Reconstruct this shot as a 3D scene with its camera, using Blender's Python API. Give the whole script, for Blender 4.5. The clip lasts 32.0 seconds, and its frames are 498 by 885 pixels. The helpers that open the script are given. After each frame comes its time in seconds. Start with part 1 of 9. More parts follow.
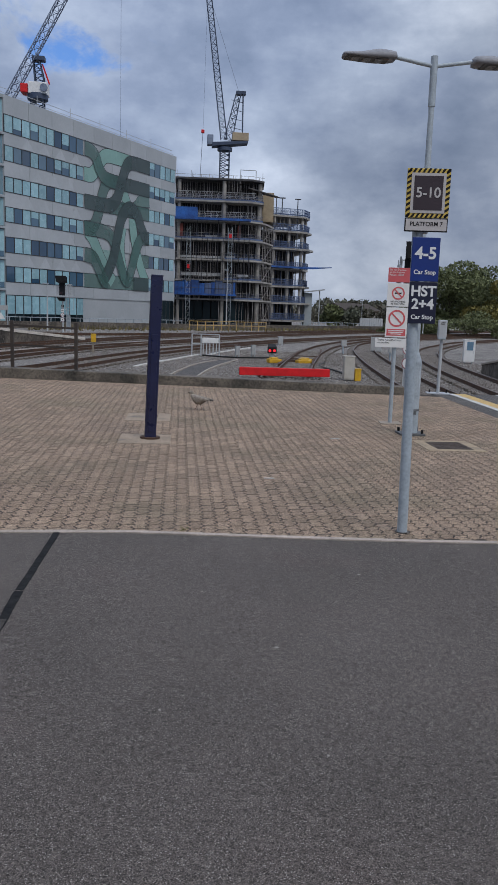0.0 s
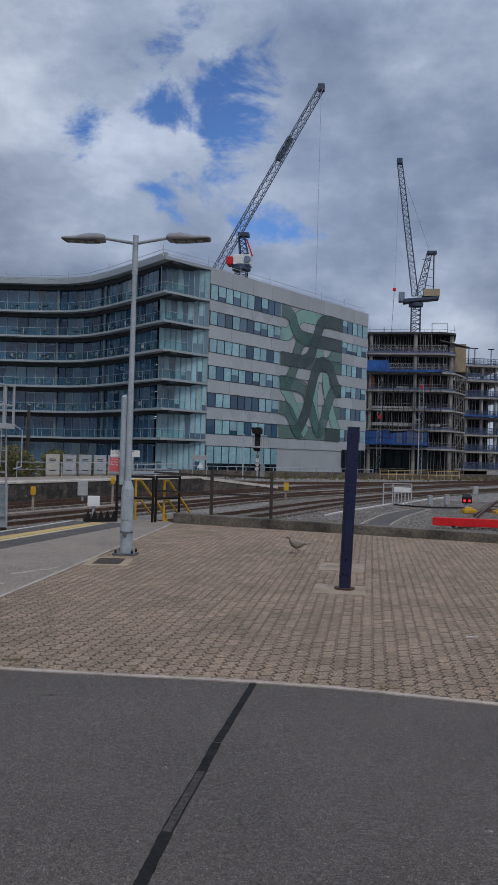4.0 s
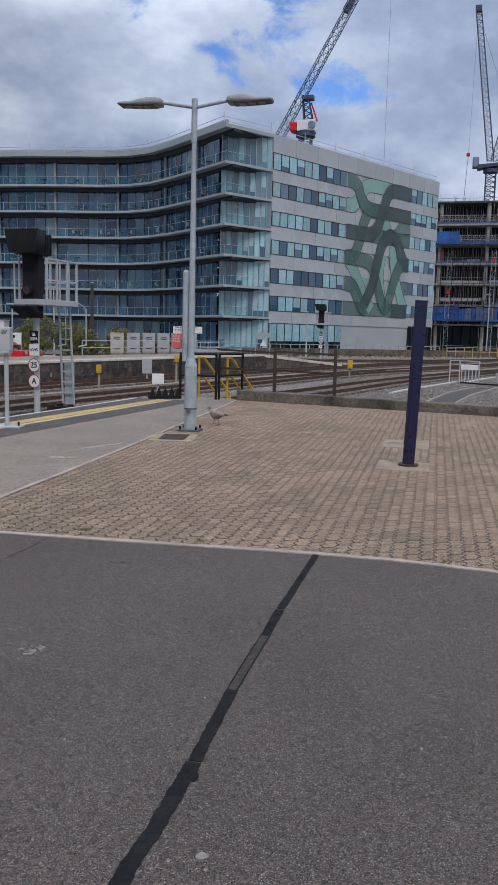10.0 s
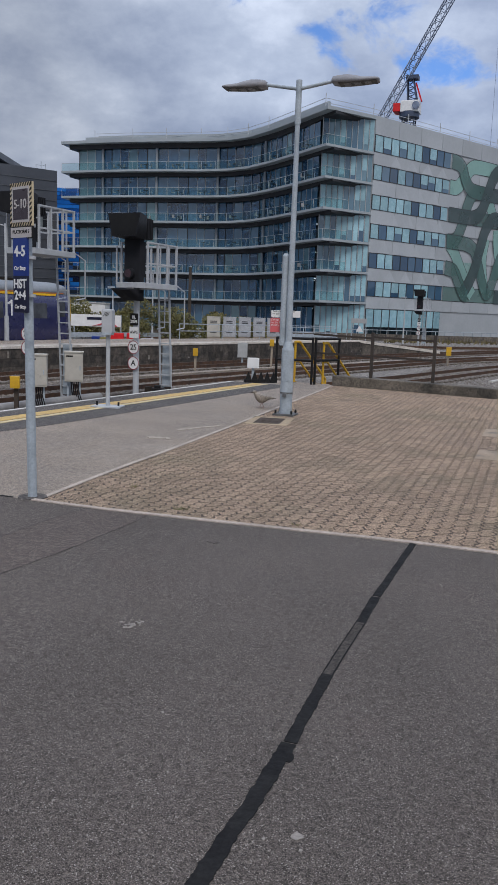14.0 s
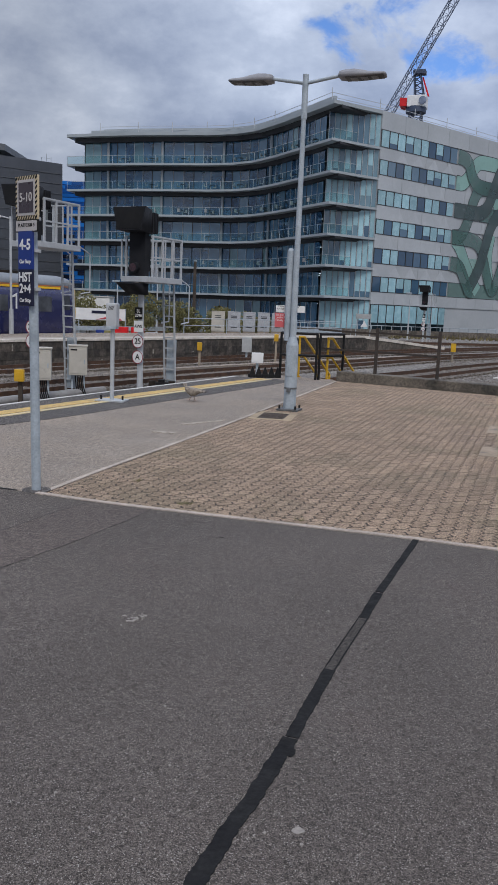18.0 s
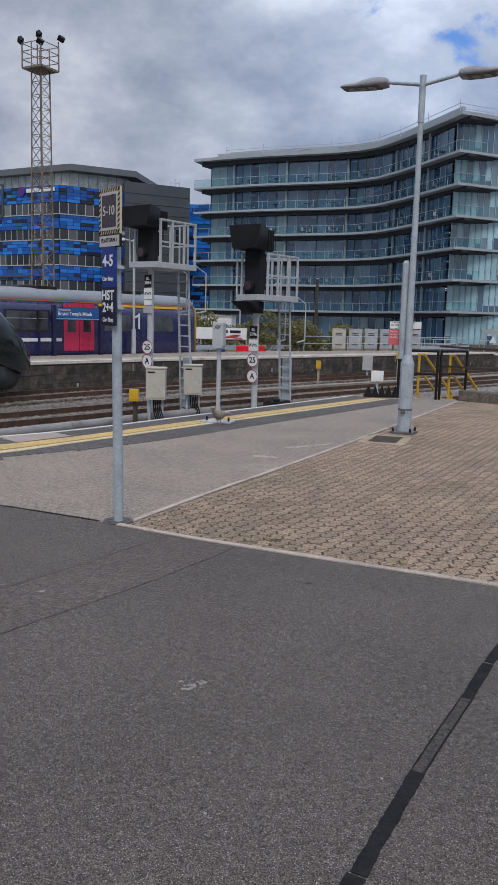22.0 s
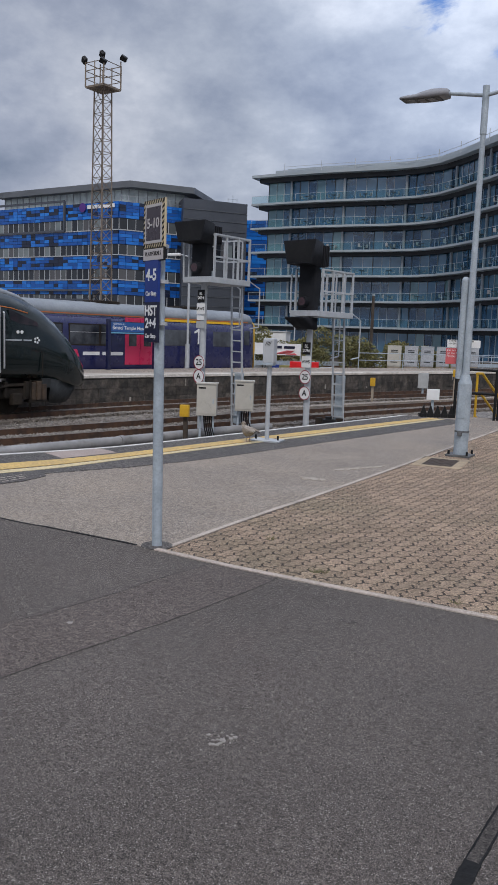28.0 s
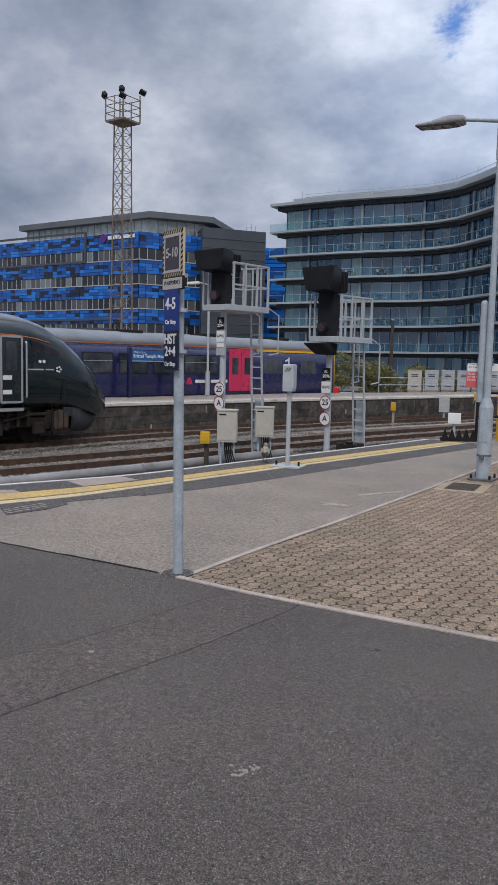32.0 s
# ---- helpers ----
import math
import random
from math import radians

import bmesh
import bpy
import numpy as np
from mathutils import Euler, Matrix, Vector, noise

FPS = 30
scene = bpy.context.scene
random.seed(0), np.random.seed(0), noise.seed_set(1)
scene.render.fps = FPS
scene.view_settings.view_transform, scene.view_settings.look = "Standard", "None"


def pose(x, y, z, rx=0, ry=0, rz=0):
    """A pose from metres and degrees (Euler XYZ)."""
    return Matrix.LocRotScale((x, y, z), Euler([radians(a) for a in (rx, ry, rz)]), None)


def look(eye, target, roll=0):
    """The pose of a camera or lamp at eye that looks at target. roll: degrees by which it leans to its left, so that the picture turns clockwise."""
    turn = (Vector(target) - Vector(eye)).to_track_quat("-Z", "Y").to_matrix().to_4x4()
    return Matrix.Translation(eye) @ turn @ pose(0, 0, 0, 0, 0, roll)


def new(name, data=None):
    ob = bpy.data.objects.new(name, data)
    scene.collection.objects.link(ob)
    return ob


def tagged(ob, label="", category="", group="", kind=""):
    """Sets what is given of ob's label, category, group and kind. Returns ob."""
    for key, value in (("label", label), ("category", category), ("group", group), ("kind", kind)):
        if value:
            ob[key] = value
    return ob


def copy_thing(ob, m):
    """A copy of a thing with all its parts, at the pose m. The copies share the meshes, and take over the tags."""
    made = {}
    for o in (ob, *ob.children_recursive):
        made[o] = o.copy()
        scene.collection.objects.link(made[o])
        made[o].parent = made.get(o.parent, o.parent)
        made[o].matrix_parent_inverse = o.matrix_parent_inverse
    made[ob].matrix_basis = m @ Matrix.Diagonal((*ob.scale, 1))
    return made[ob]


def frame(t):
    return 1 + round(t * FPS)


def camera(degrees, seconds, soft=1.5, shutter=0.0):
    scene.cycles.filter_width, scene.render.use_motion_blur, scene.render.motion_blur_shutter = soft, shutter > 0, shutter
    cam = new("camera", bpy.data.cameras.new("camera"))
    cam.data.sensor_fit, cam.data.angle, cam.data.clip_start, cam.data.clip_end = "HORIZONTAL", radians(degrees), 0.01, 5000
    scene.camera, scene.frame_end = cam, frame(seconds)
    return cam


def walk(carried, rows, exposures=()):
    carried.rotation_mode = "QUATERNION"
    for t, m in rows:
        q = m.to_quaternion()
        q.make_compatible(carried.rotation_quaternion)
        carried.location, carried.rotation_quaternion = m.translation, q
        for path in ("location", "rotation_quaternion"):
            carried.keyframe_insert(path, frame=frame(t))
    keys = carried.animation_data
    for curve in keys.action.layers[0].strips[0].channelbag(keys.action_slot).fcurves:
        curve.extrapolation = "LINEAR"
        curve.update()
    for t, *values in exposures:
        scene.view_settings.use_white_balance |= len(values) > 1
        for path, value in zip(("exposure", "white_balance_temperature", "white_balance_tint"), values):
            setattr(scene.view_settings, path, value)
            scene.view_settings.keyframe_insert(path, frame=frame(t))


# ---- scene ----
cam = camera(34.5, 32.0, soft=1.0)
PATH = [
    (0, (0.857, -1.162, 1.609), (1.032, 0.804, 1.287), 1.9),
    (0.5, (0.846, -1.178, 1.616), (0.987, 0.794, 1.313), 1.8),
    (1, (0.839, -1.195, 1.622), (0.953, 0.793, 1.429), 1.7),
    (1.5, (0.836, -1.199, 1.628), (0.915, 0.795, 1.488), 1.6),
    (2, (0.82, -1.215, 1.64), (0.754, 0.782, 1.56), 1.6),
    (2.5, (0.811, -1.21, 1.637), (0.645, 0.783, 1.64), 1.5),
    (3, (0.804, -1.21, 1.635), (0.622, 0.781, 1.664), 1.5),
    (3.5, (0.797, -1.197, 1.628), (0.593, 0.792, 1.665), 1.5),
    (4, (0.788, -1.187, 1.627), (0.485, 0.79, 1.658), 1.7),
    (4.5, (0.785, -1.188, 1.628), (0.422, 0.779, 1.643), 1.5),
    (6.5, (0.783, -1.13, 1.602), (0.422, 0.826, 1.389), 1.5),
    (7, (0.774, -1.109, 1.596), (0.376, 0.838, 1.366), 1.4),
    (7.5, (0.769, -1.124, 1.602), (0.32, 0.81, 1.359), 1.4),
    (8, (0.769, -1.128, 1.602), (0.314, 0.803, 1.352), 1.4),
    (8.5, (0.77, -1.131, 1.597), (0.305, 0.798, 1.342), 1.5),
    (9, (0.777, -1.137, 1.607), (0.317, 0.792, 1.345), 1.5),
    (9.5, (0.776, -1.122, 1.595), (0.319, 0.807, 1.329), 1.5),
    (10, (0.777, -1.122, 1.597), (0.332, 0.808, 1.322), 1.4),
    (10.5, (0.774, -1.12, 1.596), (0.335, 0.811, 1.311), 1.4),
    (11, (0.77, -1.119, 1.6), (0.324, 0.808, 1.301), 1.5),
    (11.5, (0.763, -1.107, 1.587), (0.312, 0.816, 1.272), 1.9),
    (12, (0.752, -1.111, 1.584), (0.275, 0.804, 1.26), 2.1),
    (12.5, (0.754, -1.123, 1.585), (0.247, 0.784, 1.258), 2.3),
    (13, (0.746, -1.13, 1.587), (0.18, 0.761, 1.263), 2.3),
    (13.5, (0.744, -1.132, 1.588), (0.14, 0.748, 1.268), 2.1),
    (14, (0.732, -1.122, 1.583), (0.07, 0.738, 1.265), 2.0),
    (14.5, (0.728, -1.109, 1.58), (0.055, 0.747, 1.258), 2.0),
    (16.5, (0.733, -1.117, 1.578), (0.074, 0.742, 1.244), 2.2),
    (17, (0.734, -1.111, 1.577), (0.083, 0.75, 1.242), 2.3),
    (17.5, (0.74, -1.12, 1.586), (0.094, 0.743, 1.252), 2.4),
    (18, (0.731, -1.125, 1.585), (0.062, 0.73, 1.254), 2.4),
    (18.5, (0.727, -1.123, 1.583), (0.022, 0.721, 1.261), 2.5),
    (19, (0.72, -1.125, 1.585), (0.03, 0.726, 1.273), 2.8),
    (19.5, (0.719, -1.124, 1.597), (0.128, 0.763, 1.302), 3.3),
    (20, (0.68, -1.088, 1.584), (0.016, 0.777, 1.296), 3.3),
    (20.5, (0.656, -1.016, 1.582), (-0.128, 0.8, 1.287), 2.6),
    (21, (0.737, -0.863, 1.578), (-0.148, 0.903, 1.269), 1.6),
    (21.5, (0.801, -0.652, 1.604), (-0.125, 1.095, 1.3), 1.5),
    (22, (0.693, -0.458, 1.584), (-0.259, 1.275, 1.286), 1.5),
    (22.5, (0.575, -0.28, 1.61), (-0.367, 1.459, 1.311), 2.4),
    (23, (0.564, -0.19, 1.606), (-0.381, 1.545, 1.296), 3.2),
    (23.5, (0.546, -0.154, 1.61), (-0.412, 1.573, 1.295), 3.3),
    (24, (0.539, -0.155, 1.608), (-0.464, 1.548, 1.296), 3.2),
    (24.5, (0.542, -0.147, 1.605), (-0.488, 1.54, 1.302), 3.0),
    (25, (0.545, -0.147, 1.605), (-0.527, 1.514, 1.302), 2.6),
    (25.5, (0.553, -0.144, 1.608), (-0.531, 1.509, 1.306), 2.1),
    (27.5, (0.57, -0.154, 1.606), (-0.508, 1.509, 1.335), 2.0),
    (28, (0.58, -0.154, 1.602), (-0.489, 1.516, 1.337), 2.1),
    (28.5, (0.583, -0.159, 1.6), (-0.49, 1.509, 1.339), 2.1),
    (29, (0.585, -0.159, 1.606), (-0.497, 1.505, 1.358), 2.1),
    (29.5, (0.585, -0.152, 1.6), (-0.505, 1.508, 1.359), 2.0),
    (30, (0.588, -0.157, 1.605), (-0.512, 1.496, 1.37), 1.7),
    (30.5, (0.578, -0.154, 1.605), (-0.53, 1.496, 1.382), 1.5),
    (31, (0.571, -0.156, 1.606), (-0.544, 1.491, 1.393), 1.5),
    (31.5, (0.587, -0.148, 1.603), (-0.528, 1.5, 1.396), 1.4),
    (32, (0.585, -0.15, 1.605), (-0.533, 1.496, 1.403), 1.3),
]
walk(cam, [(t, look(eye, aim, lean)) for t, eye, aim, lean in PATH], [(0.0, -0.24, 6380, 10.5), (2.0, -0.24, 6380, 10.5), (3.0, -0.48, 6400, 10.5), (4.0, -0.48, 6400, 10.5), (7.0, -0.08, 6450, 10.5), (9.0, -0.04, 6550, 11.5), (32.0, 0.03, 6600, 11.5)])

# ---- light and sky ----
world = bpy.data.worlds.new("sky")
scene.world = world
world.use_nodes = True
wn, wl = world.node_tree.nodes, world.node_tree.links
wn.clear()
SUN_EL, SUN_ROT = 48.0, 150.0
w_out = wn.new("ShaderNodeOutputWorld")
w_bg = wn.new("ShaderNodeBackground")
w_sky = wn.new("ShaderNodeTexSky")
w_sky.sky_type = "NISHITA"
w_sky.sun_disc = False
w_sky.sun_elevation, w_sky.sun_rotation = radians(SUN_EL), radians(SUN_ROT)
w_sky.air_density, w_sky.dust_density, w_sky.ozone_density = 1.0, 0.6, 1.5
w_skys = wn.new("ShaderNodeMix")
w_skys.data_type, w_skys.blend_type = "RGBA", "MULTIPLY"
w_skys.inputs[0].default_value = 1.0
wl.new(w_sky.outputs[0], w_skys.inputs[6])
w_skys.inputs[7].default_value = (0.075, 0.098, 0.135, 1)
w_tc = wn.new("ShaderNodeTexCoord")
w_map = wn.new("ShaderNodeMapping")
w_map.inputs["Scale"].default_value = (1.0, 1.0, 1.7)
w_map.inputs["Location"].default_value = (0.35, 0.1, 0.0)
wl.new(w_tc.outputs["Generated"], w_map.inputs[0])


def w_noise(scale, detail, rough, dist=0.0):
    n = wn.new("ShaderNodeTexNoise")
    n.inputs["Scale"].default_value, n.inputs["Detail"].default_value = scale, detail
    n.inputs["Roughness"].default_value, n.inputs["Distortion"].default_value = rough, dist
    wl.new(w_map.outputs[0], n.inputs["Vector"])
    return n.outputs["Fac"]


def w_ramp(fac, stops):
    r = wn.new("ShaderNodeValToRGB")
    for n, (pos, col) in enumerate(stops):
        e = r.color_ramp.elements[n] if n < 2 else r.color_ramp.elements.new(pos)
        e.position, e.color = pos, (*col, 1)
    wl.new(fac, r.inputs[0])
    return r.outputs[0]


w_big, w_small = w_noise(2.6, 10, 0.53), w_noise(6.5, 9, 0.6)
w_two = wn.new("ShaderNodeMix")
w_two.inputs[0].default_value = 0.4
wl.new(w_big, w_two.inputs[2])
wl.new(w_small, w_two.inputs[3])
cloud_shade = w_ramp(w_two.outputs[0], [(0.36, (0.205, 0.262, 0.375)), (0.455, (0.32, 0.38, 0.507)), (0.535, (0.465, 0.53, 0.65)), (0.64, (0.76, 0.82, 0.93))])
# breaks of blue sky between the clouds: direction, size and tallness
GAPS = [((-0.172, 0.884, 0.434), 0.075, 0.6), ((-0.213, 0.851, 0.479), 0.075, 1.0), ((-0.240, 0.888, 0.392), 0.055, 1.4), ((-0.254, 0.918, 0.305), 0.05, 1.5), ((-0.070, 0.961, 0.266), 0.074, 2.2), ((-0.104, 0.958, 0.269), 0.065, 2.0), ((-0.335, 0.868, 0.365), 0.05, 1.4), ((-0.05, 0.80, 0.60), 0.12, 1.0), ((0.6, -0.5, 0.6), 0.15, 1.0)]
w_edge = w_noise(9.0, 8, 0.62, 0.4)
cloud_cover = None
for way, size, tall in GAPS:
    sc = wn.new("ShaderNodeVectorMath")
    sc.operation = "MULTIPLY"
    sc.inputs[1].default_value = (1.0, 1.0, tall)
    wl.new(w_tc.outputs["Generated"], sc.inputs[0])
    ds = wn.new("ShaderNodeVectorMath")
    ds.operation = "DISTANCE"
    ds.inputs[1].default_value = (way[0], way[1], way[2] * tall)
    wl.new(sc.outputs[0], ds.inputs[0])
    ad = wn.new("ShaderNodeMath")
    ad.operation = "MULTIPLY_ADD"
    ad.inputs[1].default_value = size * 4.4
    wl.new(w_edge, ad.inputs[0])
    wl.new(ds.outputs["Value"], ad.inputs[2])
    mr = wn.new("ShaderNodeMapRange")
    mr.interpolation_type = "SMOOTHSTEP"
    mr.inputs[1].default_value, mr.inputs[2].default_value = size * 2.2, size * 3.0
    wl.new(ad.outputs[0], mr.inputs[0])
    if cloud_cover is None:
        cloud_cover = mr.outputs[0]
    else:
        mn = wn.new("ShaderNodeMath")
        mn.operation = "MINIMUM"
        wl.new(cloud_cover, mn.inputs[0])
        wl.new(mr.outputs[0], mn.inputs[1])
        cloud_cover = mn.outputs[0]
w_mix = wn.new("ShaderNodeMix")
w_mix.data_type = "RGBA"
wl.new(cloud_cover, w_mix.inputs[0])
wl.new(w_skys.outputs[2], w_mix.inputs[6])
wl.new(cloud_shade, w_mix.inputs[7])
# an overcast sky grows brighter towards the zenith
w_sep = wn.new("ShaderNodeSeparateXYZ")
wl.new(w_tc.outputs["Generated"], w_sep.inputs[0])
w_up = wn.new("ShaderNodeMapRange")
w_up.interpolation_type = "SMOOTHSTEP"
for n, v in enumerate((0.45, 0.95, 1.0, 3.0)):
    w_up.inputs[n + 1].default_value = v
wl.new(w_sep.outputs[2], w_up.inputs[0])
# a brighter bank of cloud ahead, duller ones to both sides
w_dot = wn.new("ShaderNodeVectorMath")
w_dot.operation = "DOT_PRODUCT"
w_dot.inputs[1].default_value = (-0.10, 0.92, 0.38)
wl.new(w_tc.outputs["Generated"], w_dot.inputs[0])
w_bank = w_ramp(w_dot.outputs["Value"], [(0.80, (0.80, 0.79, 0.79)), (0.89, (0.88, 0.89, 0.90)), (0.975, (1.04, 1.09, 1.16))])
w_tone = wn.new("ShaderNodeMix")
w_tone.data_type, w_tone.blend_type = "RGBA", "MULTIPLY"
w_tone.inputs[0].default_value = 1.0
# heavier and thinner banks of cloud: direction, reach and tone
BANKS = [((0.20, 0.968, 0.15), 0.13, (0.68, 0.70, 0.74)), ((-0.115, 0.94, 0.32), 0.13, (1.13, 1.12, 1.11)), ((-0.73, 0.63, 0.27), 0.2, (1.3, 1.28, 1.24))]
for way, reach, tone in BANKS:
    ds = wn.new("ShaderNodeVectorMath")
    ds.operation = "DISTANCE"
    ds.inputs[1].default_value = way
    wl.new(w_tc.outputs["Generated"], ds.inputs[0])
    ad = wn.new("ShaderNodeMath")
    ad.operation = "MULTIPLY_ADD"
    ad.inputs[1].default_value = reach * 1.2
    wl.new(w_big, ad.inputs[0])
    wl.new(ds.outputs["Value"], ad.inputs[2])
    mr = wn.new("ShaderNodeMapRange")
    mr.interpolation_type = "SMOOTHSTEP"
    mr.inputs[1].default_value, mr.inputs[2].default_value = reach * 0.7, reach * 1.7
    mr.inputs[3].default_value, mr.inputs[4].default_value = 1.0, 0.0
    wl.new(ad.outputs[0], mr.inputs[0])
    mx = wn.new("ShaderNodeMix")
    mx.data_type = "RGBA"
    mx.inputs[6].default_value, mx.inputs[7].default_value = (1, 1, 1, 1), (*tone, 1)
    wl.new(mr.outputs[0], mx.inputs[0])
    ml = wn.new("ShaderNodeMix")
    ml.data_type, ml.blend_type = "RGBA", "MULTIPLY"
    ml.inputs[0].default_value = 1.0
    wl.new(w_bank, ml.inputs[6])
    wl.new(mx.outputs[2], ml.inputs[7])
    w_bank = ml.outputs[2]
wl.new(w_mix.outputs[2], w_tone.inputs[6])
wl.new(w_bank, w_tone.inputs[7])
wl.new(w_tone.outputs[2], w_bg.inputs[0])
wl.new(w_up.outputs[0], w_bg.inputs[1])
wl.new(w_bg.outputs[0], w_out.inputs[0])

sun = new("sun", bpy.data.lights.new("sun", "SUN"))
sun.data.energy, sun.data.angle, sun.data.color = 1.5, radians(22), (1.0, 0.96, 0.9)
sun_way = Vector((math.sin(radians(SUN_ROT)) * math.cos(radians(SUN_EL)), math.cos(radians(SUN_ROT)) * math.cos(radians(SUN_EL)), math.sin(radians(SUN_EL))))
sun.matrix_basis = look(sun_way * 200, (0, 0, 0))

# ---- materials ----


def mat(name, c1, c2=None, scale=3.0, rough=0.6, metal=0.0, bump=0.0, bscale=60.0, fine=0.0, fscale=80.0, rand=0.0, island=False, local=False, coat=0.0, spec=0.5, stain=None, sscale=0.6, sfrom=0.55, fleck=None, flscale=90.0, stones=0.0, stscale=110.0):
    m = bpy.data.materials.new(name)
    m.use_nodes = True
    nt, lk = m.node_tree.nodes, m.node_tree.links
    b = nt["Principled BSDF"]
    b.inputs["Roughness"].default_value, b.inputs["Metallic"].default_value = rough, metal
    b.inputs["Coat Weight"].default_value, b.inputs["Specular IOR Level"].default_value = coat, spec
    if local:
        vec = nt.new("ShaderNodeTexCoord").outputs["Object"]
    else:
        vec = nt.new("ShaderNodeNewGeometry").outputs["Position"]

    def noi(s, d=5.0, r=0.55):
        n = nt.new("ShaderNodeTexNoise")
        n.inputs["Scale"].default_value, n.inputs["Detail"].default_value, n.inputs["Roughness"].default_value = s, d, r
        lk.new(vec, n.inputs["Vector"])
        return n.outputs["Fac"]

    def mixc(fac, a, b2, blend="MIX"):
        x = nt.new("ShaderNodeMix")
        x.data_type, x.blend_type = "RGBA", blend
        for sock, v in ((0, fac), (6, a), (7, b2)):
            if isinstance(v, (int, float)):
                x.inputs[sock].default_value = v
            elif isinstance(v, tuple):
                x.inputs[sock].default_value = (*v, 1)
            else:
                lk.new(v, x.inputs[sock])
        return x.outputs[2]

    def span(fac, a, b2, lo=0.0, hi=1.0):
        x = nt.new("ShaderNodeMapRange")
        for sock, v in ((1, a), (2, b2), (3, lo), (4, hi)):
            x.inputs[sock].default_value = v
        lk.new(fac, x.inputs[0])
        return x.outputs[0]

    def grey(v):
        x = nt.new("ShaderNodeCombineColor")
        for n in range(3):
            lk.new(v, x.inputs[n])
        return x.outputs[0]

    c2 = c2 or tuple(v * 0.82 for v in c1)
    col = mixc(span(noi(scale), 0.36, 0.64), c1, c2)
    if stain:
        col = mixc(span(noi(sscale, 7.0, 0.62), sfrom, sfrom + 0.14), col, stain)
    if fine:
        col = mixc(1.0, col, grey(span(noi(fscale, 3.0, 0.7), 0.3, 0.7, 1.0 - fine, 1.0 + fine)), "MULTIPLY")
    if stones:
        # separate chippings, each with its own tone, dark between them
        vo = nt.new("ShaderNodeTexVoronoi")
        vo.inputs["Scale"].default_value = stscale
        lk.new(vec, vo.inputs["Vector"])
        sp = nt.new("ShaderNodeSeparateColor")
        lk.new(vo.outputs["Color"], sp.inputs[0])
        col = mixc(1.0, col, grey(span(sp.outputs[0], 0.0, 1.0, 1.0 - stones * 0.85, 1.0 + stones)), "MULTIPLY")
        col = mixc(1.0, col, grey(span(vo.outputs["Distance"], 0.3, 0.75, 1.12, 1.0 - stones * 0.6)), "MULTIPLY")
        fleck_at = span(sp.outputs[1], 0.955, 0.965)
        if fleck:
            col = mixc(fleck_at, col, fleck)
    elif fleck:
        col = mixc(span(noi(flscale, 2.0, 0.5), 0.66, 0.72), col, fleck)
    if rand:
        r = nt.new("ShaderNodeNewGeometry").outputs["Random Per Island"] if island else nt.new("ShaderNodeObjectInfo").outputs["Random"]
        col = mixc(1.0, col, grey(span(r, 0.0, 1.0, 1.0 - rand, 1.0 + rand)), "MULTIPLY")
    lk.new(col, b.inputs["Base Color"])
    lk.new(span(noi(scale * 2.3), 0.3, 0.7, max(rough - 0.08, 0.02), min(rough + 0.1, 1.0)), b.inputs["Roughness"])
    if bump:
        bp = nt.new("ShaderNodeBump")
        bp.inputs["Strength"].default_value, bp.inputs["Distance"].default_value = bump, 0.01
        lk.new(noi(bscale, 4.0, 0.6), bp.inputs["Height"])
        lk.new(bp.outputs[0], b.inputs["Normal"])
    return m


def glow(name, col, strength):
    m = bpy.data.materials.new(name)
    m.use_nodes = True
    b = m.node_tree.nodes["Principled BSDF"]
    b.inputs["Base Color"].default_value = (*col, 1)
    b.inputs["Emission Color"].default_value, b.inputs["Emission Strength"].default_value = (*col, 1), strength
    return m


def clear_glass(name, tint, amount=0.75):
    m = bpy.data.materials.new(name)
    m.use_nodes = True
    nt, lk = m.node_tree.nodes, m.node_tree.links
    b = nt["Principled BSDF"]
    b.inputs["Base Color"].default_value, b.inputs["Roughness"].default_value = (*tint, 1), 0.05
    t = nt.new("ShaderNodeBsdfTransparent")
    t.inputs[0].default_value = (0.85, 0.93, 0.93, 1)
    x = nt.new("ShaderNodeMixShader")
    x.inputs[0].default_value = amount
    lk.new(b.outputs[0], x.inputs[1])
    lk.new(t.outputs[0], x.inputs[2])
    lk.new(x.outputs[0], nt["Material Output"].inputs[0])
    return m


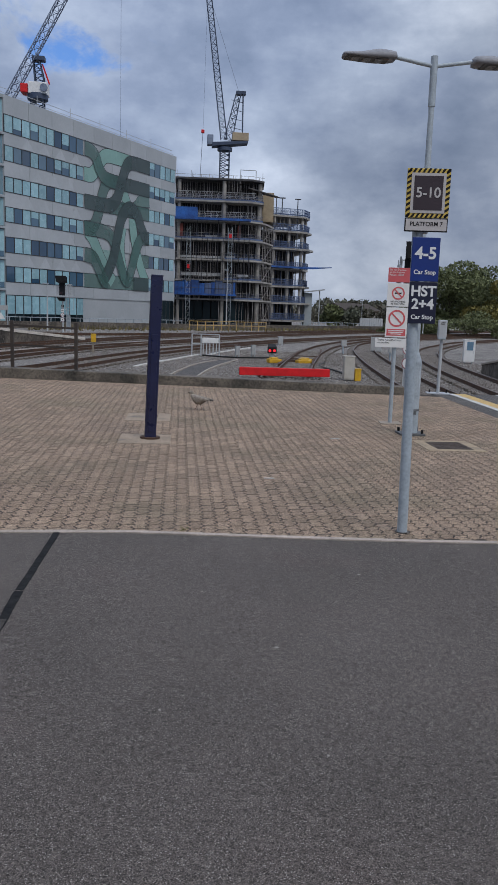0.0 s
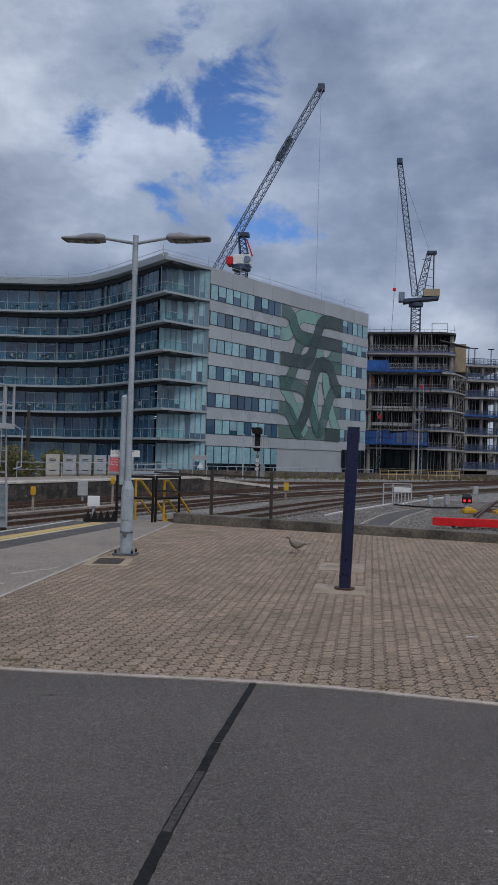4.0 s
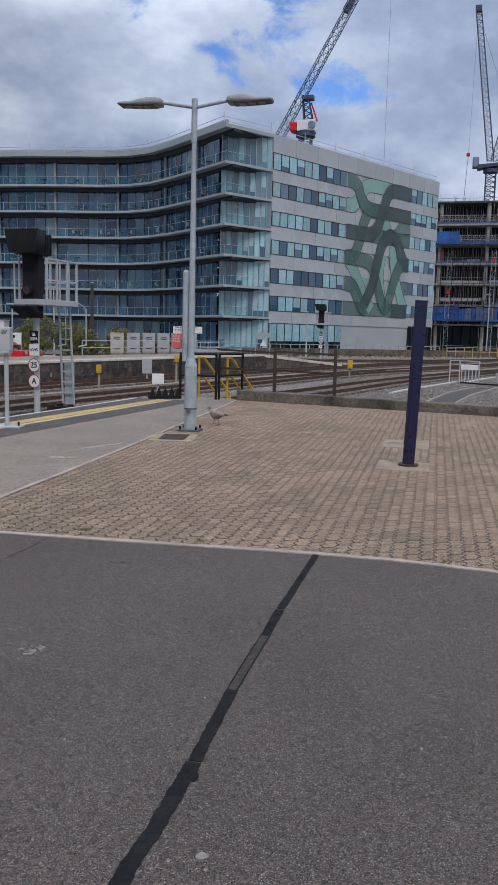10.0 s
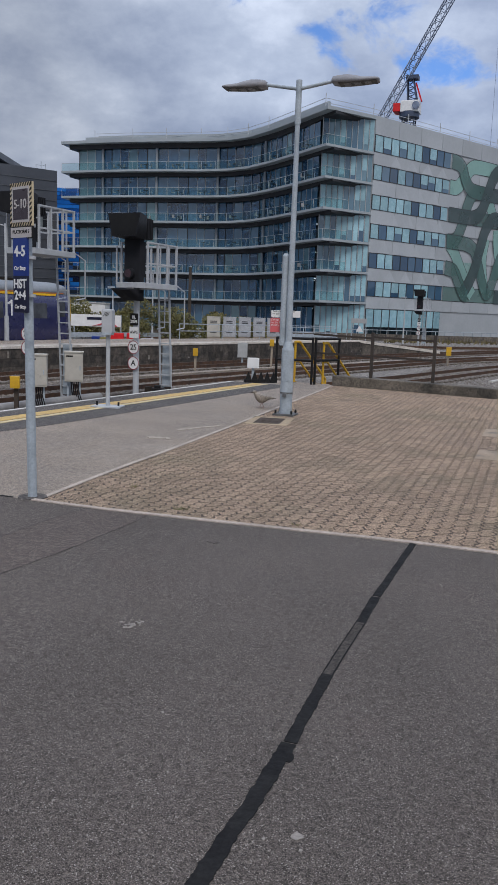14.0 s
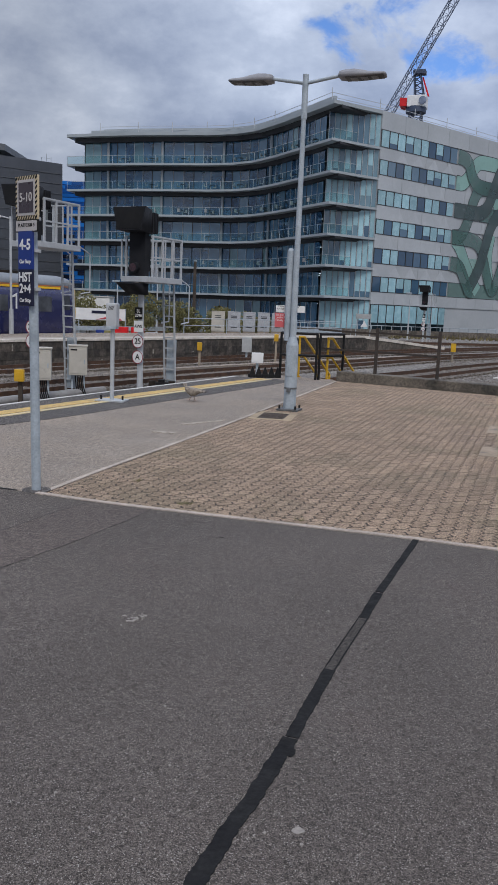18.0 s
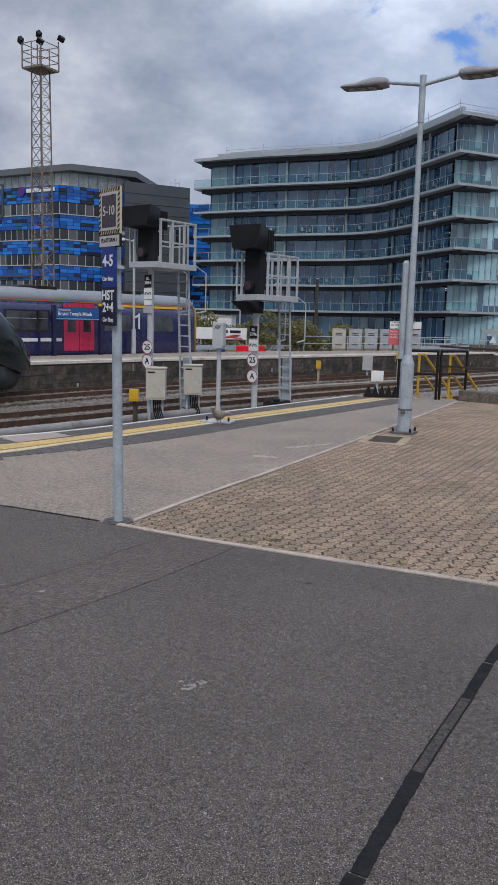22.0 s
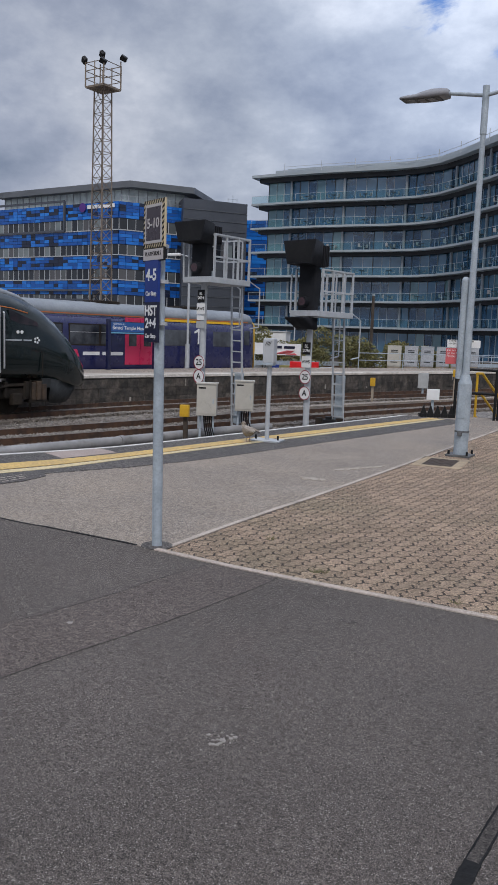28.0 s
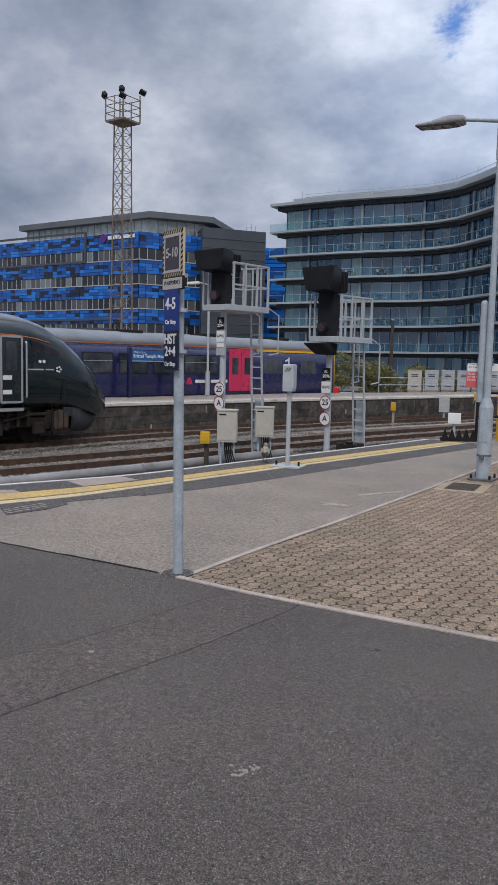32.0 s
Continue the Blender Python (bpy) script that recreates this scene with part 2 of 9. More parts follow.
def picks(name, cols, rough=0.3, island=True, var=0.12, metal=0.0, spec=0.5, clear=0.0, ior=1.5):
    """One of several paints for each separate piece."""
    m = bpy.data.materials.new(name)
    m.use_nodes = True
    nt, lk = m.node_tree.nodes, m.node_tree.links
    b = nt["Principled BSDF"]
    b.inputs["Roughness"].default_value, b.inputs["Metallic"].default_value = rough, metal
    b.inputs["Specular IOR Level"].default_value = spec
    r = nt.new("ShaderNodeNewGeometry").outputs["Random Per Island"] if island else nt.new("ShaderNodeObjectInfo").outputs["Random"]
    ramp = nt.new("ShaderNodeValToRGB")
    ramp.color_ramp.interpolation = "CONSTANT"
    n = len(cols)
    for k, c in enumerate(cols):
        e = ramp.color_ramp.elements[k] if k < 2 else ramp.color_ramp.elements.new(k / n)
        e.position, e.color = k / n, (*c, 1)
    lk.new(r, ramp.inputs[0])
    no = nt.new("ShaderNodeTexNoise")
    no.inputs["Scale"].default_value, no.inputs["Detail"].default_value = 0.9, 4
    lk.new(nt.new("ShaderNodeNewGeometry").outputs["Position"], no.inputs["Vector"])
    x = nt.new("ShaderNodeMix")
    x.data_type, x.blend_type = "RGBA", "MULTIPLY"
    x.inputs[0].default_value = var
    lk.new(ramp.outputs[0], x.inputs[6])
    lk.new(no.outputs["Fac"], x.inputs[7])
    lk.new(x.outputs[2], b.inputs["Base Color"])
    b.inputs["IOR"].default_value = ior
    if clear:
        tr = nt.new("ShaderNodeBsdfTransparent")
        tr.inputs[0].default_value = (0.78, 0.9, 0.97, 1)
        sx = nt.new("ShaderNodeMixShader")
        sx.inputs[0].default_value = clear
        lk.new(b.outputs[0], sx.inputs[1])
        lk.new(tr.outputs[0], sx.inputs[2])
        lk.new(sx.outputs[0], nt["Material Output"].inputs[0])
    return m


M = {}
M["asphalt"] = mat("asphalt", (0.135, 0.1155, 0.102), (0.106, 0.0915, 0.081), 0.6, 0.95, bump=0.7, bscale=200, fine=0.3, fscale=34, stain=(0.128, 0.105, 0.093), sscale=0.8, fleck=(0.36, 0.33, 0.30), stones=0.8, stscale=290, spec=0.3)
M["tarmac"] = mat("light_tarmac", (0.295, 0.243, 0.194), (0.235, 0.20, 0.168), 0.7, 0.92, bump=0.8, bscale=110, fine=0.25, fscale=20, stain=(0.315, 0.27, 0.225), sscale=0.5, fleck=(0.40, 0.36, 0.31), stones=0.5, stscale=115)
M["tarmac_dark"] = mat("dark_tarmac", (0.115, 0.103, 0.095), (0.085, 0.078, 0.073), 0.6, 0.92, bump=0.7, bscale=110, fine=0.3, fscale=20, stones=0.7, stscale=80)
M["concrete"] = mat("concrete", (0.36, 0.30, 0.23), (0.29, 0.24, 0.19), 2.0, 0.85, bump=0.3, bscale=40, fine=0.25, stain=(0.22, 0.19, 0.155))
M["wall_concrete"] = mat("weathered_concrete", (0.165, 0.142, 0.115), (0.105, 0.092, 0.075), 1.6, 0.9, bump=0.7, bscale=25, fine=0.5, fscale=22, stain=(0.055, 0.05, 0.042), sscale=1.3, sfrom=0.5)
M["dark_masonry"] = mat("sooty_masonry", (0.15, 0.128, 0.106), (0.08, 0.071, 0.06), 0.8, 0.92, bump=0.5, bscale=8, fine=0.5, fscale=5, stain=(0.05, 0.045, 0.04), sscale=1.1, sfrom=0.53)
M["coping"] = mat("pale_coping", (0.40, 0.35, 0.29), (0.33, 0.29, 0.25), 1.0, 0.85, bump=0.2, fine=0.15)
M["paver"] = mat("paver", (0.366, 0.263, 0.182), (0.298, 0.215, 0.150), 1.1, 0.92, bump=0.8, bscale=130, fine=0.3, fscale=40, rand=0.15, stain=(0.275, 0.21, 0.14), sscale=0.55, sfrom=0.5, stones=0.75, stscale=170)
M["paver_far"] = mat("paver_joined", (0.366, 0.263, 0.182), (0.298, 0.215, 0.150), 1.1, 0.92, bump=0.8, bscale=130, fine=0.3, fscale=40, rand=0.15, island=True, stain=(0.275, 0.21, 0.14), sscale=0.55, sfrom=0.5, stones=0.75, stscale=170)
M["sand"] = mat("joint_sand", (0.042, 0.031, 0.023), (0.024, 0.018, 0.014), 9, 0.95, fine=0.3)
M["edging"] = mat("pale_edging", (0.47, 0.395, 0.335), (0.36, 0.305, 0.255), 3.0, 0.85, bump=0.3, fine=0.35, stain=(0.20, 0.175, 0.15), sscale=2.5)
M["seam"] = mat("bitumen_seam", (0.011, 0.011, 0.012), (0.018, 0.018, 0.018), 6.0, 0.88, bump=0.4, bscale=40, fine=0.3, fscale=50, spec=0.2)
M["white_line"] = mat("white_line", (0.62, 0.60, 0.56), (0.48, 0.46, 0.43), 4.0, 0.7, fine=0.25, fscale=30, stain=(0.32, 0.30, 0.28), sscale=2.4, sfrom=0.58)
M["yellow_line"] = mat("yellow_line", (0.60, 0.40, 0.13), (0.48, 0.33, 0.13), 3.0, 0.75, fine=0.3, fscale=30, stain=(0.33, 0.26, 0.15), sscale=2.2, sfrom=0.56)
M["ballast"] = mat("ballast", (0.25, 0.228, 0.205), (0.165, 0.15, 0.135), 1.1, 0.95, bump=1.0, bscale=16, fine=0.3, fscale=5, stain=(0.095, 0.078, 0.06), sscale=0.12, sfrom=0.53, stones=0.7, stscale=16)
M["stone"] = mat("ballast_stone", (0.235, 0.21, 0.185), (0.15, 0.132, 0.115), 2, 0.95, fine=0.2, rand=0.35, island=True)
M["rail_rust"] = mat("rusty_rail", (0.10, 0.052, 0.030), (0.05, 0.03, 0.021), 4.0, 0.8, 0.1, bump=0.2, fine=0.3)
M["rail_top"] = mat("worn_rail_head", (0.125, 0.09, 0.07), (0.075, 0.053, 0.041), 3.0, 0.45, 0.4)
M["sleeper"] = mat("sleeper", (0.165, 0.142, 0.12), (0.11, 0.094, 0.08), 3.0, 0.9, fine=0.3)
M["galv"] = mat("galvanised_steel", (0.40, 0.455, 0.50), (0.32, 0.37, 0.41), 5.0, 0.55, 0.05, fine=0.18, fscale=40, bump=0.1, stain=(0.26, 0.30, 0.335), sscale=5.0, sfrom=0.56)
M["galv_pale"] = mat("pale_grey_steel", (0.47, 0.49, 0.51), (0.40, 0.42, 0.44), 4.0, 0.5, 0.05, fine=0.08)
M["navy"] = mat("navy_paint", (0.008, 0.011, 0.046), (0.012, 0.016, 0.062), 3.0, 0.32, coat=0.2, fine=0.15, local=True)
M["black"] = mat("black_paint", (0.008, 0.008, 0.009), (0.014, 0.014, 0.014), 3.0, 0.55, fine=0.15, spec=0.25)
M["white"] = mat("white_paint", (0.78, 0.78, 0.77), (0.7, 0.7, 0.69), 3.0, 0.45, fine=0.05)
M["sign_white"] = mat("sign_white", (0.80, 0.80, 0.79), (0.75, 0.75, 0.74), 2.0, 0.35)
M["sign_blue"] = mat("sign_blue", (0.006, 0.028, 0.185), (0.008, 0.034, 0.21), 2.0, 0.4)
M["sign_navy"] = mat("sign_navy", (0.006, 0.008, 0.028), (0.008, 0.010, 0.035), 2.0, 0.4)
M["sign_brown"] = mat("sign_brown", (0.045, 0.03, 0.036), (0.04, 0.026, 0.032), 2.0, 0.3)
M["cream"] = mat("sign_cream", (0.62, 0.55, 0.45), (0.55, 0.49, 0.4), 2.0, 0.5)
M["red"] = mat("red_paint", (0.70, 0.008, 0.012), (0.58, 0.007, 0.010), 3.0, 0.5, fine=0.1)
M["sign_red"] = mat("sign_red", (0.64, 0.125, 0.135), (0.58, 0.11, 0.12), 3.0, 0.4)
M["yellow"] = mat("yellow_paint", (0.66, 0.39, 0.02), (0.52, 0.30, 0.02), 3.0, 0.45, fine=0.12)
M["cab_beige"] = mat("beige_cabinet", (0.50, 0.475, 0.42), (0.44, 0.415, 0.365), 3.0, 0.6, fine=0.08, stain=(0.34, 0.32, 0.28), sscale=4, sfrom=0.6)
M["cab_grey"] = mat("grey_cabinet", (0.42, 0.43, 0.43), (0.35, 0.36, 0.36), 3.0, 0.55, fine=0.08)
M["wood"] = mat("brown_timber", (0.045, 0.034, 0.026), (0.065, 0.05, 0.038), 5.0, 0.85, fine=0.25)
M["fence_brown"] = mat("dark_fence_steel", (0.035, 0.028, 0.024), (0.05, 0.038, 0.03), 4.0, 0.7, fine=0.2)
M["leaf"] = mat("leaves", (0.20, 0.18, 0.065), (0.115, 0.115, 0.042), 0.8, 0.7, rand=0.45, island=True)
M["ballast_brown"] = mat("rust_stained_ballast", (0.215, 0.185, 0.158), (0.14, 0.118, 0.10), 1.4, 0.95, bump=1.0, bscale=16, fine=0.3, fscale=5, stain=(0.20, 0.175, 0.15), sscale=0.5, stones=0.7, stscale=16)
M["leaf_dark"] = mat("dark_leaves", (0.155, 0.175, 0.072), (0.09, 0.11, 0.046), 0.5, 0.75, rand=0.45, island=True)
M["leaf_autumn"] = mat("yellowing_leaves", (0.19, 0.155, 0.035), (0.11, 0.11, 0.03), 0.5, 0.75, rand=0.4, island=True)
# green greyed so that the distance haze sits in the leaf colour
M["leaf_far"] = mat("hazed_leaves", (0.085, 0.095, 0.065), (0.095, 0.082, 0.062), 0.05, 0.85, rand=0.4, island=True)
M["bark"] = mat("bark", (0.07, 0.055, 0.04), (0.045, 0.036, 0.028), 6.0, 0.9, bump=0.5, bscale=20)


# ---- building helpers ----


def box(bm, x0, x1, y0, y1, z0, z1):
    v = [bm.verts.new(p) for p in ((x0, y0, z0), (x1, y0, z0), (x1, y1, z0), (x0, y1, z0), (x0, y0, z1), (x1, y0, z1), (x1, y1, z1), (x0, y1, z1))]
    for f in ((3, 2, 1, 0), (4, 5, 6, 7), (0, 1, 5, 4), (1, 2, 6, 5), (2, 3, 7, 6), (3, 0, 4, 7)):
        bm.faces.new([v[i] for i in f])
    return v


def prism(bm, poly, z0, z1):
    """A flat shape with the corners poly (anticlockwise from above) between two heights, which may be lists."""
    n = len(poly)
    lo = z0 if isinstance(z0, (list, tuple)) else [z0] * n
    hi = z1 if isinstance(z1, (list, tuple)) else [z1] * n
    a = [bm.verts.new((p[0], p[1], lo[i])) for i, p in enumerate(poly)]
    b = [bm.verts.new((p[0], p[1], hi[i])) for i, p in enumerate(poly)]
    bm.faces.new(a[::-1])
    bm.faces.new(b)
    for i in range(n):
        j = (i + 1) % n
        bm.faces.new((a[i], a[j], b[j], b[i]))


def tube(bm, p, q, r, n=8, r2=None):
    p, q = Vector(p), Vector(q)
    r2 = r if r2 is None else r2
    d = (q - p).normalized()
    u = d.orthogonal().normalized()
    w = d.cross(u)
    a = [bm.verts.new(p + (u * math.cos(k * math.tau / n) + w * math.sin(k * math.tau / n)) * r) for k in range(n)]
    b = [bm.verts.new(q + (u * math.cos(k * math.tau / n) + w * math.sin(k * math.tau / n)) * r2) for k in range(n)]
    for k in range(n):
        j = (k + 1) % n
        f = bm.faces.new((a[k], a[j], b[j], b[k]))
        f.smooth = n > 6
    for cap in (bm.faces.new(a[::-1]), bm.faces.new(b)):
        for e in cap.edges:
            e.smooth = False


def rbox(x0, x1, y0, y1, z0, z1, r=0.01):
    bm = one(box, x0, x1, y0, y1, z0, z1)
    bmesh.ops.bevel(bm, geom=bm.edges[:], offset=r, segments=2, affect="EDGES", profile=0.6)
    return bm


def pipe(bm, pts, r, n=8):
    for p, q in zip(pts, pts[1:]):
        tube(bm, p, q, r, n)


def slab_between(bm, p, q, half, z0, z1):
    """A straight bar of a width 2*half from p to q in plan."""
    p, q = Vector((p[0], p[1])), Vector((q[0], q[1]))
    d = (q - p).normalized()
    n = Vector((-d.y, d.x)) * half
    prism(bm, [tuple(p - n), tuple(q - n), tuple(q + n), tuple(p + n)], z0, z1)


def bar(bm, p, q, wx, wz):
    """A rectangular bar between two points, wx wide and wz high."""
    p, q = Vector(p), Vector(q)
    d = (q - p).normalized()
    side = d.cross(Vector((0, 0, 1)))
    side = side.normalized() if side.length > 1e-4 else Vector((1, 0, 0))
    up = side.cross(d).normalized()
    v = []
    for c in (p, q):
        for s, t in ((-1, -1), (1, -1), (1, 1), (-1, 1)):
            v.append(bm.verts.new(c + side * s * wx / 2 + up * t * wz / 2))
    for f in ((0, 1, 2, 3), (7, 6, 5, 4), (0, 4, 5, 1), (1, 5, 6, 2), (2, 6, 7, 3), (3, 7, 4, 0)):
        bm.faces.new([v[i] for i in f])


def mesh_of(name, bm, material, bevel=0.0):
    if bevel:
        bmesh.ops.bevel(bm, geom=bm.edges[:], offset=bevel, segments=2, affect="EDGES", profile=0.6)
    bmesh.ops.recalc_face_normals(bm, faces=bm.faces)
    me = bpy.data.meshes.new(name)
    bm.to_mesh(me)
    bm.free()
    me.materials.append(material)
    return me


def part(name, bm, material, parent=None, label="", bevel=0.0, kind=""):
    ob = new(name, mesh_of(name, bm, material, bevel))
    ob.parent = parent
    return tagged(ob, label, kind=kind)


def share(name, me, parent, m, label=""):
    ob = new(name, me)
    ob.parent = parent
    ob.matrix_basis = m
    return tagged(ob, label)


def thing(name, label, category, at=(0, 0, 0), turn=0.0, group="", kind=""):
    ob = new(name)
    ob.empty_display_size = 0.2
    ob.matrix_basis = pose(*at, 0, 0, turn)
    return tagged(ob, label, category, group, kind)


def B():
    return bmesh.new()


def one(fn, *a, **k):
    bm = bmesh.new()
    fn(bm, *a, **k)
    return bm


def smooth_line(pts, step=1.0):
    """A rounded line through the points given, by arcs of Catmull and Rom."""
    P = [Vector(p) for p in pts]
    P = [P[0] * 2 - P[1]] + P + [P[-1] * 2 - P[-2]]
    out = []
    for i in range(1, len(P) - 2):
        a, b, c, d = P[i - 1 : i + 3]
        n = max(1, int((c - b).length / step))
        for k in range(n):
            t = k / n
            out.append(0.5 * ((2 * b) + (c - a) * t + (2 * a - 5 * b + 4 * c - d) * t * t + (3 * b - a - 3 * c + d) * t**3))
    out.append(P[-2])
    return out


def offset_line(line, d):
    """The line moved sideways, to its right for d above zero."""
    out = []
    for i, p in enumerate(line):
        t = (line[min(i + 1, len(line) - 1)] - line[max(i - 1, 0)]).normalized()
        out.append(Vector((p.x + t.y * d, p.y - t.x * d)))
    return out


def strip(bm, left, right, z0, z1):
    """A band between two lines of equal length, with thickness."""
    n = len(left)
    rows = [[bm.verts.new((p.x, p.y, z)) for p in line] for line, z in ((left, z0), (right, z0), (right, z1), (left, z1))]
    for i in range(n - 1):
        for k in range(4):
            a, b = rows[k], rows[(k + 1) % 4]
            bm.faces.new((a[i], a[i + 1], b[i + 1], b[i]))
    for i in (0, n - 1):
        bm.faces.new([r[i] for r in rows])


def text_mesh(name, body, size, material, parent, m, label="", align="CENTER", bold=0.0, depth=0.001):
    cu = bpy.data.curves.new(name, "FONT")
    cu.body, cu.size, cu.align_x, cu.align_y, cu.extrude, cu.offset = body, size, align, "CENTER", depth, bold
    tmp = bpy.data.objects.new(name, cu)
    scene.collection.objects.link(tmp)
    bpy.context.view_layer.update()
    me = bpy.data.meshes.new_from_object(tmp.evaluated_get(bpy.context.evaluated_depsgraph_get()))
    bpy.data.objects.remove(tmp)
    bpy.data.curves.remove(cu)
    me.name = name
    me.materials.clear()
    me.materials.append(material)
    ob = new(name, me)
    ob.parent, ob.matrix_basis = parent, m
    return tagged(ob, label)

# ---- ground, tracks, platforms ----
GROUND_Z, RAIL_Z = -1.14, -0.9
ground = tagged(part("ground", one(box, -1500, 1500, -600, 1800, GROUND_Z - 0.5, GROUND_Z), M["ballast"]), "grey stone ballast spread between the railway tracks", "ground", kind="structure")

EDGE5 = smooth_line([(-11.2, -8), (-9.6, 0), (-8.5, 3.6), (-7.44, 6.56), (-6.94, 8.08), (-6.68, 10.1), (-6.48, 11.9), (-6.32, 13.2), (-6.1, 15.2), (-5.98, 16.4)], 0.5)
EDGE7 = smooth_line([(7.0, -12), (7.25, 0), (7.5, 8), (7.75, 15.6)], 0.5)
WALL_L, WALL_R = (-3.72, 16.95), (5.5, 15.1)
BRICK_L = smooth_line([(-3.05, 4.44), (-3.1, 5.3), (-3.135, 6.2), (-3.145, 6.8), (-3.2, 8.2), (-3.265, 9.6), (-3.4, 12.0), (-3.62, 16.0), (-3.68, 16.9)], 0.6)
FRONT = smooth_line([(-3.1, 4.375), (-2.46, 4.365), (-1.65, 4.415), (-0.75, 4.48), (0, 4.53), (0.55, 4.535), (1.0, 4.49), (2.1, 4.39), (3.2, 4.33), (6.4, 4.28)], 0.35)

platform = tagged(part("pavement", one(prism, [tuple(p) for p in EDGE7] + [(5.6, 15.5), (-3.7, 17.4), (-5.7, 17.3)] + [tuple(p) for p in EDGE5[::-1]] + [(-12, -14), (7, -14)], GROUND_Z, -0.03), M["dark_masonry"]), "island platform of asphalt, tarmac and block paving", "platform", kind="structure")
# dark asphalt on which the camera stands
part("asphalt_surface", one(prism, [(7.0, -14), (7.3, 2), (7.42, 4.25)] + [tuple(p) for p in FRONT[::-1]] + [(-4.8, 4.28), (-8.2, 4.25), (-9.6, 0), (-12, -14)], -0.03, 0.0), M["asphalt"], platform, "dark worn asphalt")
# lighter tarmac between the paving and the platform edge
part("tarmac_surface", one(prism, [(-8.2, 4.26), (-4.8, 4.29), (-3.1, 4.385)] + [tuple(p) for p in BRICK_L] + [(-3.9, 17.35), (-5.7, 17.3)] + [tuple(p) for p in EDGE5[::-1] if p.y > 4.3], -0.03, -0.004), M["tarmac"], platform, "pale gritty tarmac")
e5 = [p for p in EDGE5]
part("edge_strip", one(strip, offset_line(e5, 0.06), offset_line(e5, 1.5), -0.02, 0.001), M["tarmac_dark"], platform, "darker tarmac band along the edge")
part("white_edge_line", one(strip, offset_line(e5, -0.02), offset_line(e5, 0.06), -0.25, 0.006), M["white_line"], platform, "white painted platform edge")
YB = [(-9.2, -1.0), (-8.1, 2.4), (-6.87, 6.09), (-6.50, 7.45), (-6.23, 9.66), (-5.84, 12.86), (-5.38, 16.2)]
YF = [(-8.75, -1.2), (-7.6, 2.1), (-6.36, 5.7), (-6.10, 7.2), (-5.83, 9.5), (-5.42, 12.8), (-5.02, 16.18)]


def even(pts, n=60):
    ln = smooth_line(pts, 0.05)
    return [ln[round(k * (len(ln) - 1) / (n - 1))] for k in range(n)]


yb, yf = even(YB), even(YF)
ya = [b.lerp(f, 0.62) for b, f in zip(yb, yf)]
yg = [b.lerp(f, 0.72) for b, f in zip(yb, yf)]
M["pale_yellow"] = mat("pale_yellow_line", (0.62, 0.50, 0.28), (0.50, 0.41, 0.24), 3.0, 0.75, fine=0.3, fscale=30, stain=(0.33, 0.28, 0.2), sscale=2.2, sfrom=0.56)
part("yellow_line", one(strip, yb, ya, -0.01, 0.007), M["yellow_line"], platform, "yellow painted warning line")
part("pale_line", one(strip, yg, yf, -0.01, 0.0068), M["pale_yellow"], platform, "pale yellow line beside the warning line")
M["pink_paving"] = mat("pink_paving", (0.36, 0.29, 0.255), (0.31, 0.25, 0.22), 3, 0.9, fine=0.15, fscale=30)
part("pink_patch", one(prism, [(-7.5, 5.7), (-6.72, 5.6), (-6.8, 6.05), (-7.1, 6.15)], -0.01, 0.004), M["pink_paving"], platform, "pale pink paving patch")
for poly in ([(-6.14, 7.07), (-5.94, 6.9), (-5.68, 6.88), (-5.60, 7.32), (-5.75, 7.42), (-5.9, 7.8), (-6.05, 7.8)], [(-6.45, 5.4), (-5.94, 5.1), (-5.86, 5.55), (-5.92, 5.92), (-6.25, 6.15)]):
    part("tarmac_repair", one(prism, poly, -0.01, 0.0035), M["tarmac_dark"], platform, "dark tarmac repair with a cut edge")
for k in range(3):
    for j in range(5):
        hx, hy = -6.16 + 0.085 * k, 5.24 + 0.115 * j - 0.05 * k
        part("worn_mark", one(prism, [(hx, hy), (hx + 0.014, hy - 0.004), (hx + 0.02, hy + 0.08), (hx + 0.004, hy + 0.09)], -0.005, 0.0055), M["coping"], platform, "worn pale paint mark")
part("pale_patch", one(prism, [(-7.16, 7.05), (-6.68, 6.9), (-6.55, 7.75), (-6.97, 7.85)], -0.01, 0.004), M["pink_paving"], platform, "pale pink paving patch")
e7 = EDGE7
part("edge_strip", one(strip, offset_line(e7, -1.5), offset_line(e7, -0.1), -0.02, 0.001), M["tarmac_dark"], platform)
part("white_edge_line", one(strip, offset_line(e7, -0.10), offset_line(e7, 0.02), -0.25, 0.006), M["white_line"], platform)
part("yellow_line", one(strip, offset_line(e7, -1.0), offset_line(e7, -0.75), -0.01, 0.007), M["yellow_line"], platform)
part("white_line", one(strip, offset_line(e7, -1.12), offset_line(e7, -1.0), -0.01, 0.007), M["white_line"], platform)
jt = random.Random(3)
ln = [p + Vector((0, jt.uniform(-0.008, 0.008))) for p in smooth_line([(-8.2, 4.255), (-6.5, 4.26), (-4.8, 4.285), (-4.2, 4.33), (-3.3, 4.38)], 0.15)]
part("surface_joint", one(strip, offset_line(ln, -0.012), offset_line(ln, 0.014), -0.02, 0.002), M["seam"], platform, "open dark joint between asphalt and tarmac")
# sand bed under the block paving
part("paving_bed", one(prism, [(-3.05, 4.4), (-1.6, 4.43), (0, 4.54), (3.2, 4.35), (6.4, 4.3), (6.3, 15.3), (5.6, 15.4), (-3.7, 17.2)], -0.03, -0.0016), M["sand"], platform)
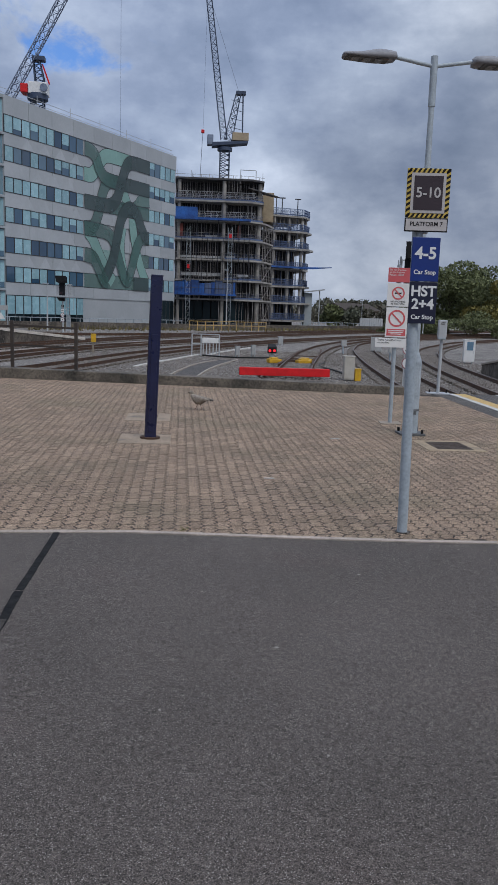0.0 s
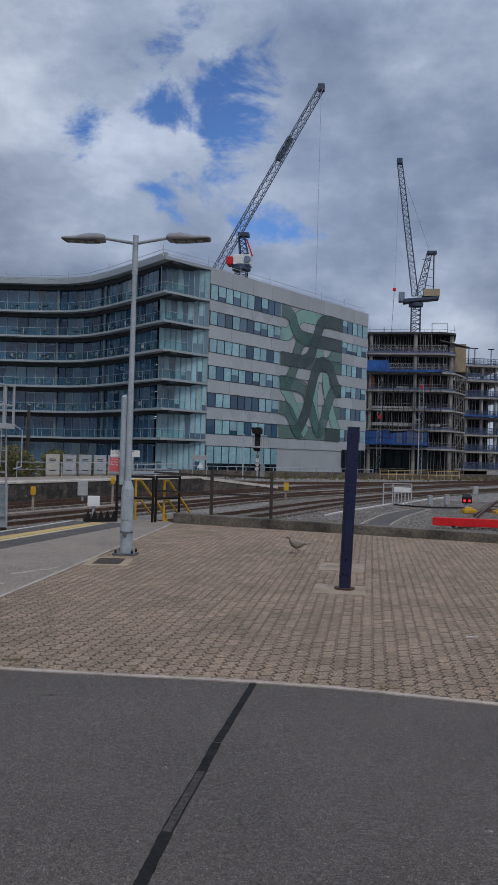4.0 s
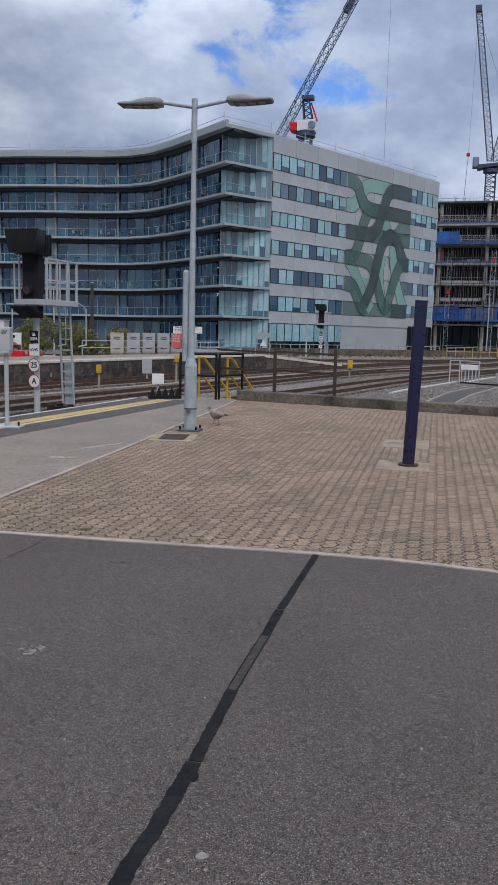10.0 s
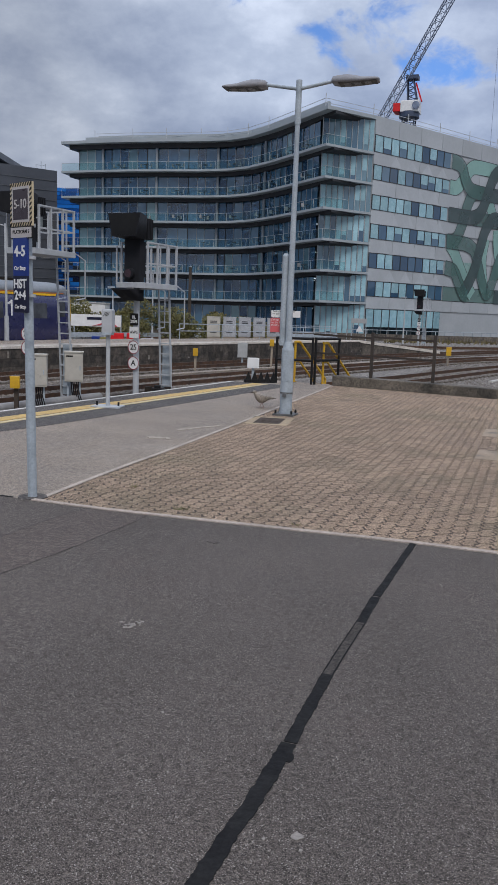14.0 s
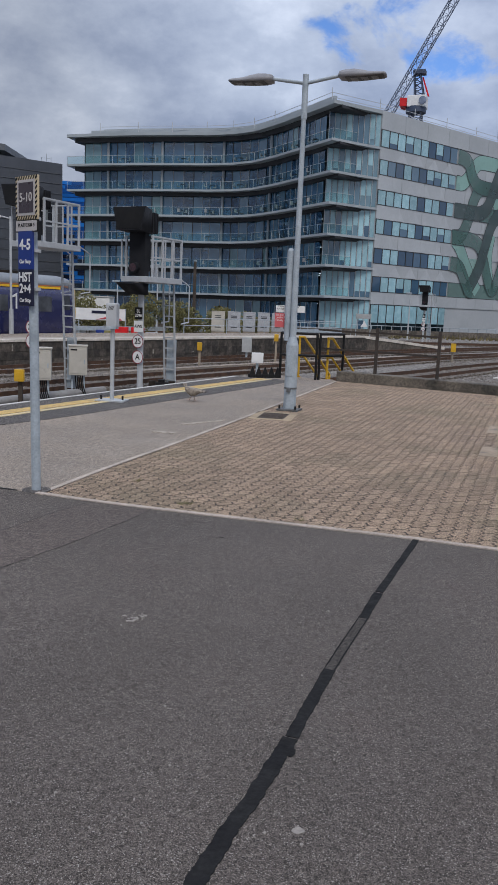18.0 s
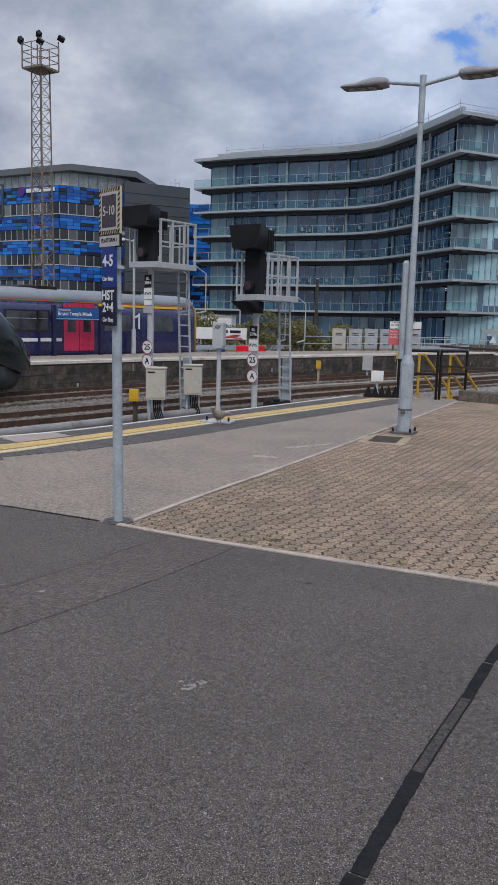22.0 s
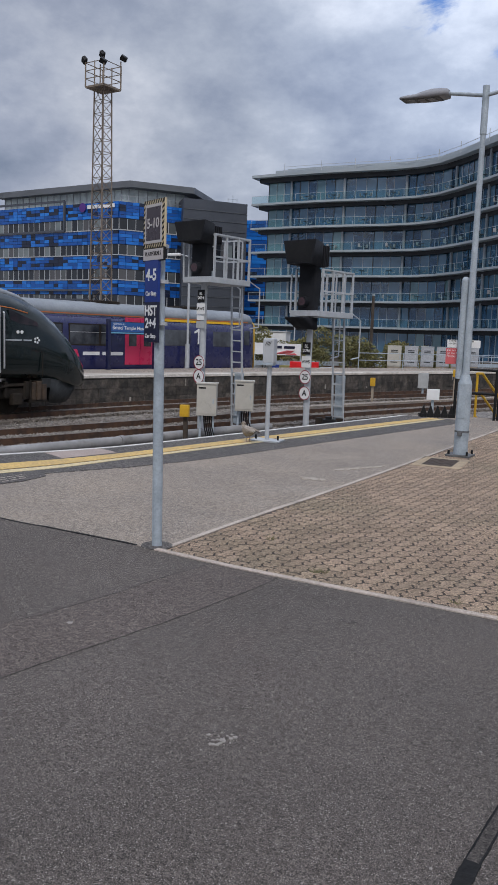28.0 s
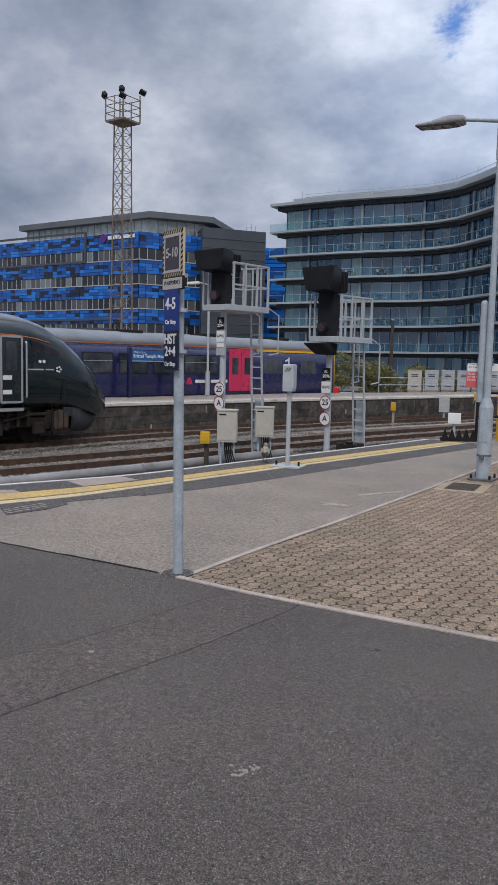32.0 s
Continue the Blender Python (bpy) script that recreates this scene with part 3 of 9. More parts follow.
# pale edging between the paving and the asphalt
front = FRONT
part("edging", one(strip, offset_line(front, -0.026), offset_line(front, 0.03), -0.03, 0.008), M["edging"], platform, "pale concrete edging strip")
part("edging", one(strip, offset_line(BRICK_L, -0.05), offset_line(BRICK_L, 0.0), -0.03, 0.005), M["edging"], platform)

# low wall at the platform's end
wd = (Vector(WALL_R) - Vector(WALL_L)).normalized()
low_wall = tagged(part("low_wall", one(prism, [WALL_L, WALL_R, (WALL_R[0] + 0.06, WALL_R[1] + 0.38), (WALL_L[0] + 0.06, WALL_L[1] + 0.38)], -0.6, [0.23, 0.17, 0.17, 0.23]), M["wall_concrete"], bevel=0.02), "low weathered concrete wall along the platform end", "wall", kind="structure")

# far platform across the tracks
M["edge_white"] = mat("far_edge_white", (0.68, 0.63, 0.56), (0.56, 0.51, 0.45), 1.2, 0.7, fine=0.2, fscale=12, stain=(0.42, 0.37, 0.32), sscale=1.1)
EDGE3 = smooth_line([(-21.2, -20), (-20.6, 0), (-20.1, 12), (-19.4, 20.5), (-18.7, 24.6), (-18.0, 28), (-16.4, 34.5), (-14.9, 40.2), (-13.1, 46.5), (-10.9, 53.5)], 1.0)
BACK3 = smooth_line([(-27, -20), (-25.4, 0), (-24.4, 12), (-23.0, 22), (-22.5, 25), (-21.3, 33.9), (-19.9, 39), (-18.4, 43.5), (-15.6, 51), (-14, 55)], 1.0)
far_platform = tagged(part("far_platform", one(prism, [tuple(p) for p in EDGE3] + [tuple(p) for p in BACK3[::-1]], GROUND_Z, -0.12), M["dark_masonry"]), "far platform with a sooty masonry face and pale coping", "platform", kind="structure")
part("coping", one(strip, offset_line(EDGE3, -1.2), offset_line(EDGE3, 0.06), -0.11, 0.0), M["coping"], far_platform, "pale stone coping along the edge")
part("white_edge_line", one(strip, offset_line(EDGE3, -0.2), offset_line(EDGE3, 0.085), -0.09, 0.006), M["edge_white"], far_platform, "white painted platform edge")
part("surface", one(prism, [tuple(p) for p in offset_line(EDGE3, -1.2)] + [tuple(p) for p in BACK3[::-1]], -0.12, -0.01), M["tarmac"], far_platform)
ra, rb = EDGE3[-1], BACK3[-1]
part("ramp", one(prism, [tuple(ra), (-6.6, 62.8), (-8.6, 63.6), tuple(rb)], GROUND_Z, [-0.05, -0.9, -0.9, -0.05]), M["dark_masonry"], far_platform, "ramp down to the track")
part("ramp_coping", one(prism, [(ra.x + 0.05, ra.y), (-6.55, 62.8), (-7.2, 63.05), (ra.x - 0.6, ra.y + 0.2)], [-0.16, -1.0, -1.0, -0.16], [0.02, -0.80, -0.80, 0.02]), M["edge_white"], far_platform, "pale coping down the ramp")

M["facing_stone"] = mat("sooty_facing_stone", (0.095, 0.08, 0.067), (0.036, 0.032, 0.029), 2.6, 0.92, bump=0.5, bscale=12, fine=0.45, fscale=7, rand=0.32, stain=(0.045, 0.041, 0.037), sscale=1.3, sfrom=0.5)
M["lime_stain"] = mat("lime_stain", (0.36, 0.33, 0.29), (0.24, 0.215, 0.185), 5, 0.95, fine=0.4, fscale=9)
FACING = [mesh_of("facing_stone", rb_, M["facing_stone"]) for rb_ in (one(box, -w / 2 + 0.005, w / 2 - 0.005, 0.0, 0.05, 0.005, 0.322) for w in (0.52, 0.66, 0.42))]
rf = random.Random(15)
face_line = [p for p in offset_line(EDGE3, 0.02) if 13 < p.y < 54]
stains = B()
for course in range(3):
    gap_run = rf.uniform(0, 0.3)
    for p, q in zip(face_line, face_line[1:]):
        d = (q - p)
        ang = math.degrees(math.atan2(d.y, d.x))
        while gap_run < d.length:
            kind_ = rf.randrange(3)
            w = (0.52, 0.66, 0.42)[kind_]
            c = p + d * ((gap_run + w / 2) / d.length)
            share("facing_stone", FACING[kind_], far_platform, pose(c.x, c.y, GROUND_Z + 0.02 + 0.325 * course, 0, 0, ang + 180) @ pose(0, -rf.uniform(0.0, 0.02), 0))
            if rf.random() < 0.09:
                u = d.normalized()
                o = Vector((u.y, -u.x)) * 0.075
                h = rf.uniform(0.06, 0.3)
                z = GROUND_Z + 0.1 + 0.3 * course
                a, b = c + o - u * rf.uniform(0.01, 0.06), c + o + u * rf.uniform(0.01, 0.06)
                slab_between(stains, a, b, 0.004, z, z + h)
            gap_run += w
        gap_run -= d.length
part("lime_marks", stains, M["lime_stain"], far_platform, "pale chalky marks on the stone face", kind="stuff")

TRACKS = {
    "b": offset_line(smooth_line([(p.x, p.y) for p in EDGE3[::4]] + [(-7.4, 63), (-1.5, 78), (12, 106), (34, 140), (75, 185)], 1.0), 1.45),
    "a": smooth_line([(-19.5, -20), (-16.6, 2), (-14.5, 11.7), (-13.75, 15.6), (-12.9, 20.9), (-11.05, 29.4), (-8.9, 37.5), (-5.4, 50), (1.5, 67), (15, 97), (36, 130), (80, 178)], 1.0),
    "c": smooth_line([(-6.5, 27), (-4.4, 34.2), (-0.9, 47), (4.5, 61), (15, 82), (33, 111), (60, 142), (100, 178)], 1.0),
    "d": smooth_line([(5.6, 32.6), (6.3, 36.5), (8.0, 45), (10.0, 54), (13.5, 66), (20, 82), (34, 106), (62, 138), (105, 172)], 1.0),
    "e": smooth_line([(8.7, -20), (9.0, 10), (9.3, 22), (10.2, 31.5), (12.3, 46), (15.2, 61), (20.0, 76), (31, 96), (50, 120), (90, 155)], 1.0),
    "f": smooth_line([(12.0, 4), (12.4, 22), (13.3, 30.5), (15.6, 44), (19.0, 57), (24.2, 70), (34, 88), (52, 110), (92, 146)], 1.0),
    "g": smooth_line([(19.0, 24), (21.5, 40), (26, 56), (34, 72), (48, 94), (80, 128)], 1.0),
    "h": smooth_line([(23.5, 24), (26.5, 40), (31, 54), (39, 70), (54, 92), (86, 124)], 1.0),
    "i": smooth_line([(-40, 66), (-16, 72), (-4, 80), (10, 98), (30, 128), (70, 176)], 1.0),
}
SLEEPER = mesh_of("sleeper", one(box, -1.25, 1.25, -0.125, 0.125, -0.16, 0.0), M["sleeper"])


def track(line, sleepers=60, bed="ballast_brown"):
    t = thing("railway_track", "rusty steel rails on sleepers in grey ballast", "track", (0, 0, 0), group="railway tracks", kind="structure")
    for s in (-0.7525, 0.7525):
        c = offset_line(line, s)
        rail = part("rail", one(strip, offset_line(c, -0.036), offset_line(c, 0.036), RAIL_Z - 0.16, RAIL_Z - 0.004), M["rail_rust"], t)
        part("rail_head", one(strip, offset_line(c, -0.035), offset_line(c, 0.035), RAIL_Z - 0.03, RAIL_Z), M["rail_top"], rail, "worn rail head")
    part("trackbed", one(strip, offset_line(line, -1.15), offset_line(line, 1.15), GROUND_Z - 0.05, -1.06), M[bed], t, "rust-stained ballast between the rails")
    bm = B()
    run, made, near = 0.0, 0, None
    for p, q in zip(line, line[1:]):
        d = (q - p).length
        while run < d and made < 110:
            c = p.lerp(q, run / d)
            ang = math.degrees(math.atan2(q.y - p.y, q.x - p.x)) - 90
            if c.y > 9:
                made += 1
                if made <= sleepers:
                    share("sleeper", SLEEPER, t, pose(c.x, c.y, RAIL_Z - 0.155, 0, 0, ang))
                else:
                    u = Vector((math.cos(radians(ang)), math.sin(radians(ang))))
                    slab_between(bm, c - u * 1.25, c + u * 1.25, 0.125, RAIL_Z - 0.31, RAIL_Z - 0.155)
            run += 0.65
        run -= d
    part("far_sleepers", bm, M["sleeper"], t, kind="stuff")
    return t


for key, line in TRACKS.items():
    track(line, 45, "ballast" if key == "d" else "ballast_brown")

# ---- glass office ----
M["clad"] = mat("pale_grey_cladding", (0.43, 0.46, 0.485), (0.385, 0.415, 0.44), 0.25, 0.45, 0.1, fine=0.04, fscale=3, rand=0.07, island=True)
M["slab_white"] = mat("slab_edge", (0.36, 0.40, 0.425), (0.31, 0.35, 0.375), 0.3, 0.5)
# near-black, with the shade under the slabs put into the colour
M["soffit"] = mat("soffit_shade_grey", (0.030, 0.033, 0.038), (0.022, 0.025, 0.029), 0.5, 0.6)
M["frame_dark"] = mat("dark_frame", (0.03, 0.035, 0.04), (0.04, 0.045, 0.05), 1.0, 0.5)
M["glass_office"] = picks("office_glass", [(0.05, 0.155, 0.29), (0.10, 0.24, 0.39), (0.04, 0.125, 0.25), (0.16, 0.32, 0.47), (0.06, 0.18, 0.33), (0.12, 0.27, 0.42), (0.035, 0.11, 0.22)], 0.03, False, 0.35, clear=0.26, ior=1.9)
M["glass_blind"] = picks("dark_window_glass", [(0.04, 0.10, 0.18), (0.065, 0.14, 0.23), (0.03, 0.08, 0.15), (0.10, 0.19, 0.28)], 0.04, False, 0.3, spec=0.5, ior=1.8)
# near-black copy of the window glass, ground-floor shade put into its colour
M["glass_ground"] = picks("ground_floor_shade_glass", [(0.012, 0.02, 0.026), (0.02, 0.034, 0.042), (0.008, 0.014, 0.018)], 0.05, False, 0.3, spec=0.15, ior=1.4)
M["glass_flank"] = picks("flank_glass", [(0.09, 0.19, 0.28), (0.13, 0.25, 0.34), (0.06, 0.14, 0.23), (0.17, 0.31, 0.39)], 0.03, False, 0.3, clear=0.2, ior=1.9)
M["blind"] = mat("pale_roller_blind", (0.31, 0.51, 0.57), (0.25, 0.43, 0.50), 0.6, 0.25, coat=0.5, rand=0.16)
M["glass_clear"] = clear_glass("balustrade_glass", (0.30, 0.40, 0.50), 0.975)
# paler copy of the office glass, the lit look put into its colours
M["glass_cyan"] = picks("lit_pane_glass", [(0.22, 0.40, 0.46), (0.30, 0.50, 0.55), (0.16, 0.32, 0.40)], 0.04, False, 0.3, clear=0.3, ior=2.0)
# backing and ceiling tones kept dark to hold the dimness of the rooms
M["office_wall"] = mat("office_dim_backing", (0.10, 0.125, 0.15), (0.05, 0.065, 0.085), 0.25, 0.8, fine=0.2, fscale=1.5)
M["dim_tone_ceiling"] = mat("dim_tone_ceiling", (0.16, 0.18, 0.20), (0.12, 0.14, 0.16), 0.5, 0.8)
M["desk"] = mat("pale_desk", (0.42, 0.42, 0.41), (0.30, 0.30, 0.30), 1.0, 0.6, rand=0.5, island=True)
M["ceiling_light"] = glow("office_ceiling_light", (0.75, 0.9, 1.0), 0.9)

SLAB = [(-67.5, 104.4), (-62, 104.4), (-56, 104.7), (-51, 105.4), (-46, 106.2), (-42, 106.2), (-38.5, 104.9), (-34.5, 101.8), (-29.5, 97.2), (-24.4, 92.4)]
EA, EB = (-20.0, 98.4), (-0.3, 132.0)
GLASS = smooth_line([(-65.5, 106.2), (-56, 106.4), (-46, 107.9), (-41.5, 107.9), (-37, 105.9), (-31, 100.5), (-26.0, 95.4)], 1.3)
LEVELS = [25.37, 21.23, 17.69, 14.18, 10.63, 7.05, 3.43]
office = thing("office_building", "glass office block with balconies and grey mural wall", "building", (0, 0, 0))
body_poly = [tuple(p) for p in GLASS] + [(-20.6, 99.4), EB, (-16, 142), (-64, 126)]
CORE = offset_line(GLASS, -5.0)
# one dark block stands in for the unlit rooms behind the glass
part("core", one(prism, [tuple(p) for p in CORE] + [(-18.0, 104.2), (-1.2, 132.5), (-16, 142), (-64, 126)], GROUND_Z, 24.6), M["office_wall"], office, "dark block with the rooms' dimness put into its colour")
part("side_glazing", one(prism, [(-65.6, 106.3), (-65.5, 106.3), (-63.9, 126), (-64.0, 126)], GROUND_Z, 24.6), M["glass_cyan"], office, "pale glazed end wall")
slab_poly = SLAB + [EA, (-17, 108), (-60, 124), (-67.8, 107.5)]
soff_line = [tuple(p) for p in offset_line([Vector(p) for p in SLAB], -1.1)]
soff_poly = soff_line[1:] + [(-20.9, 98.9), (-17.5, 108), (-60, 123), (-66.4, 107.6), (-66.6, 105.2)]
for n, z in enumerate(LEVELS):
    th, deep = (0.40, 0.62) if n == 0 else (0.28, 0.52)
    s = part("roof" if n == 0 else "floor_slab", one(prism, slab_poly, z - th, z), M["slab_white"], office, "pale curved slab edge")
    # dark box drawn deep enough to stand in for the slab's shade
    part("soffit", one(prism, soff_poly, [z - th - deep] * (len(soff_line) - 2) + [z - th - deep * 0.55, z - th - 0.04] + [z - th - deep] * 4, z - th - 0.002), M["soffit"], s, "recessed soffit box coloured dark for the shade under the slab")
    inside = offset_line(GLASS, -0.3)
    part("ceiling", one(prism, [tuple(p) for p in inside] + [tuple(p) for p in offset_line(GLASS, -4.9)[::-1]], z - th - deep - 0.06, z - th - deep - 0.004), M["dim_tone_ceiling"], s, "office ceiling with dimness put into its grey")
ro = random.Random(31)
MULLION_DARK = mesh_of("mullion", one(box, -0.055, 0.055, -0.06, 0.02, 0.0, 1.0), M["frame_dark"])
MULLION = mesh_of("mullion", one(box, -0.03, 0.03, -0.07, 0.02, 0.0, 1.0), M["galv_pale"])
RAIL_POST = mesh_of("balustrade_post", one(box, -0.02, 0.02, -0.02, 0.02, 0.0, 1.06), M["galv_pale"])
part("roof_upstand", one(prism, [(-64.5, 106.2), (-50, 106.9), (-44, 107.6), (-38, 106.4), (-31, 100.6), (-25.6, 95.6), (-22, 101), (-40, 118), (-64.5, 118)], 25.3, 26.15), M["slab_white"], office, "set-back roof edge")
for n, z in enumerate(LEVELS):
    top = z - (1.02 if n == 0 else 0.80)
    bottom = LEVELS[n + 1] if n < 6 else GROUND_Z
    lights, desks = B(), B()
    for i, (p, q) in enumerate(zip(GLASS, GLASS[1:])):
        d = (q - p)
        ang = math.degrees(math.atan2(d.y, d.x))
        w = d.length
        inward = Vector((-d.y, d.x)).normalized()
        # end bay and a few stray panes take the lit-looking colour
        lit = i < 2 or ro.random() < 0.04
        pane = mesh_of("pane", one(box, 0.03, w - 0.03, 0.0, 0.06, bottom + 0.05, top - 0.02), M["glass_cyan"] if lit else M["glass_office"])
        share("window", pane, office, pose(p.x, p.y, 0, 0, 0, ang))
        share("mullion", MULLION if i % 4 else MULLION_DARK, office, pose(p.x, p.y, bottom, 0, 0, ang) @ Matrix.Diagonal((1, 1, top - bottom, 1)))
        if ro.random() < 0.62:
            deep_in = ro.choice((1.1, 2.3, 3.4))
            c = p + d * 0.5 + inward * deep_in
            u = d.normalized() * ro.uniform(0.3, 0.6)
            slab_between(lights, c - u, c + u, 0.09, top - 0.16, top - 0.08)
        if ro.random() < 0.75:
            c = p + d * ro.uniform(0.3, 0.7) + inward * ro.uniform(0.7, 2.6)
            u = d.normalized() * 0.55
            slab_between(desks, c - u, c + u, 0.35, bottom + 0.68, bottom + 0.74)
            for e in (-0.5, 0.5):
                k2 = c + d.normalized() * e
                slab_between(desks, k2 - u * 0.05, k2 + u * 0.05, 0.3, bottom + 0.002, bottom + 0.68)
            slab_between(desks, c - u * 0.4, c + u * 0.4, 0.04, bottom + 0.84, bottom + ro.uniform(1.1, 1.3))
    part("office_lights", lights, M["ceiling_light"], office, "small lit ceiling lights in the offices", kind="stuff")
    part("office_desks", desks, M["desk"], office, "desks and screens seen through the glass", kind="stuff")
    if n < 6:
        bal = smooth_line(SLAB, 2.0) + [Vector((-22.2, 95.4))]
        rail_line = [v + Vector((0, 0.15)) for v in bal]
        for p, q in zip(rail_line, rail_line[1:]):
            part("balustrade_pane", one(slab_between, p, q, 0.015, bottom, bottom + 1.05), M["glass_clear"], office)
            share("balustrade_post", RAIL_POST, office, pose(p.x, p.y, bottom))
        part("handrail", one(strip, offset_line(rail_line, -0.03), offset_line(rail_line, 0.03), bottom + 1.05, bottom + 1.085), M["galv_pale"], office)
    # glazed flank between the prow and the grey wall
    p, q = Vector((-25.5, 94.75)), Vector((-20.1, 98.6))
    d = q - p
    k = 9
    ang = math.degrees(math.atan2(d.y, d.x))
    for i in range(k):
        a = p + d * i / k
        w = d.length / k
        top = z - (0.40 if n == 0 else 0.28) - 0.34 * (1 - i / k)
        pane = share("window", mesh_of("pane", one(box, 0.04, w - 0.04, 0.0, 0.06, bottom + 0.05, top - 0.02), M["glass_flank"]), office, pose(a.x, a.y, 0, 0, 0, ang))
        share("mullion", MULLION, office, pose(a.x, a.y, bottom, 0, 0, ang) @ Matrix.Diagonal((1, 1, top - bottom, 1)))
        if ro.random() < (0.25 if n == 0 else 0.72):
            h = (top - bottom) * ro.choice((0.6, 0.8, 1.0, 1.0))
            part("blind", one(box, 0.08, w - 0.08, -0.02, 0.0, top - 0.05 - h + 0.12, top - 0.05), M["blind"], pane, "pale roller blind")

# grey wall with window bands: local axes, x along the wall from the prow side, y into the wall
wall_len = (Vector(EB) - Vector(EA)).length
wall_ang = math.degrees(math.atan2(EB[1] - EA[1], EB[0] - EA[0]))
flank = part("wall", one(box, 0, wall_len, 0.12, 1.0, GROUND_Z, 25.4), M["clad"], office, "pale grey clad wall")
flank.matrix_basis = pose(EA[0], EA[1], 0, 0, 0, wall_ang)
ROWS = [(23.29, 21.27), (19.86, 18.06), (16.35, 14.57), (12.92, 11.12), (9.46, 7.6), (6.07, 4.17), (2.68, -0.6)]
flank_pose = flank.matrix_basis.copy()
bm = B()
zs = [25.4] + [v for r in ROWS for v in r] + [GROUND_Z]
for n in range(0, len(zs), 2):
    k = 9
    for i in range(k):
        x0, x1 = wall_len * i / k, wall_len * (i + 1) / k
        box(bm, x0 + 0.02, x1 - 0.02, 0.0, 0.13, zs[n + 1], zs[n])
panels = part("cladding", bm, M["clad"], office, "pale grey metal panels", kind="stuff")
panels.matrix_basis = flank_pose
M_U0, M_U1 = 0.386, 0.80
for n, (z1, z0) in enumerate(ROWS):
    for first, last, k in ((0.1, wall_len * M_U0, 10), (wall_len * M_U1, wall_len - 0.3, 5)):
        if n == 6 and first > 1:
            continue
        w = (last - first) / k
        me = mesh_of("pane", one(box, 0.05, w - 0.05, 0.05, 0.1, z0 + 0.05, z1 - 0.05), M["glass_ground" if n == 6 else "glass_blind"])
        blinds = [mesh_of("blind", one(box, 0.09, w - 0.09, 0.03, 0.05, z1 - 0.08 - (z1 - z0 - 0.16) * f, z1 - 0.08), M["blind"]) for f in (0.45, 0.7, 1.0)]
        for i in range(k):
            wdw = share("window", me, office, flank_pose @ pose(first + w * i, 0, 0))
            pick = ro.random()
            if n == 6:
                share("blind", blinds[1] if pick < 0.85 else blinds[0], wdw, Matrix.Identity(4), "pale roller blind")
            elif pick < (0.86 if n < 4 else 0.5):
                share("blind", blinds[0 if pick < 0.12 else 1 if pick < 0.26 else 2], wdw, Matrix.Identity(4), "pale roller blind")
            share("mullion", MULLION_DARK, office, flank_pose @ pose(first + w * i, 0.06, z0) @ Matrix.Diagonal((1, 1, z1 - z0, 1)))
    if n == 6:
        for i in range(6):
            cw = part("corner_window", rbox(wall_len - 7.1 + 1.15 * i, wall_len - 6.0 + 1.15 * i, -0.03, 0.06, z0 - 0.3, z1 + 0.25, 0.02), M["frame_dark"], office)
            cw.matrix_basis = flank_pose
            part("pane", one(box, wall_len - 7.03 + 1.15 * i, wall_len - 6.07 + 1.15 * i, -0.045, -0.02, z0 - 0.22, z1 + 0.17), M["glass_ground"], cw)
    head = part("window_head", one(box, 0.1, wall_len * M_U0, 0.0, 0.06, z1 - 0.07, z1), M["frame_dark"], office)
    head.matrix_basis = flank_pose
    sill = part("sill", one(box, 0, wall_len * M_U0 + 0.1, -0.03, 0.06, z0 - 0.02, z0 + 0.06), M["frame_dark"], office)
    sill.matrix_basis = flank_pose

# green mural of woven ribbons between the window bands
MURAL = {"pale": (0.27, 0.43, 0.40), "dark": (0.062, 0.098, 0.102), "teal": (0.085, 0.18, 0.165), "mid": (0.14, 0.25, 0.23), "light": (0.27, 0.47, 0.43)}
for key, col in MURAL.items():
    M["mural_" + key] = mat("mural_" + key, col, tuple(v * 0.8 for v in col), 0.12, 0.3, fine=0.05, fscale=2)
ROW_Z = [22.3, 19.0, 15.5, 12.0, 8.55, 5.1]


def veil(name, col, clear):
    """Printed film on the panels that lets what lies under it show through."""
    m = mat(name, col, tuple(v * 0.8 for v in col), 0.12, 0.3, fine=0.05, fscale=2)
    nt, lk = m.node_tree.nodes, m.node_tree.links
    tr, sx = nt.new("ShaderNodeBsdfTransparent"), nt.new("ShaderNodeMixShader")
    sx.inputs[0].default_value = clear
    lk.new(nt["Principled BSDF"].outputs[0], sx.inputs[1])
    lk.new(tr.outputs[0], sx.inputs[2])
    lk.new(sx.outputs[0], nt["Material Output"].inputs[0])
    return m


for key, clear in (("dark", 0.24), ("teal", 0.36), ("mid", 0.3), ("light", 0.15)):
    M["mural_" + key] = veil("mural_film_" + key, MURAL[key], clear)


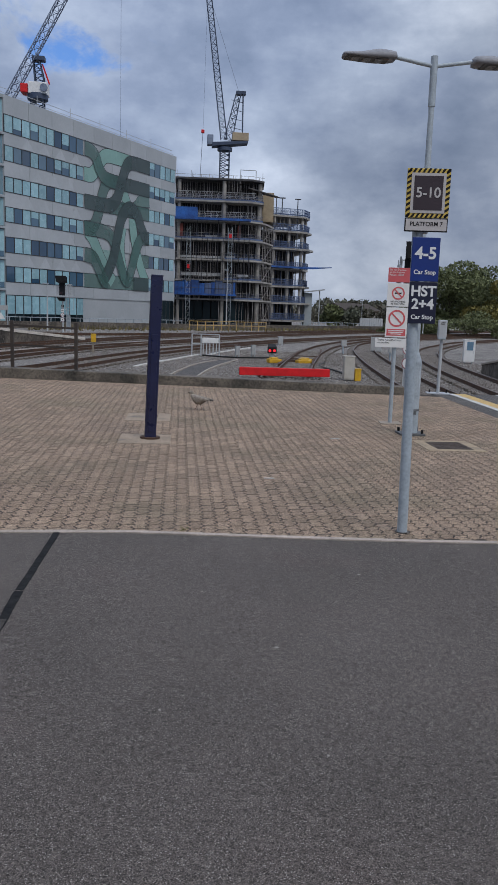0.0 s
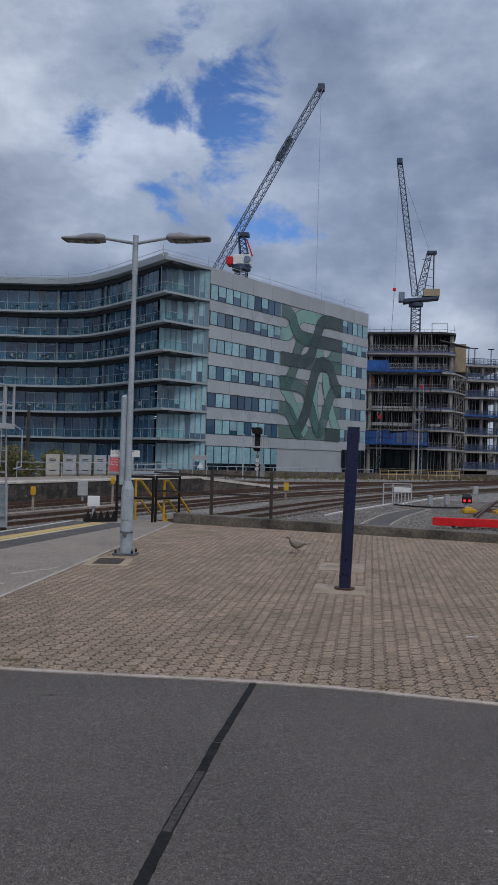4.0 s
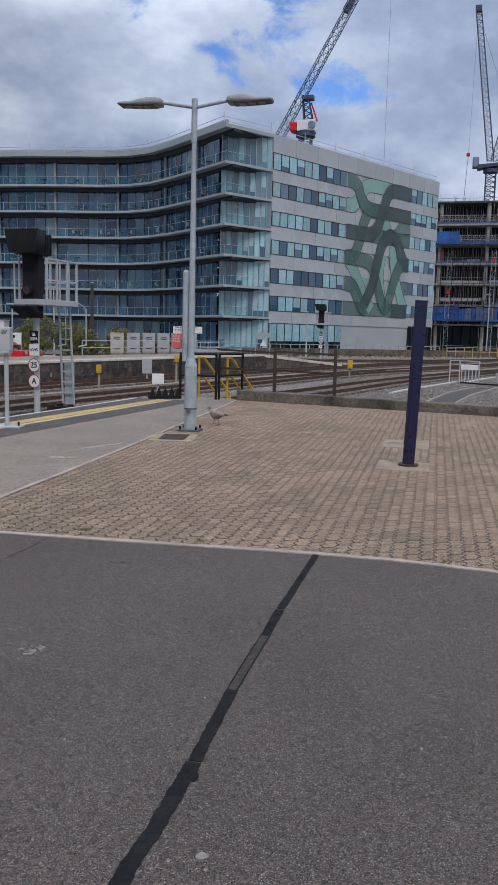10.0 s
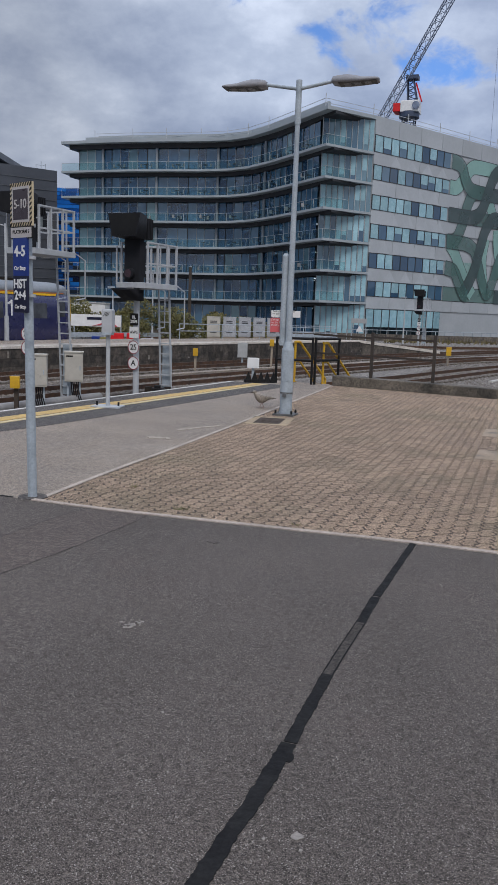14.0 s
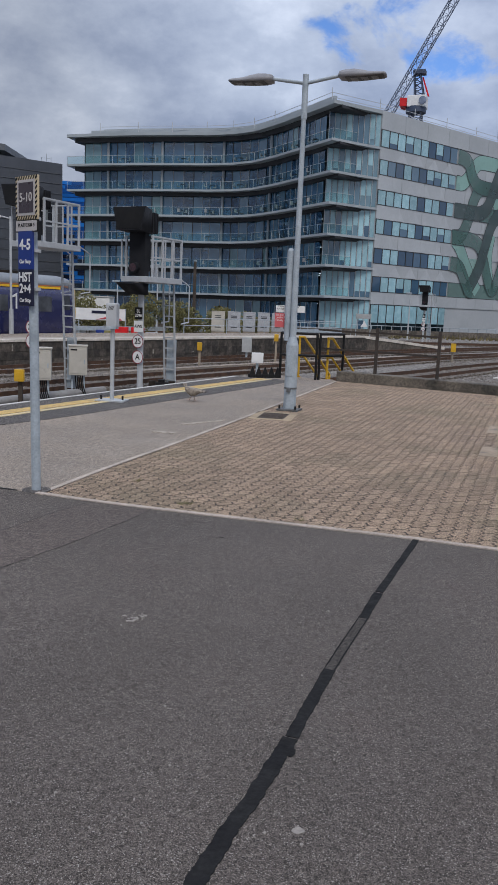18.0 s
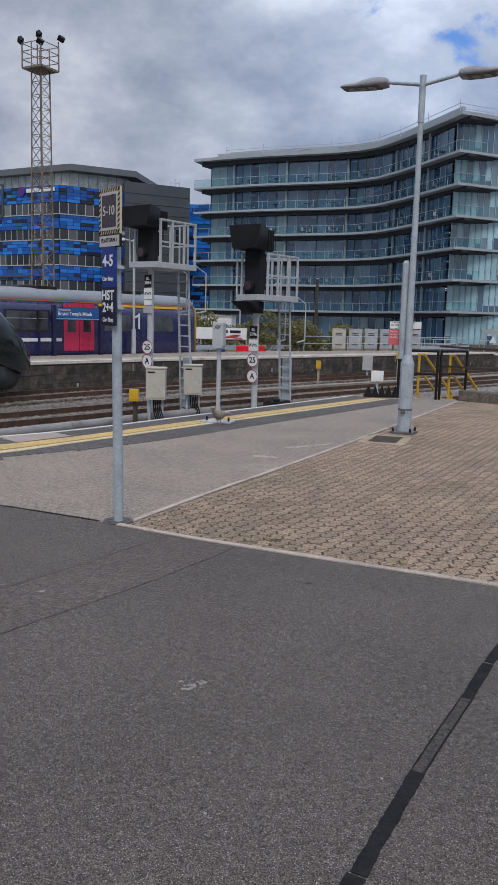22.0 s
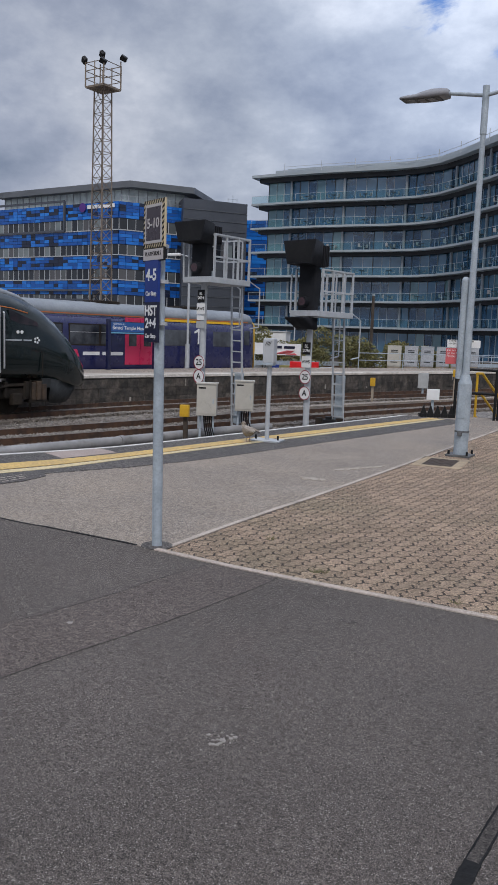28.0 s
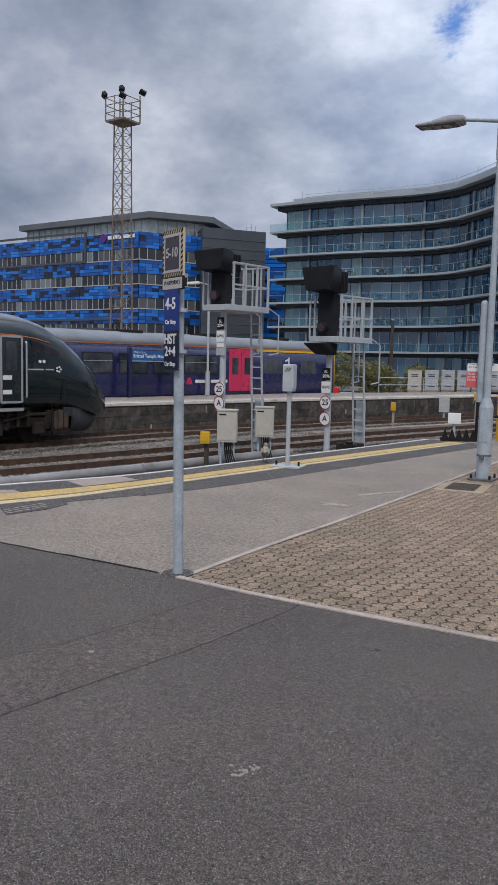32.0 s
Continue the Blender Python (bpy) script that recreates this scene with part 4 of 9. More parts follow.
def mural_ribbon(order, tone, pts):
    u0, u1 = wall_len * M_U0 + 0.15, wall_len * M_U1 - 0.05
    line = smooth_line([(u0 + (u1 - u0) * f, float(np.interp(r, range(1, 7), ROW_Z))) for f, r in pts], 0.35)
    y = -0.006 - 0.006 * order
    half = 0.95
    bm, edge = B(), B()
    a, b = offset_line(line, -half), offset_line(line, half)
    va, vb = [bm.verts.new((p.x, y, p.y)) for p in a], [bm.verts.new((p.x, y, p.y)) for p in b]
    for i in range(len(a) - 1):
        bm.faces.new((va[i], va[i + 1], vb[i + 1], vb[i]))
    if tone != "pale":
        for d in (-half, half):
            la, lb = offset_line(line, d - 0.045), offset_line(line, d + 0.045)
            ra_, rb_ = [edge.verts.new((p.x, y - 0.003, p.y)) for p in la], [edge.verts.new((p.x, y - 0.003, p.y)) for p in lb]
            for i in range(len(la) - 1):
                edge.faces.new((ra_[i], ra_[i + 1], rb_[i + 1], rb_[i]))
    ob = part("mural_ribbon", bm, M["mural_" + tone], office, tone + " green ribbon of the mural")
    ob.matrix_basis = flank_pose
    if len(edge.verts):
        part("outline", edge, M["frame_dark"], ob, "thin dark outline")


for order, (tone, pts) in enumerate((
    ("light", [(0, 2), (0.1, 1.95), (0.2, 1.5), (0.28, 1.1), (0.4, 1), (0.7, 1)]),
    ("mid", [(0, 6), (0.5, 6), (1, 6)]),
    ("pale", [(0.1, 5), (0.45, 5)]),
    ("mid", [(0.7, 5), (1, 5)]),
    ("light", [(0.55, 1.9), (0.6, 2.5), (0.68, 3.0)]),
    ("mid", [(1, 2.4), (0.86, 2.5), (0.8, 2.75), (0.7, 3)]),
    ("light", [(0.04, 4.1), (0.12, 4.4), (0.22, 5.0), (0.33, 5.6), (0.42, 6.0)]),
    ("light", [(0.72, 3.3), (0.74, 3.9), (0.8, 4.7), (0.88, 5.4), (0.96, 5.9)]),
    ("light", [(0.56, 3.7), (0.53, 4.4), (0.55, 5.1), (0.6, 5.8)]),
    ("teal", [(0.35, 3), (0.6, 3), (1, 3)]),
    ("teal", [(0.5, 2.0), (0.33, 2.1), (0.25, 2.6), (0.2, 3.3), (0.12, 3.88), (0, 4)]),
    ("dark", [(0.36, 2.02), (0.7, 2), (1, 2)]),
    ("teal", [(0, 1), (0.08, 1.03), (0.15, 1.2), (0.2, 1.6), (0.28, 1.92), (0.4, 2.0), (0.55, 2.0)]),
    ("dark", [(1, 1), (0.72, 1.0), (0.62, 1.2), (0.56, 1.7), (0.51, 2.25), (0.45, 2.72), (0.35, 2.97), (0.2, 3), (0, 3)]),
    ("teal", [(0, 4), (0.15, 4.0), (0.3, 4.04), (0.4, 4.25), (0.48, 4.85), (0.56, 5.55), (0.64, 5.9), (0.71, 5.35), (0.77, 4.68), (0.86, 4.08), (1, 4)]),
    ("dark", [(0.27, 5.95), (0.35, 5.5), (0.42, 4.94), (0.49, 3.97), (0.55, 3.3), (0.66, 2.9), (0.79, 3.1), (0.87, 3.64), (0.94, 3.95), (1, 4)]),
    ("teal", [(0, 5), (0.12, 5.1), (0.2, 5.5), (0.28, 5.95), (0.34, 6.1)]),
    ("dark", [(1, 6), (0.85, 6), (0.74, 6.15)]),
)):
    mural_ribbon(order, tone, pts)
# folded lozenges pressed into the spandrels
for n in range(1, 7):
    za, zb = ROWS[n - 1][1], ROWS[n][0]
    for i in range(5):
        x = 1.5 + i * 3.1 + (n % 2) * 1.4
        if x + 2.4 > wall_len * M_U0:
            continue
        bm = B()
        c = bm.verts.new((x + 1.2, -0.06, zb + 0.05))
        v = [bm.verts.new(p) for p in ((x, -0.004, zb + 0.02), (x + 1.2, -0.004, za - 0.1), (x + 2.4, -0.004, zb + 0.02))]
        bm.faces.new((v[0], c, v[1]))
        bm.faces.new((c, v[2], v[1]))
        bm.faces.new((v[0], v[2], c))
        part("folded_panel", bm, M["clad"], office).matrix_basis = flank_pose
# roof edge railings
bm = B()
roofline = [Vector(p) for p in SLAB[1:]] + [Vector(EA), Vector(EB)]
for p, q in zip(roofline, roofline[1:]):
    n = max(1, int((q - p).length / 6))
    for k in range(n):
        a, b = p.lerp(q, k / n), p.lerp(q, (k + 1) / n)
        a, b = a + Vector((-0.6, 1.2)), b + Vector((-0.6, 1.2))
        tube(bm, (*a, 25.3), (*a, 27.0), 0.045, 5)
        for z in (25.95, 26.45):
            tube(bm, (*a, z), (*b, z), 0.035, 4)
for p, q in zip(roofline, roofline[1:-2]):
    back = Vector((-0.4, 2.0))
    part("roof_parapet", one(slab_between, p + back, q + back, 0.2, 25.2, 26.25), M["slab_white"], office, "pale upstand set back on the roof")
part("roof_railing", bm, M["galv_pale"], office, "thin roof edge railing", kind="stuff")
part("plant_screen", one(prism, [(-60, 108.5), (-47, 110), (-47, 120), (-60, 120)], 25.3, 26.0), M["soffit"], office)
# columns behind the glass
M["column_grey"] = mat("column_paint", (0.30, 0.33, 0.36), (0.24, 0.27, 0.30), 1.0, 0.6, fine=0.1)
for i, p in enumerate(GLASS[3::6]):
    for n in range(6):
        part("column", one(tube, (p.x, p.y - 0.25, LEVELS[n + 1]), (p.x, p.y - 0.25, LEVELS[n] - 0.55), 0.2, 10), M["column_grey"], office)
# balcony tables in the shade of the slabs
for p in GLASS[5:40:3]:
    for n in range(0, 5):
        tb = thing("balcony_table", "small dark table and seats on an office balcony", "table", (p.x + 0.3, p.y - 0.9, LEVELS[n + 1] + 0.001), (n * 37) % 90, "balcony tables")
        part("tabletop", one(tube, (0, 0, 0.7), (0, 0, 0.74), 0.4, 10), M["frame_dark"], tb)
        part("leg", one(tube, (0, 0, 0), (0, 0, 0.7), 0.04, 6), M["frame_dark"], tb)
        for e in (-1, 1):
            part("seat", one(box, min(e * 0.45, e * 0.85), max(e * 0.45, e * 0.85), -0.2, 0.2, 0.4, 0.46), M["desk"], tb)
            part("backrest", one(box, min(e * 0.82, e * 0.86), max(e * 0.82, e * 0.86), -0.2, 0.2, 0.46, 0.85), M["desk"], tb)

# ---- trains ----
M["train_navy"] = mat("train_navy", (0.014, 0.017, 0.075), (0.017, 0.02, 0.085), 0.8, 0.25, coat=0.4, local=True, fine=0.06, fscale=6)
M["train_roof"] = mat("train_roof_grey", (0.24, 0.26, 0.28), (0.19, 0.21, 0.23), 0.7, 0.5, local=True, fine=0.1, fscale=8)
M["train_pink"] = mat("pink_door_paint", (0.60, 0.03, 0.10), (0.55, 0.028, 0.09), 1.0, 0.3, local=True)
M["train_green"] = mat("dark_green_paint", (0.0035, 0.0105, 0.011), (0.005, 0.013, 0.014), 0.8, 0.2, coat=0.6, local=True, fine=0.06, fscale=6)
M["train_glass"] = mat("train_glass", (0.016, 0.019, 0.026), (0.075, 0.083, 0.095), 1.6, 0.06, local=True)
M["train_glass_pale"] = mat("hazy_train_glass", (0.10, 0.11, 0.125), (0.05, 0.055, 0.065), 1.8, 0.12, local=True)
M["orange_line"] = mat("orange_line", (0.55, 0.16, 0.04), (0.5, 0.15, 0.04), 2, 0.4, local=True)
M["gold"] = mat("yellow_band", (0.85, 0.50, 0.02), (0.8, 0.47, 0.02), 2, 0.4, local=True)
M["under"] = mat("grimy_underframe", (0.034, 0.027, 0.021), (0.018, 0.015, 0.013), 3, 0.85, local=True, fine=0.3, fscale=12, spec=0.2)
M["chrome_grey"] = mat("silver_trim", (0.5, 0.5, 0.51), (0.45, 0.45, 0.46), 2, 0.35, 0.5, local=True)
M["cab_pink"] = mat("cab_window_glass", (0.05, 0.035, 0.045), (0.02, 0.022, 0.028), 3.5, 0.08, local=True)


def loft(bm, sections):
    rings = [[bm.verts.new(p) for p in s] for s in sections]
    n = len(rings[0])
    for a, b in zip(rings, rings[1:]):
        for i in range(n):
            j = (i + 1) % n
            bm.faces.new((a[i], a[j], b[j], b[i])).smooth = True
    for cap in (bm.faces.new(rings[0][::-1]), bm.faces.new(rings[-1])):
        for e in cap.edges:
            e.smooth = False


def coach(train, y0, y1, doors, windows, cab):
    """One car between y0 and y1 in the train's own axes; x = 1.4 is its side."""
    def ring(y, k=1.0, lift=0.0):
        pts = [(-1.3, -0.55), (1.3, -0.55), (1.4, -0.2), (1.41, 0.6), (1.4, 1.5), (1.36, 2.15)]
        pts += [(-x, z) for x, z in pts[:1:-1]]
        return [(x * k, y, z + lift) for x, z in pts]
    ys = [y0, y1] if not cab else [y0, y1 - 0.5, y1 - 0.15, y1]
    ks = [1, 1] if not cab else [1, 1, 0.97, 0.86]
    body = part("car_body", one(loft, [ring(y, k) for y, k in zip(ys, ks)]), M["train_navy"], train, "navy blue painted car body")
    def roof(y, k=1.0):
        pts = [(1.36, 2.152), (1.30, 2.42), (1.12, 2.6), (0.8, 2.7), (0.4, 2.75), (0, 2.76)]
        pts += [(-x, z) for x, z in pts[-2::-1]]
        return [(x * k, y, 2.152 + (z - 2.152) * k) for x, z in pts]
    part("car_roof", one(loft, [roof(y, k) for y, k in zip(ys, [1, 1] if not cab else [1, 1, 0.93, 0.75])]), M["train_roof"], train, "grey car roof")
    for y in range(int(y0) + 3, int(y1) - 2, 5):
        part("roof_vent", one(box, -0.45, 0.75, y, y + 1.1, 2.66, 2.84), M["under"], train, bevel=0.04)
    part("waist_line", one(box, 1.36, 1.372, y0 + 0.1, y1 - 0.6, 2.2, 2.235), M["orange_line"], train, "thin orange line")
    for a, b in windows:
        win = part("window", one(box, 1.37, 1.415, a, b, 1.0, 1.78), M["train_glass"], train, bevel=0.012)
        part("frame", one(box, 1.365, 1.4115, a - 0.05, b + 0.05, 0.95, 1.83), M["under"], win)
        part("vent_bar", one(box, 1.41, 1.42, a, b, 1.48, 1.5), M["chrome_grey"], win)
    for a, b in doors:
        mid = (a + b) / 2
        for u, v in ((a, mid - 0.012), (mid + 0.012, b)):
            door = part("door", one(box, 1.375, 1.425, u, v, 0.16, 2.16), M["train_pink"], train, "pink sliding door leaf", bevel=0.01)
            part("pane", one(box, 1.41, 1.43, u + 0.2, v - 0.2, 0.95, 1.75), M["train_glass"], door, bevel=0.01)
    part("underframe", one(box, -1.2, 1.2, y0 + 0.4, y1 - 0.4, -0.88, -0.5), M["under"], train)
    return body


blue_train = thing("passenger_train", "navy blue train with pink doors at the far platform", "train", (-24.14, 24.9, 0), -8.1)
coach(blue_train, -13.4, 9.45, [(0.86, 2.55), (-11.4, -9.9)], [(-2.0, -0.54), (-0.42, 0.06), (-3.85, -2.4), (-5.7, -4.25), (-7.55, -6.1), (-9.3, -8.0), (-13.0, -11.8)], True)
coach(blue_train, -36.5, -13.8, [(-21.6, -20.1), (-30.5, -29)], [(-16.0, -14.4), (-18, -16.5), (-19.8, -18.4), (-23.6, -22), (-25.5, -24), (-27.4, -25.9)], False)
for a, b in ((3.16, 4.79), (6.31, 7.65)):
    part("window", one(box, 1.37, 1.416, a, b, 1.0, 1.72), M["train_glass_pale"], blue_train, "hazy saloon window", bevel=0.03)
part("first_class_band", one(box, 1.352, 1.374, 2.85, 8.3, 2.08, 2.18), M["gold"], blue_train, "yellow band over the windows")
text_mesh("numeral", "1", 1.05, M["sign_white"], blue_train, pose(1.418, 5.3, 1.42, 90, 0, 90), "large white numeral 1")
part("numeral_flag", one(prism, [(0, 0), (0.0, -0.13), (-0.26, -0.2), (-0.26, -0.12)], 0, 0.006), M["sign_white"], blue_train).matrix_basis = pose(1.414, 5.28, 1.80, 90, 0, 90)
for a, b in ((-2.62, -2.05), (-1.35, -0.5), (-0.35, 0.75)):
    part("lettering_bar", one(box, 1.41, 1.417, a, b, 0.56, 0.70), M["sign_white"], blue_train, "white lettering bar")
part("emblem", one(prism, [(0, 0), (0.42, 0), (0.30, 0.3), (0.12, 0.3)], 0, 0.006), M["train_pink"], blue_train, "pink emblem shape").matrix_basis = pose(1.413, -1.95, 0.5, 90, 0, 90)
cabf = part("cab_front", one(loft, [[(x * k, 9.3 + d, z) for x, z in ((-1.22, -0.4), (1.22, -0.4), (1.26, 1.0), (1.2, 2.1), (0.8, 2.5), (-0.8, 2.5), (-1.2, 2.1), (-1.26, 1.0))] for d, k in ((0, 1.0), (0.28, 0.98), (0.36, 0.9))]), M["yellow"], blue_train, "yellow cab front")
part("windscreen", one(box, -1.0, 1.0, 9.6, 9.68, 1.15, 2.0), M["train_glass"], cabf)
part("cab_window", one(box, 1.37, 1.416, 8.55, 8.95, 1.1, 1.8), M["train_glass"], blue_train, bevel=0.02)

green_train = thing("express_train", "dark green streamlined express train with a pointed nose", "train", (-18.28, 17.28, 0), -6.9)
# roof line, half width and underside along the nose
M["nose_apron"] = mat("dusty_grey_apron", (0.034, 0.037, 0.038), (0.022, 0.024, 0.025), 2.5, 0.6, fine=0.3, fscale=8, stain=(0.05, 0.043, 0.036), sscale=2.0)
M["box_brown"] = mat("grimy_brown_box", (0.075, 0.05, 0.033), (0.045, 0.032, 0.024), 3.0, 0.8, fine=0.3, fscale=9)
NOSE = [(-26, 2.84, 1.36, 0.16), (-3.6, 2.84, 1.36, 0.16), (-2.6, 2.82, 1.36, 0.16), (-1.97, 2.74, 1.355, 0.16), (-1.39, 2.58, 1.34, 0.16), (-0.8, 2.29, 1.30, 0.12), (-0.26, 1.90, 1.24, 0.05), (0.28, 1.42, 1.13, -0.06), (0.68, 1.0, 0.98, -0.17), (1.0, 0.66, 0.78, -0.16), (1.2, 0.46, 0.55, -0.02), (1.32, 0.32, 0.3, 0.12)]


def nose_ring(y, top, w, low):
    h = top - low
    prof = [(0.86, 0.0), (0.97, 0.10), (1.0, 0.35), (0.985, 0.62), (0.93, 0.78), (0.80, 0.90), (0.55, 0.97), (0.25, 1.0)]
    pts = [(w * a, low + h * b) for a, b in prof]
    pts += [(-x, z) for x, z in pts[::-1]]
    return [(x, y, z) for x, z in pts]


part("car_body", one(loft, [nose_ring(*n) for n in NOSE]), M["train_green"], green_train, "glossy dark green nose and body")
part("roof_panel", one(loft, [[(x * 0.985, y, z + 0.012) for x, y, z in nose_ring(y, t, w, l) if z > l + (t - l) * 0.85] for y, t, w, l in NOSE[:6]]), M["train_roof"], green_train, "grey roof")
part("orange_line", one(loft, [[(w * a + 0.006, y, l + (t - l) * b) for a, b in ((0.945, 0.752), (0.94, 0.764), (0.92, 0.764), (0.93, 0.752))] for y, t, w, l in NOSE[:5]]), M["orange_line"], green_train, "thin orange line")
door = part("cab_door", one(box, 1.33, 1.372, -3.0, -2.4, 0.36, 2.1), M["train_green"], green_train, "cab door with silver surround", bevel=0.01)
for pts in (((-3.03, 0.33), (-2.38, 0.33)), ((-2.38, 0.33), (-2.38, 2.13)), ((-2.38, 2.13), (-3.03, 2.13)), ((-3.03, 2.13), (-3.03, 0.33))):
    part("surround", one(bar, (1.365, *pts[0]), (1.365, *pts[1]), 0.035, 0.06), M["chrome_grey"], door)
part("pane", one(box, 1.36, 1.378, -2.88, -2.53, 1.2, 2.0), M["train_glass"], door, bevel=0.02)
part("grab_rail", one(pipe, [(1.4, -2.26, 0.45), (1.42, -2.26, 0.5), (1.42, -2.26, 1.95), (1.38, -2.26, 2.0)], 0.026), M["chrome_grey"], door)
for z in (0.55, 0.95):
    part("notice", one(box, 1.37, 1.38, -2.98, -2.70, z, z + 0.12), M["sign_white"], door)
part("cab_side_window", one(prism, [(0, 0), (0.95, -0.33), (1.0, -0.45), (0.08, -0.36)][::-1], 0, 0.02), M["cab_pink"], green_train, "sloping cab side window").matrix_basis = pose(1.31, -2.07, 2.08, 90, 0, 90)
for a, b in ((-2.18, -1.66), (-1.6, -1.32)):
    part("lettering_bar", one(box, 1.352, 1.362, a, b, 1.215, 1.255), M["galv_pale"], green_train, "pale lettering bar")
for k in range(5):
    a = k * math.tau / 5
    part("petal", one(tube, (1.352, -1.15 + 0.07 * math.cos(a), 1.24 + 0.07 * math.sin(a)), (1.362, -1.15 + 0.07 * math.cos(a), 1.24 + 0.07 * math.sin(a)), 0.032, 8), M["sign_white"], green_train)
for y in (-1.78, -1.65):
    part("marker", one(tube, (1.352, y, 1.46), (1.364, y, 1.46), 0.05, 10), M["sign_white"], green_train)
part("skirt", one(box, -1.3, 1.3, -26, -4.2, -0.35, 0.16), M["under"], green_train)
part("footstep", one(box, 1.2, 1.4, -3.1, -2.35, 0.08, 0.16), M["chrome_grey"], green_train)
bog = part("bogie", one(box, 0.85, 1.15, -3.5, -1.3, -0.42, -0.12), M["under"], green_train, "grimy bogie frame", bevel=0.04)
for y in (-3.1, -1.75):
    part("wheel", one(tube, (0.68, y, -0.46), (0.8, y, -0.46), 0.43, 20), M["under"], bog)
    part("axle_box", one(box, 1.1, 1.3, y - 0.16, y + 0.16, -0.6, -0.28), M["under"], bog, bevel=0.03)
    part("spring", one(tube, (1.15, y + 0.35, -0.45), (1.15, y + 0.35, -0.05), 0.09, 10), M["under"], bog)
for y in (-3.45, -2.75, -2.42, -2.1, -1.4):
    part("bracket", one(box, 1.12, 1.26, y - 0.05, y + 0.05, -0.38, 0.06), M["under"], bog, bevel=0.015)
part("sand_pipe", one(pipe, [(1.2, -1.3, 0.0), (1.22, -1.28, -0.4), (1.1, -1.2, -0.75)], 0.025), M["under"], bog)
part("cross_beam", one(box, 1.05, 1.2, -3.6, -1.25, -0.08, 0.0), M["under"], bog, bevel=0.015)
part("damper", one(tube, (1.25, -2.9, -0.2), (1.25, -2.0, -0.05), 0.04, 8), M["under"], bog)
for y0, y1, z1 in ((-1.22, -1.10, 0.02), (-1.07, -0.90, 0.06), (-0.87, -0.72, -0.03)):
    eb = part("equipment_box", rbox(0.86, 1.24, y0, y1, -0.5, z1, 0.015), M["box_brown"], green_train, "grimy brown equipment box")
    part("cover", rbox(1.24, 1.252, y0 + 0.02, y1 - 0.02, -0.46, z1 - 0.05, 0.004), M["box_brown"], eb)
part("junction_box", rbox(0.88, 1.22, -0.86, -0.56, -0.14, 0.13, 0.02), M["nose_apron"], green_train, "dark grey junction box")
part("hanger", one(bar, (1.2, -1.27, 0.1), (1.2, -1.27, -0.52), 0.05, 0.06), M["under"], green_train)
part("foot_plate", one(box, 0.95, 1.26, -1.3, -0.68, -0.56, -0.51), M["under"], green_train)
fair = [(-0.52, 0.12, 1.17, -0.56), (-0.36, 0.10, 1.15, -0.62), (0.0, 0.02, 1.02, -0.64), (0.28, -0.07, 0.9, -0.62), (0.48, -0.13, 0.84, -0.5), (0.66, -0.18, 0.8, -0.24)]
part("valance", one(loft, [[(-w * 0.9, y, lo), (w * 0.9, y, lo), (w * 0.94, y, lo * 0.6 + hi * 0.4), (w, y, hi), (-w, y, hi), (-w * 0.94, y, lo * 0.6 + hi * 0.4)] for y, hi, w, lo in fair]), M["nose_apron"], green_train, "dusty dark grey apron under the nose")
part("coupler_hatch", one(box, -0.3, 0.3, 0.64, 0.72, -0.42, -0.2), M["under"], green_train)
for y in (-2.35, -0.95, 0.1):
    part("panel_seam", one(box, 1.335 if y < -0.5 else 1.2, 1.366 if y < -0.5 else 1.205, y - 0.006, y + 0.006, 0.2, 0.9), M["under"], green_train)

# ---- things on the platform ----


def hazard_border(x0, x1, z0, z1, w, parent, y):
    """Black stripes, leaning, on a cream border."""
    bm = B()
    n = 9
    for k in range(n):
        a, b = x0 + (x1 - x0) * k / n, x0 + (x1 - x0) * (k + 0.5) / n
        for lo, hi in ((z1 - w, z1), (z0, z0 + w)):
            v = [bm.verts.new(p) for p in ((a, y, lo), (b, y, lo), (min(b + w * 0.6, x1), y, hi), (min(a + w * 0.6, x1), y, hi))]
            bm.faces.new(v)
        a, b = z0 + (z1 - z0) * k / n, z0 + (z1 - z0) * (k + 0.5) / n
        for lo, hi in ((x0, x0 + w), (x1 - w, x1)):
            v = [bm.verts.new(p) for p in ((lo, y, a), (hi, y, min(a + w * 0.6, z1)), (hi, y, min(b + w * 0.6, z1)), (lo, y, b))]
            bm.faces.new(v)
    me = bpy.data.meshes.new("hazard_stripes")
    bmesh.ops.recalc_face_normals(bm, faces=bm.faces)
    bm.to_mesh(me)
    bm.free()
    me.materials.append(M["black"])
    ob = new("hazard_stripes", me)
    ob.parent = parent
    return tagged(ob, "black hazard stripes")


M["sign_yellow"] = mat("sign_yellow", (0.62, 0.44, 0.09), (0.56, 0.4, 0.08), 2.0, 0.45)
M["sign_grey"] = mat("sign_pale_grey", (0.52, 0.49, 0.475), (0.47, 0.44, 0.43), 2.0, 0.45)
M["sign_buff"] = mat("sign_buff", (0.60, 0.50, 0.33), (0.54, 0.45, 0.3), 2.0, 0.5)


